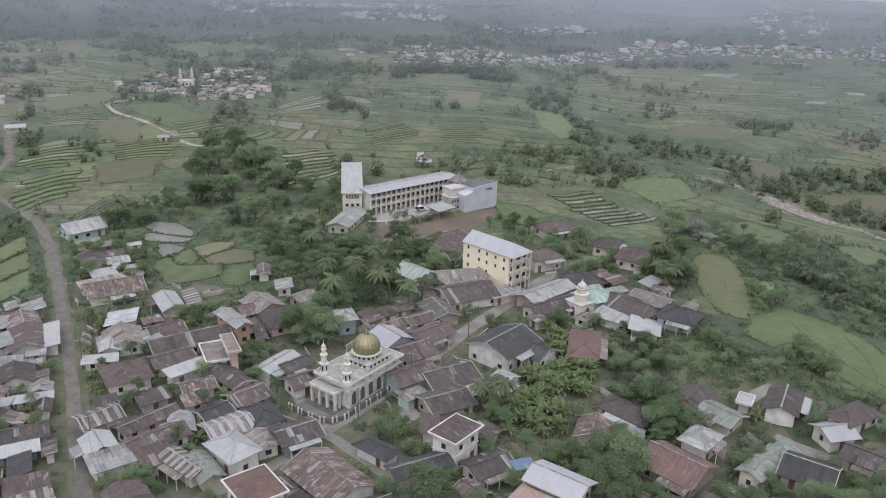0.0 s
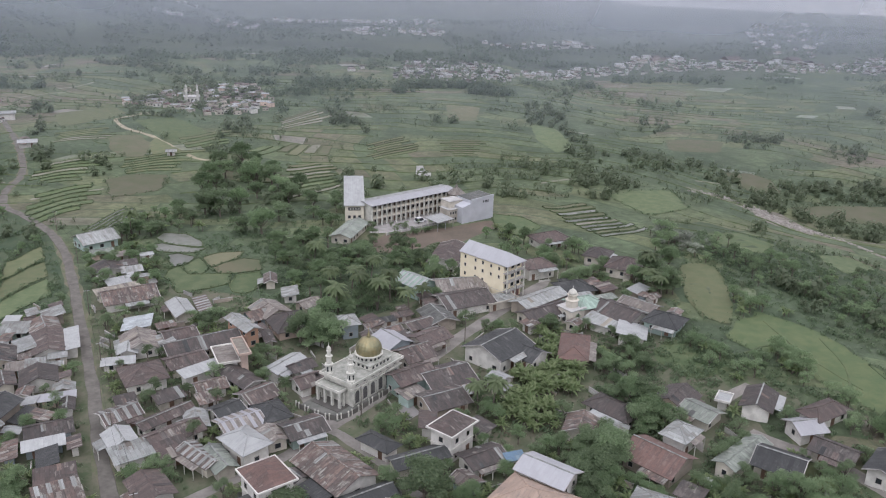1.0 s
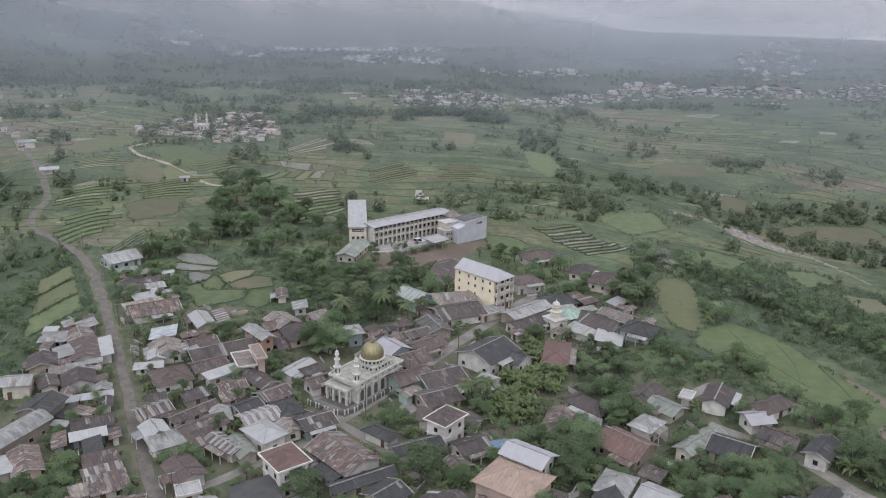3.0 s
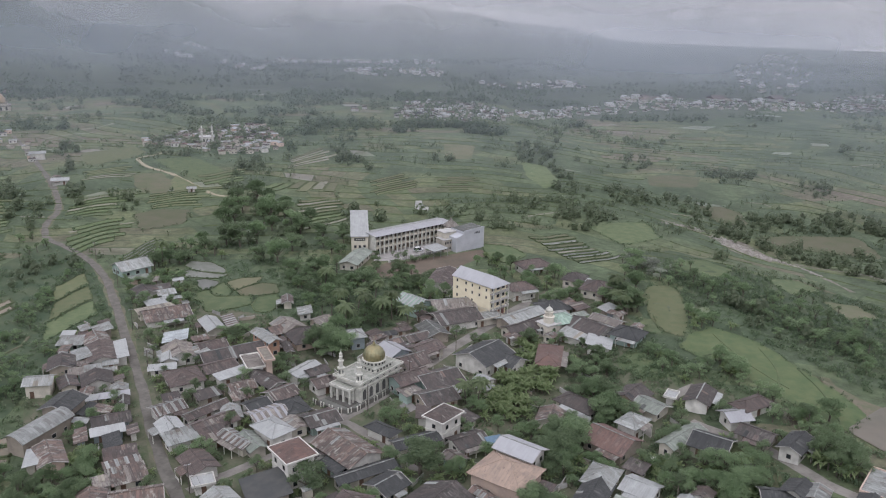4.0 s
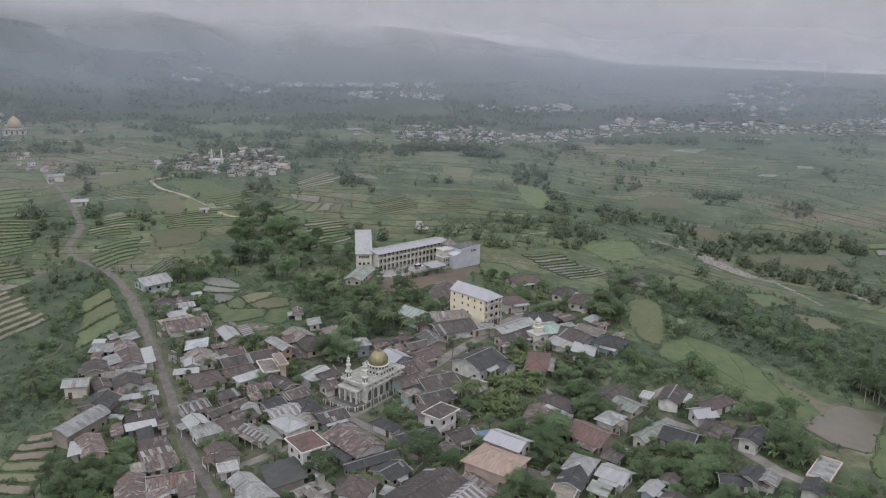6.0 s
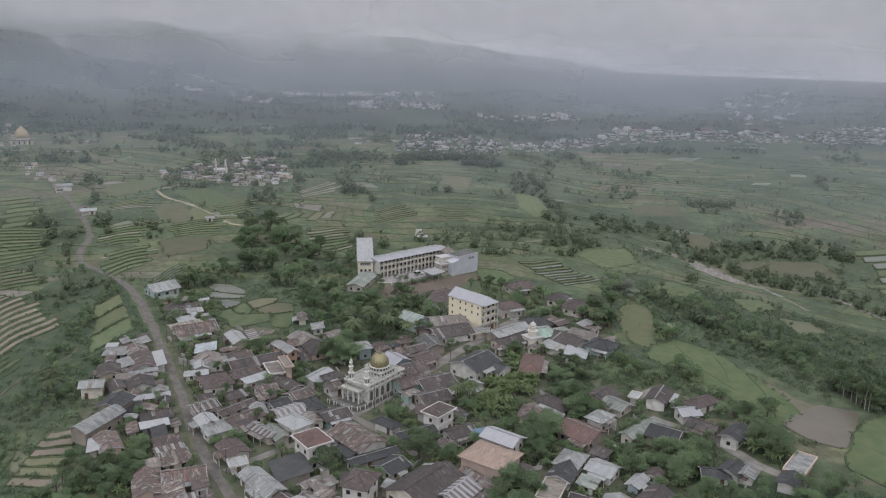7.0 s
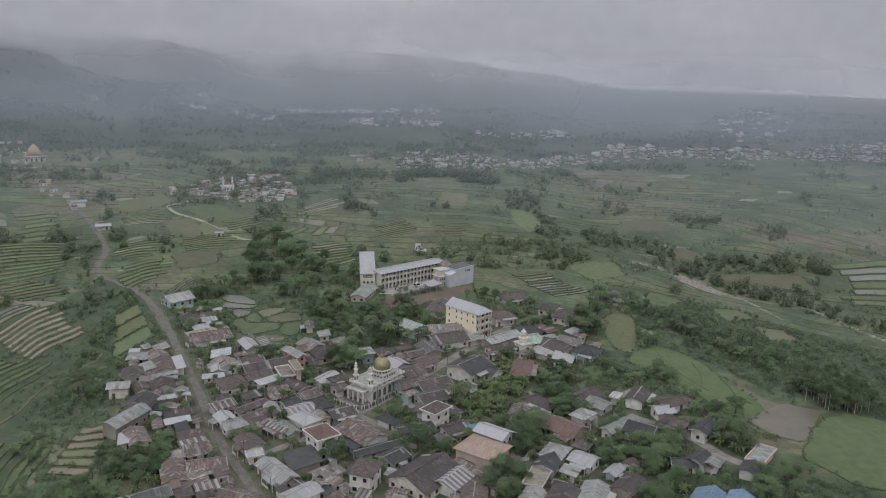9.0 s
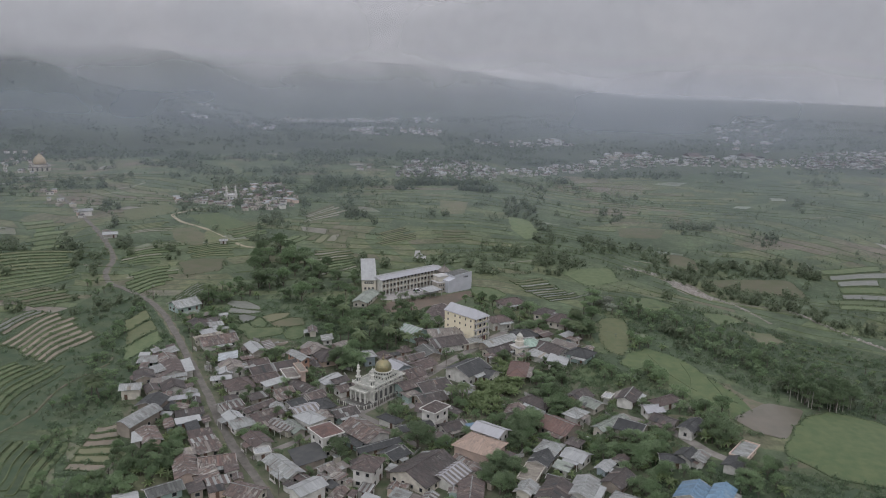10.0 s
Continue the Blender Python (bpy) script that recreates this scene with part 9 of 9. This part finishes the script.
def far_town(polys, seed):
    """Roofs and walls of towns a kilometre and more away, too many and small to pick apart."""
    rng = random.Random(seed)
    parts = {}
    for poly, n, big in polys:
        done = []
        for x, y in spots(poly, int(n * 3.2), seed + n):
            if any(abs(x - a) + abs(y - b) < 8 * big for a, b in done):
                continue
            if y > 900 and noise.noise((x * 0.022, y * 0.011, 1.7)) < 0.06 - 0.5 * rng.random() ** 3:
                continue
            done.append((x, y))
            if len(done) > n * (1.9 if y < 900 else 1.3):
                break
            k = big * (0.62 + 0.7 * rng.random() ** 3)
            l, w, h = rng.uniform(4.5, 9) * k, rng.uniform(4, 6.5) * k, rng.uniform(1.5, 2.5) * (0.8 + 0.2 * k) * (1.25 if y > 900 else 1.0)
            m = Matrix.Translation((x, y, lift(x, y))) @ Matrix.Rotation(rng.choice((0.1, 1.65)) + rng.uniform(-0.3, 0.3), 4, "Z")
            rf = rng.choice(("white", "lightgrey", "brown", "rust", "white", "darkbrown", "beige", "black", "brown") if y < 900 else ("white", "brown", "lightgrey", "white", "rust", "beige"))
            S = parts.setdefault(rf, Shape())
            r = w * 0.2
            S.add([m @ Vector(p) for p in ((-l / 2, -w / 2, h), (l / 2, -w / 2, h), (l / 2, w / 2, h), (-l / 2, w / 2, h), (-l / 2, 0, h + r), (l / 2, 0, h + r))], [(0, 1, 5, 4), (2, 3, 4, 5), (1, 2, 5), (3, 0, 4)])
            Wl = parts.setdefault("wall", Shape())
            Wl.box(-l / 2 + .3, -w / 2 + .3, -1.0, l / 2 - .3, w / 2 - .3, h, m)
        if n > 15:
            woods("town_trees", [(poly, int(n * (2.6 if poly[0][1] < 900 else 1.0)))], seed + n, "dim green trees between the houses of a far town", M_FAR_LEAF, (3.5, 7.5), 16)
    T = thing("far_town", Matrix.Identity(4), "pale roofs and walls of distant towns on the plain", "town", kind="stuff")
    for k, S in parts.items():
        S.make("walls" if k == "wall" else "roofs", M_FAR_WALL if k == "wall" else ROOF[k], T)


far_town([([(47.8, 611.2), (64.0, 669.9), (107.0, 682.4), (149.3, 644.2), (159.7, 591.2), (141.4, 536.8), (109.2, 527.6), (81.0, 547.4), (46.0, 560.4)], 90, 1.0), ([(166.8, 627.5), (266.8, 699.6), (254.5, 635.7), (170.5, 575.9)], 26, 1.0), ([(259.9, 675.6), (323.5, 754.4), (454.6, 736.1), (527.0, 714.7), (787.0, 773.9), (687.5, 646.7), (499.4, 665.0), (394.8, 678.1), (254.5, 635.7)], 150, 1.0),
          ([(330.9, 777.1), (403.8, 782.3), (385.9, 737.1), (316.4, 732.7)], 14, 1.8), ([(438.2, 762.1), (536.4, 757.6), (512.7, 713.8), (416.7, 713.3)], 16, 2.4),
          ([(-1, 1035), (77, 1113), (149, 1042), (131, 955), (22, 938)], 70, 1.2), ([(-181, 1321), (-147, 1398), (-53, 1363), (9, 1356), (-11, 1236), (-85, 1225), (-161, 1243)], 60, 1.4), ([(-12, 1372), (161, 1429), (186, 1361), (122, 1231), (-11, 1252)], 44, 1.3), ([(147.8, 903.5), (304.7, 945.9), (320.7, 862.1), (193.4, 859.3)], 24, 1.2),
          ([(913, 1734), (1561, 2705), (799, 1162), (560, 800), (513, 843)], 80, 1.3), ([(599, 1415), (801, 1495), (673, 1219), (508, 1167)], 26, 1.4), ([(-297, 1417), (-264, 1342), (-237, 1289), (-229, 1241), (-271, 1300)], 18, 1.3), ([(-287, 1108), (-114, 1126), (-106, 1030), (-277, 1060)], 16, 1.2),
          ([(-656, 1720), (-580, 1644), (-524, 1603), (-443, 1492), (-425, 1422), (-507, 1507), (-633, 1635)], 34, 1.3), ([(573.2, 771.2), (889.5, 882.9), (701.6, 647.4), (534.7, 657.6)], 90, 1.1), ([(8.0, 630.2), (20.9, 635.3), (20.3, 605.6), (7.8, 600.9)], 2, 1.3)], 91)


def domed_hall():
    D = thing("far_mosque", Matrix.Translation((-303, 583, lift(-303, 583))) @ Matrix.Rotation(0.3, 4, "Z") @ Matrix.Scale(0.72, 4), "distant cream mosque with a tiered tan dome", "mosque")
    Shape().box(-13, -11, -1, 13, 11, 5.5).make("wall", WALL["cream"], D)
    Shape().box(-14, -12, 5.5, 14, 12, 6.3).make("roof", ROOF["beige2"], D)
    Shape().box(-9.5, -8.5, 6.3, 9.5, 8.5, 8.6).make("upper_tier", WALL["cream"], D)
    Shape().box(-10.2, -9.2, 8.6, 10.2, 9.2, 9.2).make("tier_roof", ROOF["beige"], D)
    dome = Shape().lathe([(8.0, 9.2), (8.3, 11), (8.0, 13.5), (6.6, 16.8), (4.2, 19.6), (2.0, 21.6), (0.8, 22.6)], 24).make("dome", mat("far_dome_tan", (0.40, 0.31, 0.19), (0.33, 0.27, 0.17), 0.6, 0.3, vary=0.0), D, "tan golden dome", smooth=True)
    Shape().lathe([(0.8, 22.5), (1.1, 23.2), (0.4, 24.0), (0.2, 27.0)], 10).make("finial", M_GOLD, dome)
    for x in (-9, -3, 3, 9):
        arch_window(D, Matrix.Translation((x, -11, 0.6)), 2.2, 4.2)


domed_hall()


def hamlet_mosque():
    """A small white prayer hall with two slim towers among the roofs of the hamlet."""
    D = thing("hamlet_mosque", Matrix.Translation((-98.0, 418.0, lift(-98, 418))) @ Matrix.Rotation(0.2, 4, "Z"), "small white prayer hall with two slim towers", "mosque")
    Shape().box(-5, -4, -0.5, 5, 4, 4.2).make("wall", M_WHITE, D)
    Shape().box(-5.4, -4.4, 4.2, 5.4, 4.4, 4.6).make("roof_slab", M_STAINED, D)
    for x in (-3.6, 3.6):
        t = Shape().lathe([(0.9, -0.5), (0.85, 8.0), (1.2, 8.2), (1.2, 8.6), (0.7, 8.8), (0.65, 11.0)], 8, x, -4.6).make("tower", M_WHITE, D)
        Shape().lathe([(0.8, 11.0), (0.75, 11.6), (0.3, 12.4), (0.05, 13.4)], 8, x, -4.6).make("cap", M_WHITE, t, smooth=True)
    for x in (-2.4, 0, 2.4):
        arch_window(D, Matrix.Translation((x, -4, 0.6)), 1.3, 2.6)


hamlet_mosque()


def small_mosque():
    """A cream prayer house with a short tiered tower among the eastern houses."""
    D = thing("prayer_house", Matrix.Translation((67.2, 53.8, lift(67.2, 53.8))) @ Matrix.Rotation(radians(30), 4, "Z"), "small cream prayer house tower with a white cap", "mosque")
    Shape().box(-2.6, -2.6, -0.3, 2.6, 2.6, 4.2).make("wall", WALL["cream"], D)
    Shape().box(-3.0, -3.0, 4.2, 3.0, 3.0, 4.5).make("roof_slab", M_STAINED, D)
    t = Shape().lathe([(1.7, 4.5), (1.7, 6.3), (2.0, 6.4), (2.0, 6.6), (1.3, 6.7), (1.3, 7.9), (1.6, 8.0), (1.6, 8.15)], 8).make("tower", WALL["cream"], D)
    Shape().lathe([(1.1, 8.15), (1.25, 8.6), (1.0, 9.2), (0.4, 9.7), (0.1, 10.0), (0.05, 10.7)], 12).make("cap", M_WHITE, t, smooth=True)
    for s in range(4):
        arch_window(D, Matrix.Rotation(s * math.pi / 2, 4, "Z") @ Matrix.Translation((0, -2.6, 0.6)), 1.3, 2.6)


small_mosque()

# ---------------------------------------------------------------- haze and cloud sheets over the plain


def haze_cloud_mat(name, amount, tint, depth, top, low=None):
    """Distance haze or cloud as a tinted see-through coat: clear at the ground, full a little above it, thinning again
    with height.
    """
    m = bpy.data.materials.new(name)
    m.use_nodes = True
    t = m.node_tree
    t.nodes.clear()
    out, mx, tr, df = (t.nodes.new(k) for k in ("ShaderNodeOutputMaterial", "ShaderNodeMixShader", "ShaderNodeBsdfTransparent", "ShaderNodeBsdfDiffuse"))
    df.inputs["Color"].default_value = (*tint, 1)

    def span(v, lo, hi, a, b):
        n = t.nodes.new("ShaderNodeMapRange")
        n.interpolation_type = "SMOOTHSTEP"
        for k, q in (("From Min", lo), ("From Max", hi), ("To Min", a), ("To Max", b)):
            n.inputs[k].default_value = q
        t.links.new(v, n.inputs["Value"])
        return n.outputs[0]

    def times(u, v):
        n = t.nodes.new("ShaderNodeMath")
        n.operation = "MULTIPLY"
        t.links.new(u, n.inputs[0])
        t.links.new(v, n.inputs[1])
        return n.outputs[0]

    tc, sp, ns, at = (t.nodes.new(k) for k in ("ShaderNodeTexCoord", "ShaderNodeSeparateXYZ", "ShaderNodeTexNoise", "ShaderNodeAttribute"))
    at.attribute_name = "above_ground"
    t.links.new(tc.outputs["Object"], sp.inputs[0])
    ns.inputs["Scale"].default_value, ns.inputs["Detail"].default_value = 0.004, 4
    t.links.new(tc.outputs["Object"], ns.inputs["Vector"])
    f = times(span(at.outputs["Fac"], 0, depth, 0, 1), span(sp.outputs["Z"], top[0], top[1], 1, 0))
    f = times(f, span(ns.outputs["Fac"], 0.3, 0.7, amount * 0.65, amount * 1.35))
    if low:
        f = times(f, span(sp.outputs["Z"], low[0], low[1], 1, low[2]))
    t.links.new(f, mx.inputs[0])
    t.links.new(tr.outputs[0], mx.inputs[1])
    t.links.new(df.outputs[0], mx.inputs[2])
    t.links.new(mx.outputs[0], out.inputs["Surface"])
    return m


def haze_cloud_sheet(name, r, amount, tint, depth, top, label, low=None):
    """A thin see-through sheet standing on the land in a wide arc, added to veil what lies behind."""
    S = Shape()
    n = 130
    steps = [0, 8, 18, 32, 50, 75, 110, 150, 210, 300, 420]
    above = []
    for i in range(n + 1):
        a = radians(-75 + 165 * i / n)
        rr = r * (1 + 0.02 * math.sin(a * 7 + r))
        x, y = rr * math.sin(a), -263 + rr * math.cos(a)
        for d in steps:
            S.v.append((x, y, lift(x, y) - 2 + d))
            above.append(float(d))
    k = len(steps)
    S.f = [(i * k + j, (i + 1) * k + j, (i + 1) * k + j + 1, i * k + j + 1) for i in range(n) for j in range(k - 1)]
    ob = S.make(name, haze_cloud_mat("%s_%d" % (name, r), amount, tint, depth, top, low), None, smooth=True)
    ob.data.attributes.new("above_ground", "FLOAT", "POINT").data.foreach_set("value", above)
    return tagged(ob, label, name, kind="stuff")


HAZE, CLOUD = "see-through blue-grey sheet added as distance haze over the far plain", "soft grey cloud lying over the hilltops"
# Blue-grey sheets that put the haze of distance into colour, denser further out.
for haze_r, haze_a in ((520, 0.13), (760, 0.18), (1080, 0.34)):
    haze_cloud_sheet("mist", haze_r, haze_a, (0.425, 0.468, 0.545), 40, (60, 130), HAZE)
# Paler sheets: cloud over the crests, hazing the far hills as well.
haze_cloud_sheet("cloud", 1300, 0.24, (0.565, 0.575, 0.605), 50, (150, 330), CLOUD, (70, 130, 2.2))
haze_cloud_sheet("cloud", 2000, 0.30, (0.64, 0.63, 0.64), 60, (150, 360), CLOUD, (70, 135, 2.3))
haze_cloud_sheet("cloud", 2950, 0.42, (0.675, 0.66, 0.66), 60, (120, 360), CLOUD, (20, 95, 1.8))
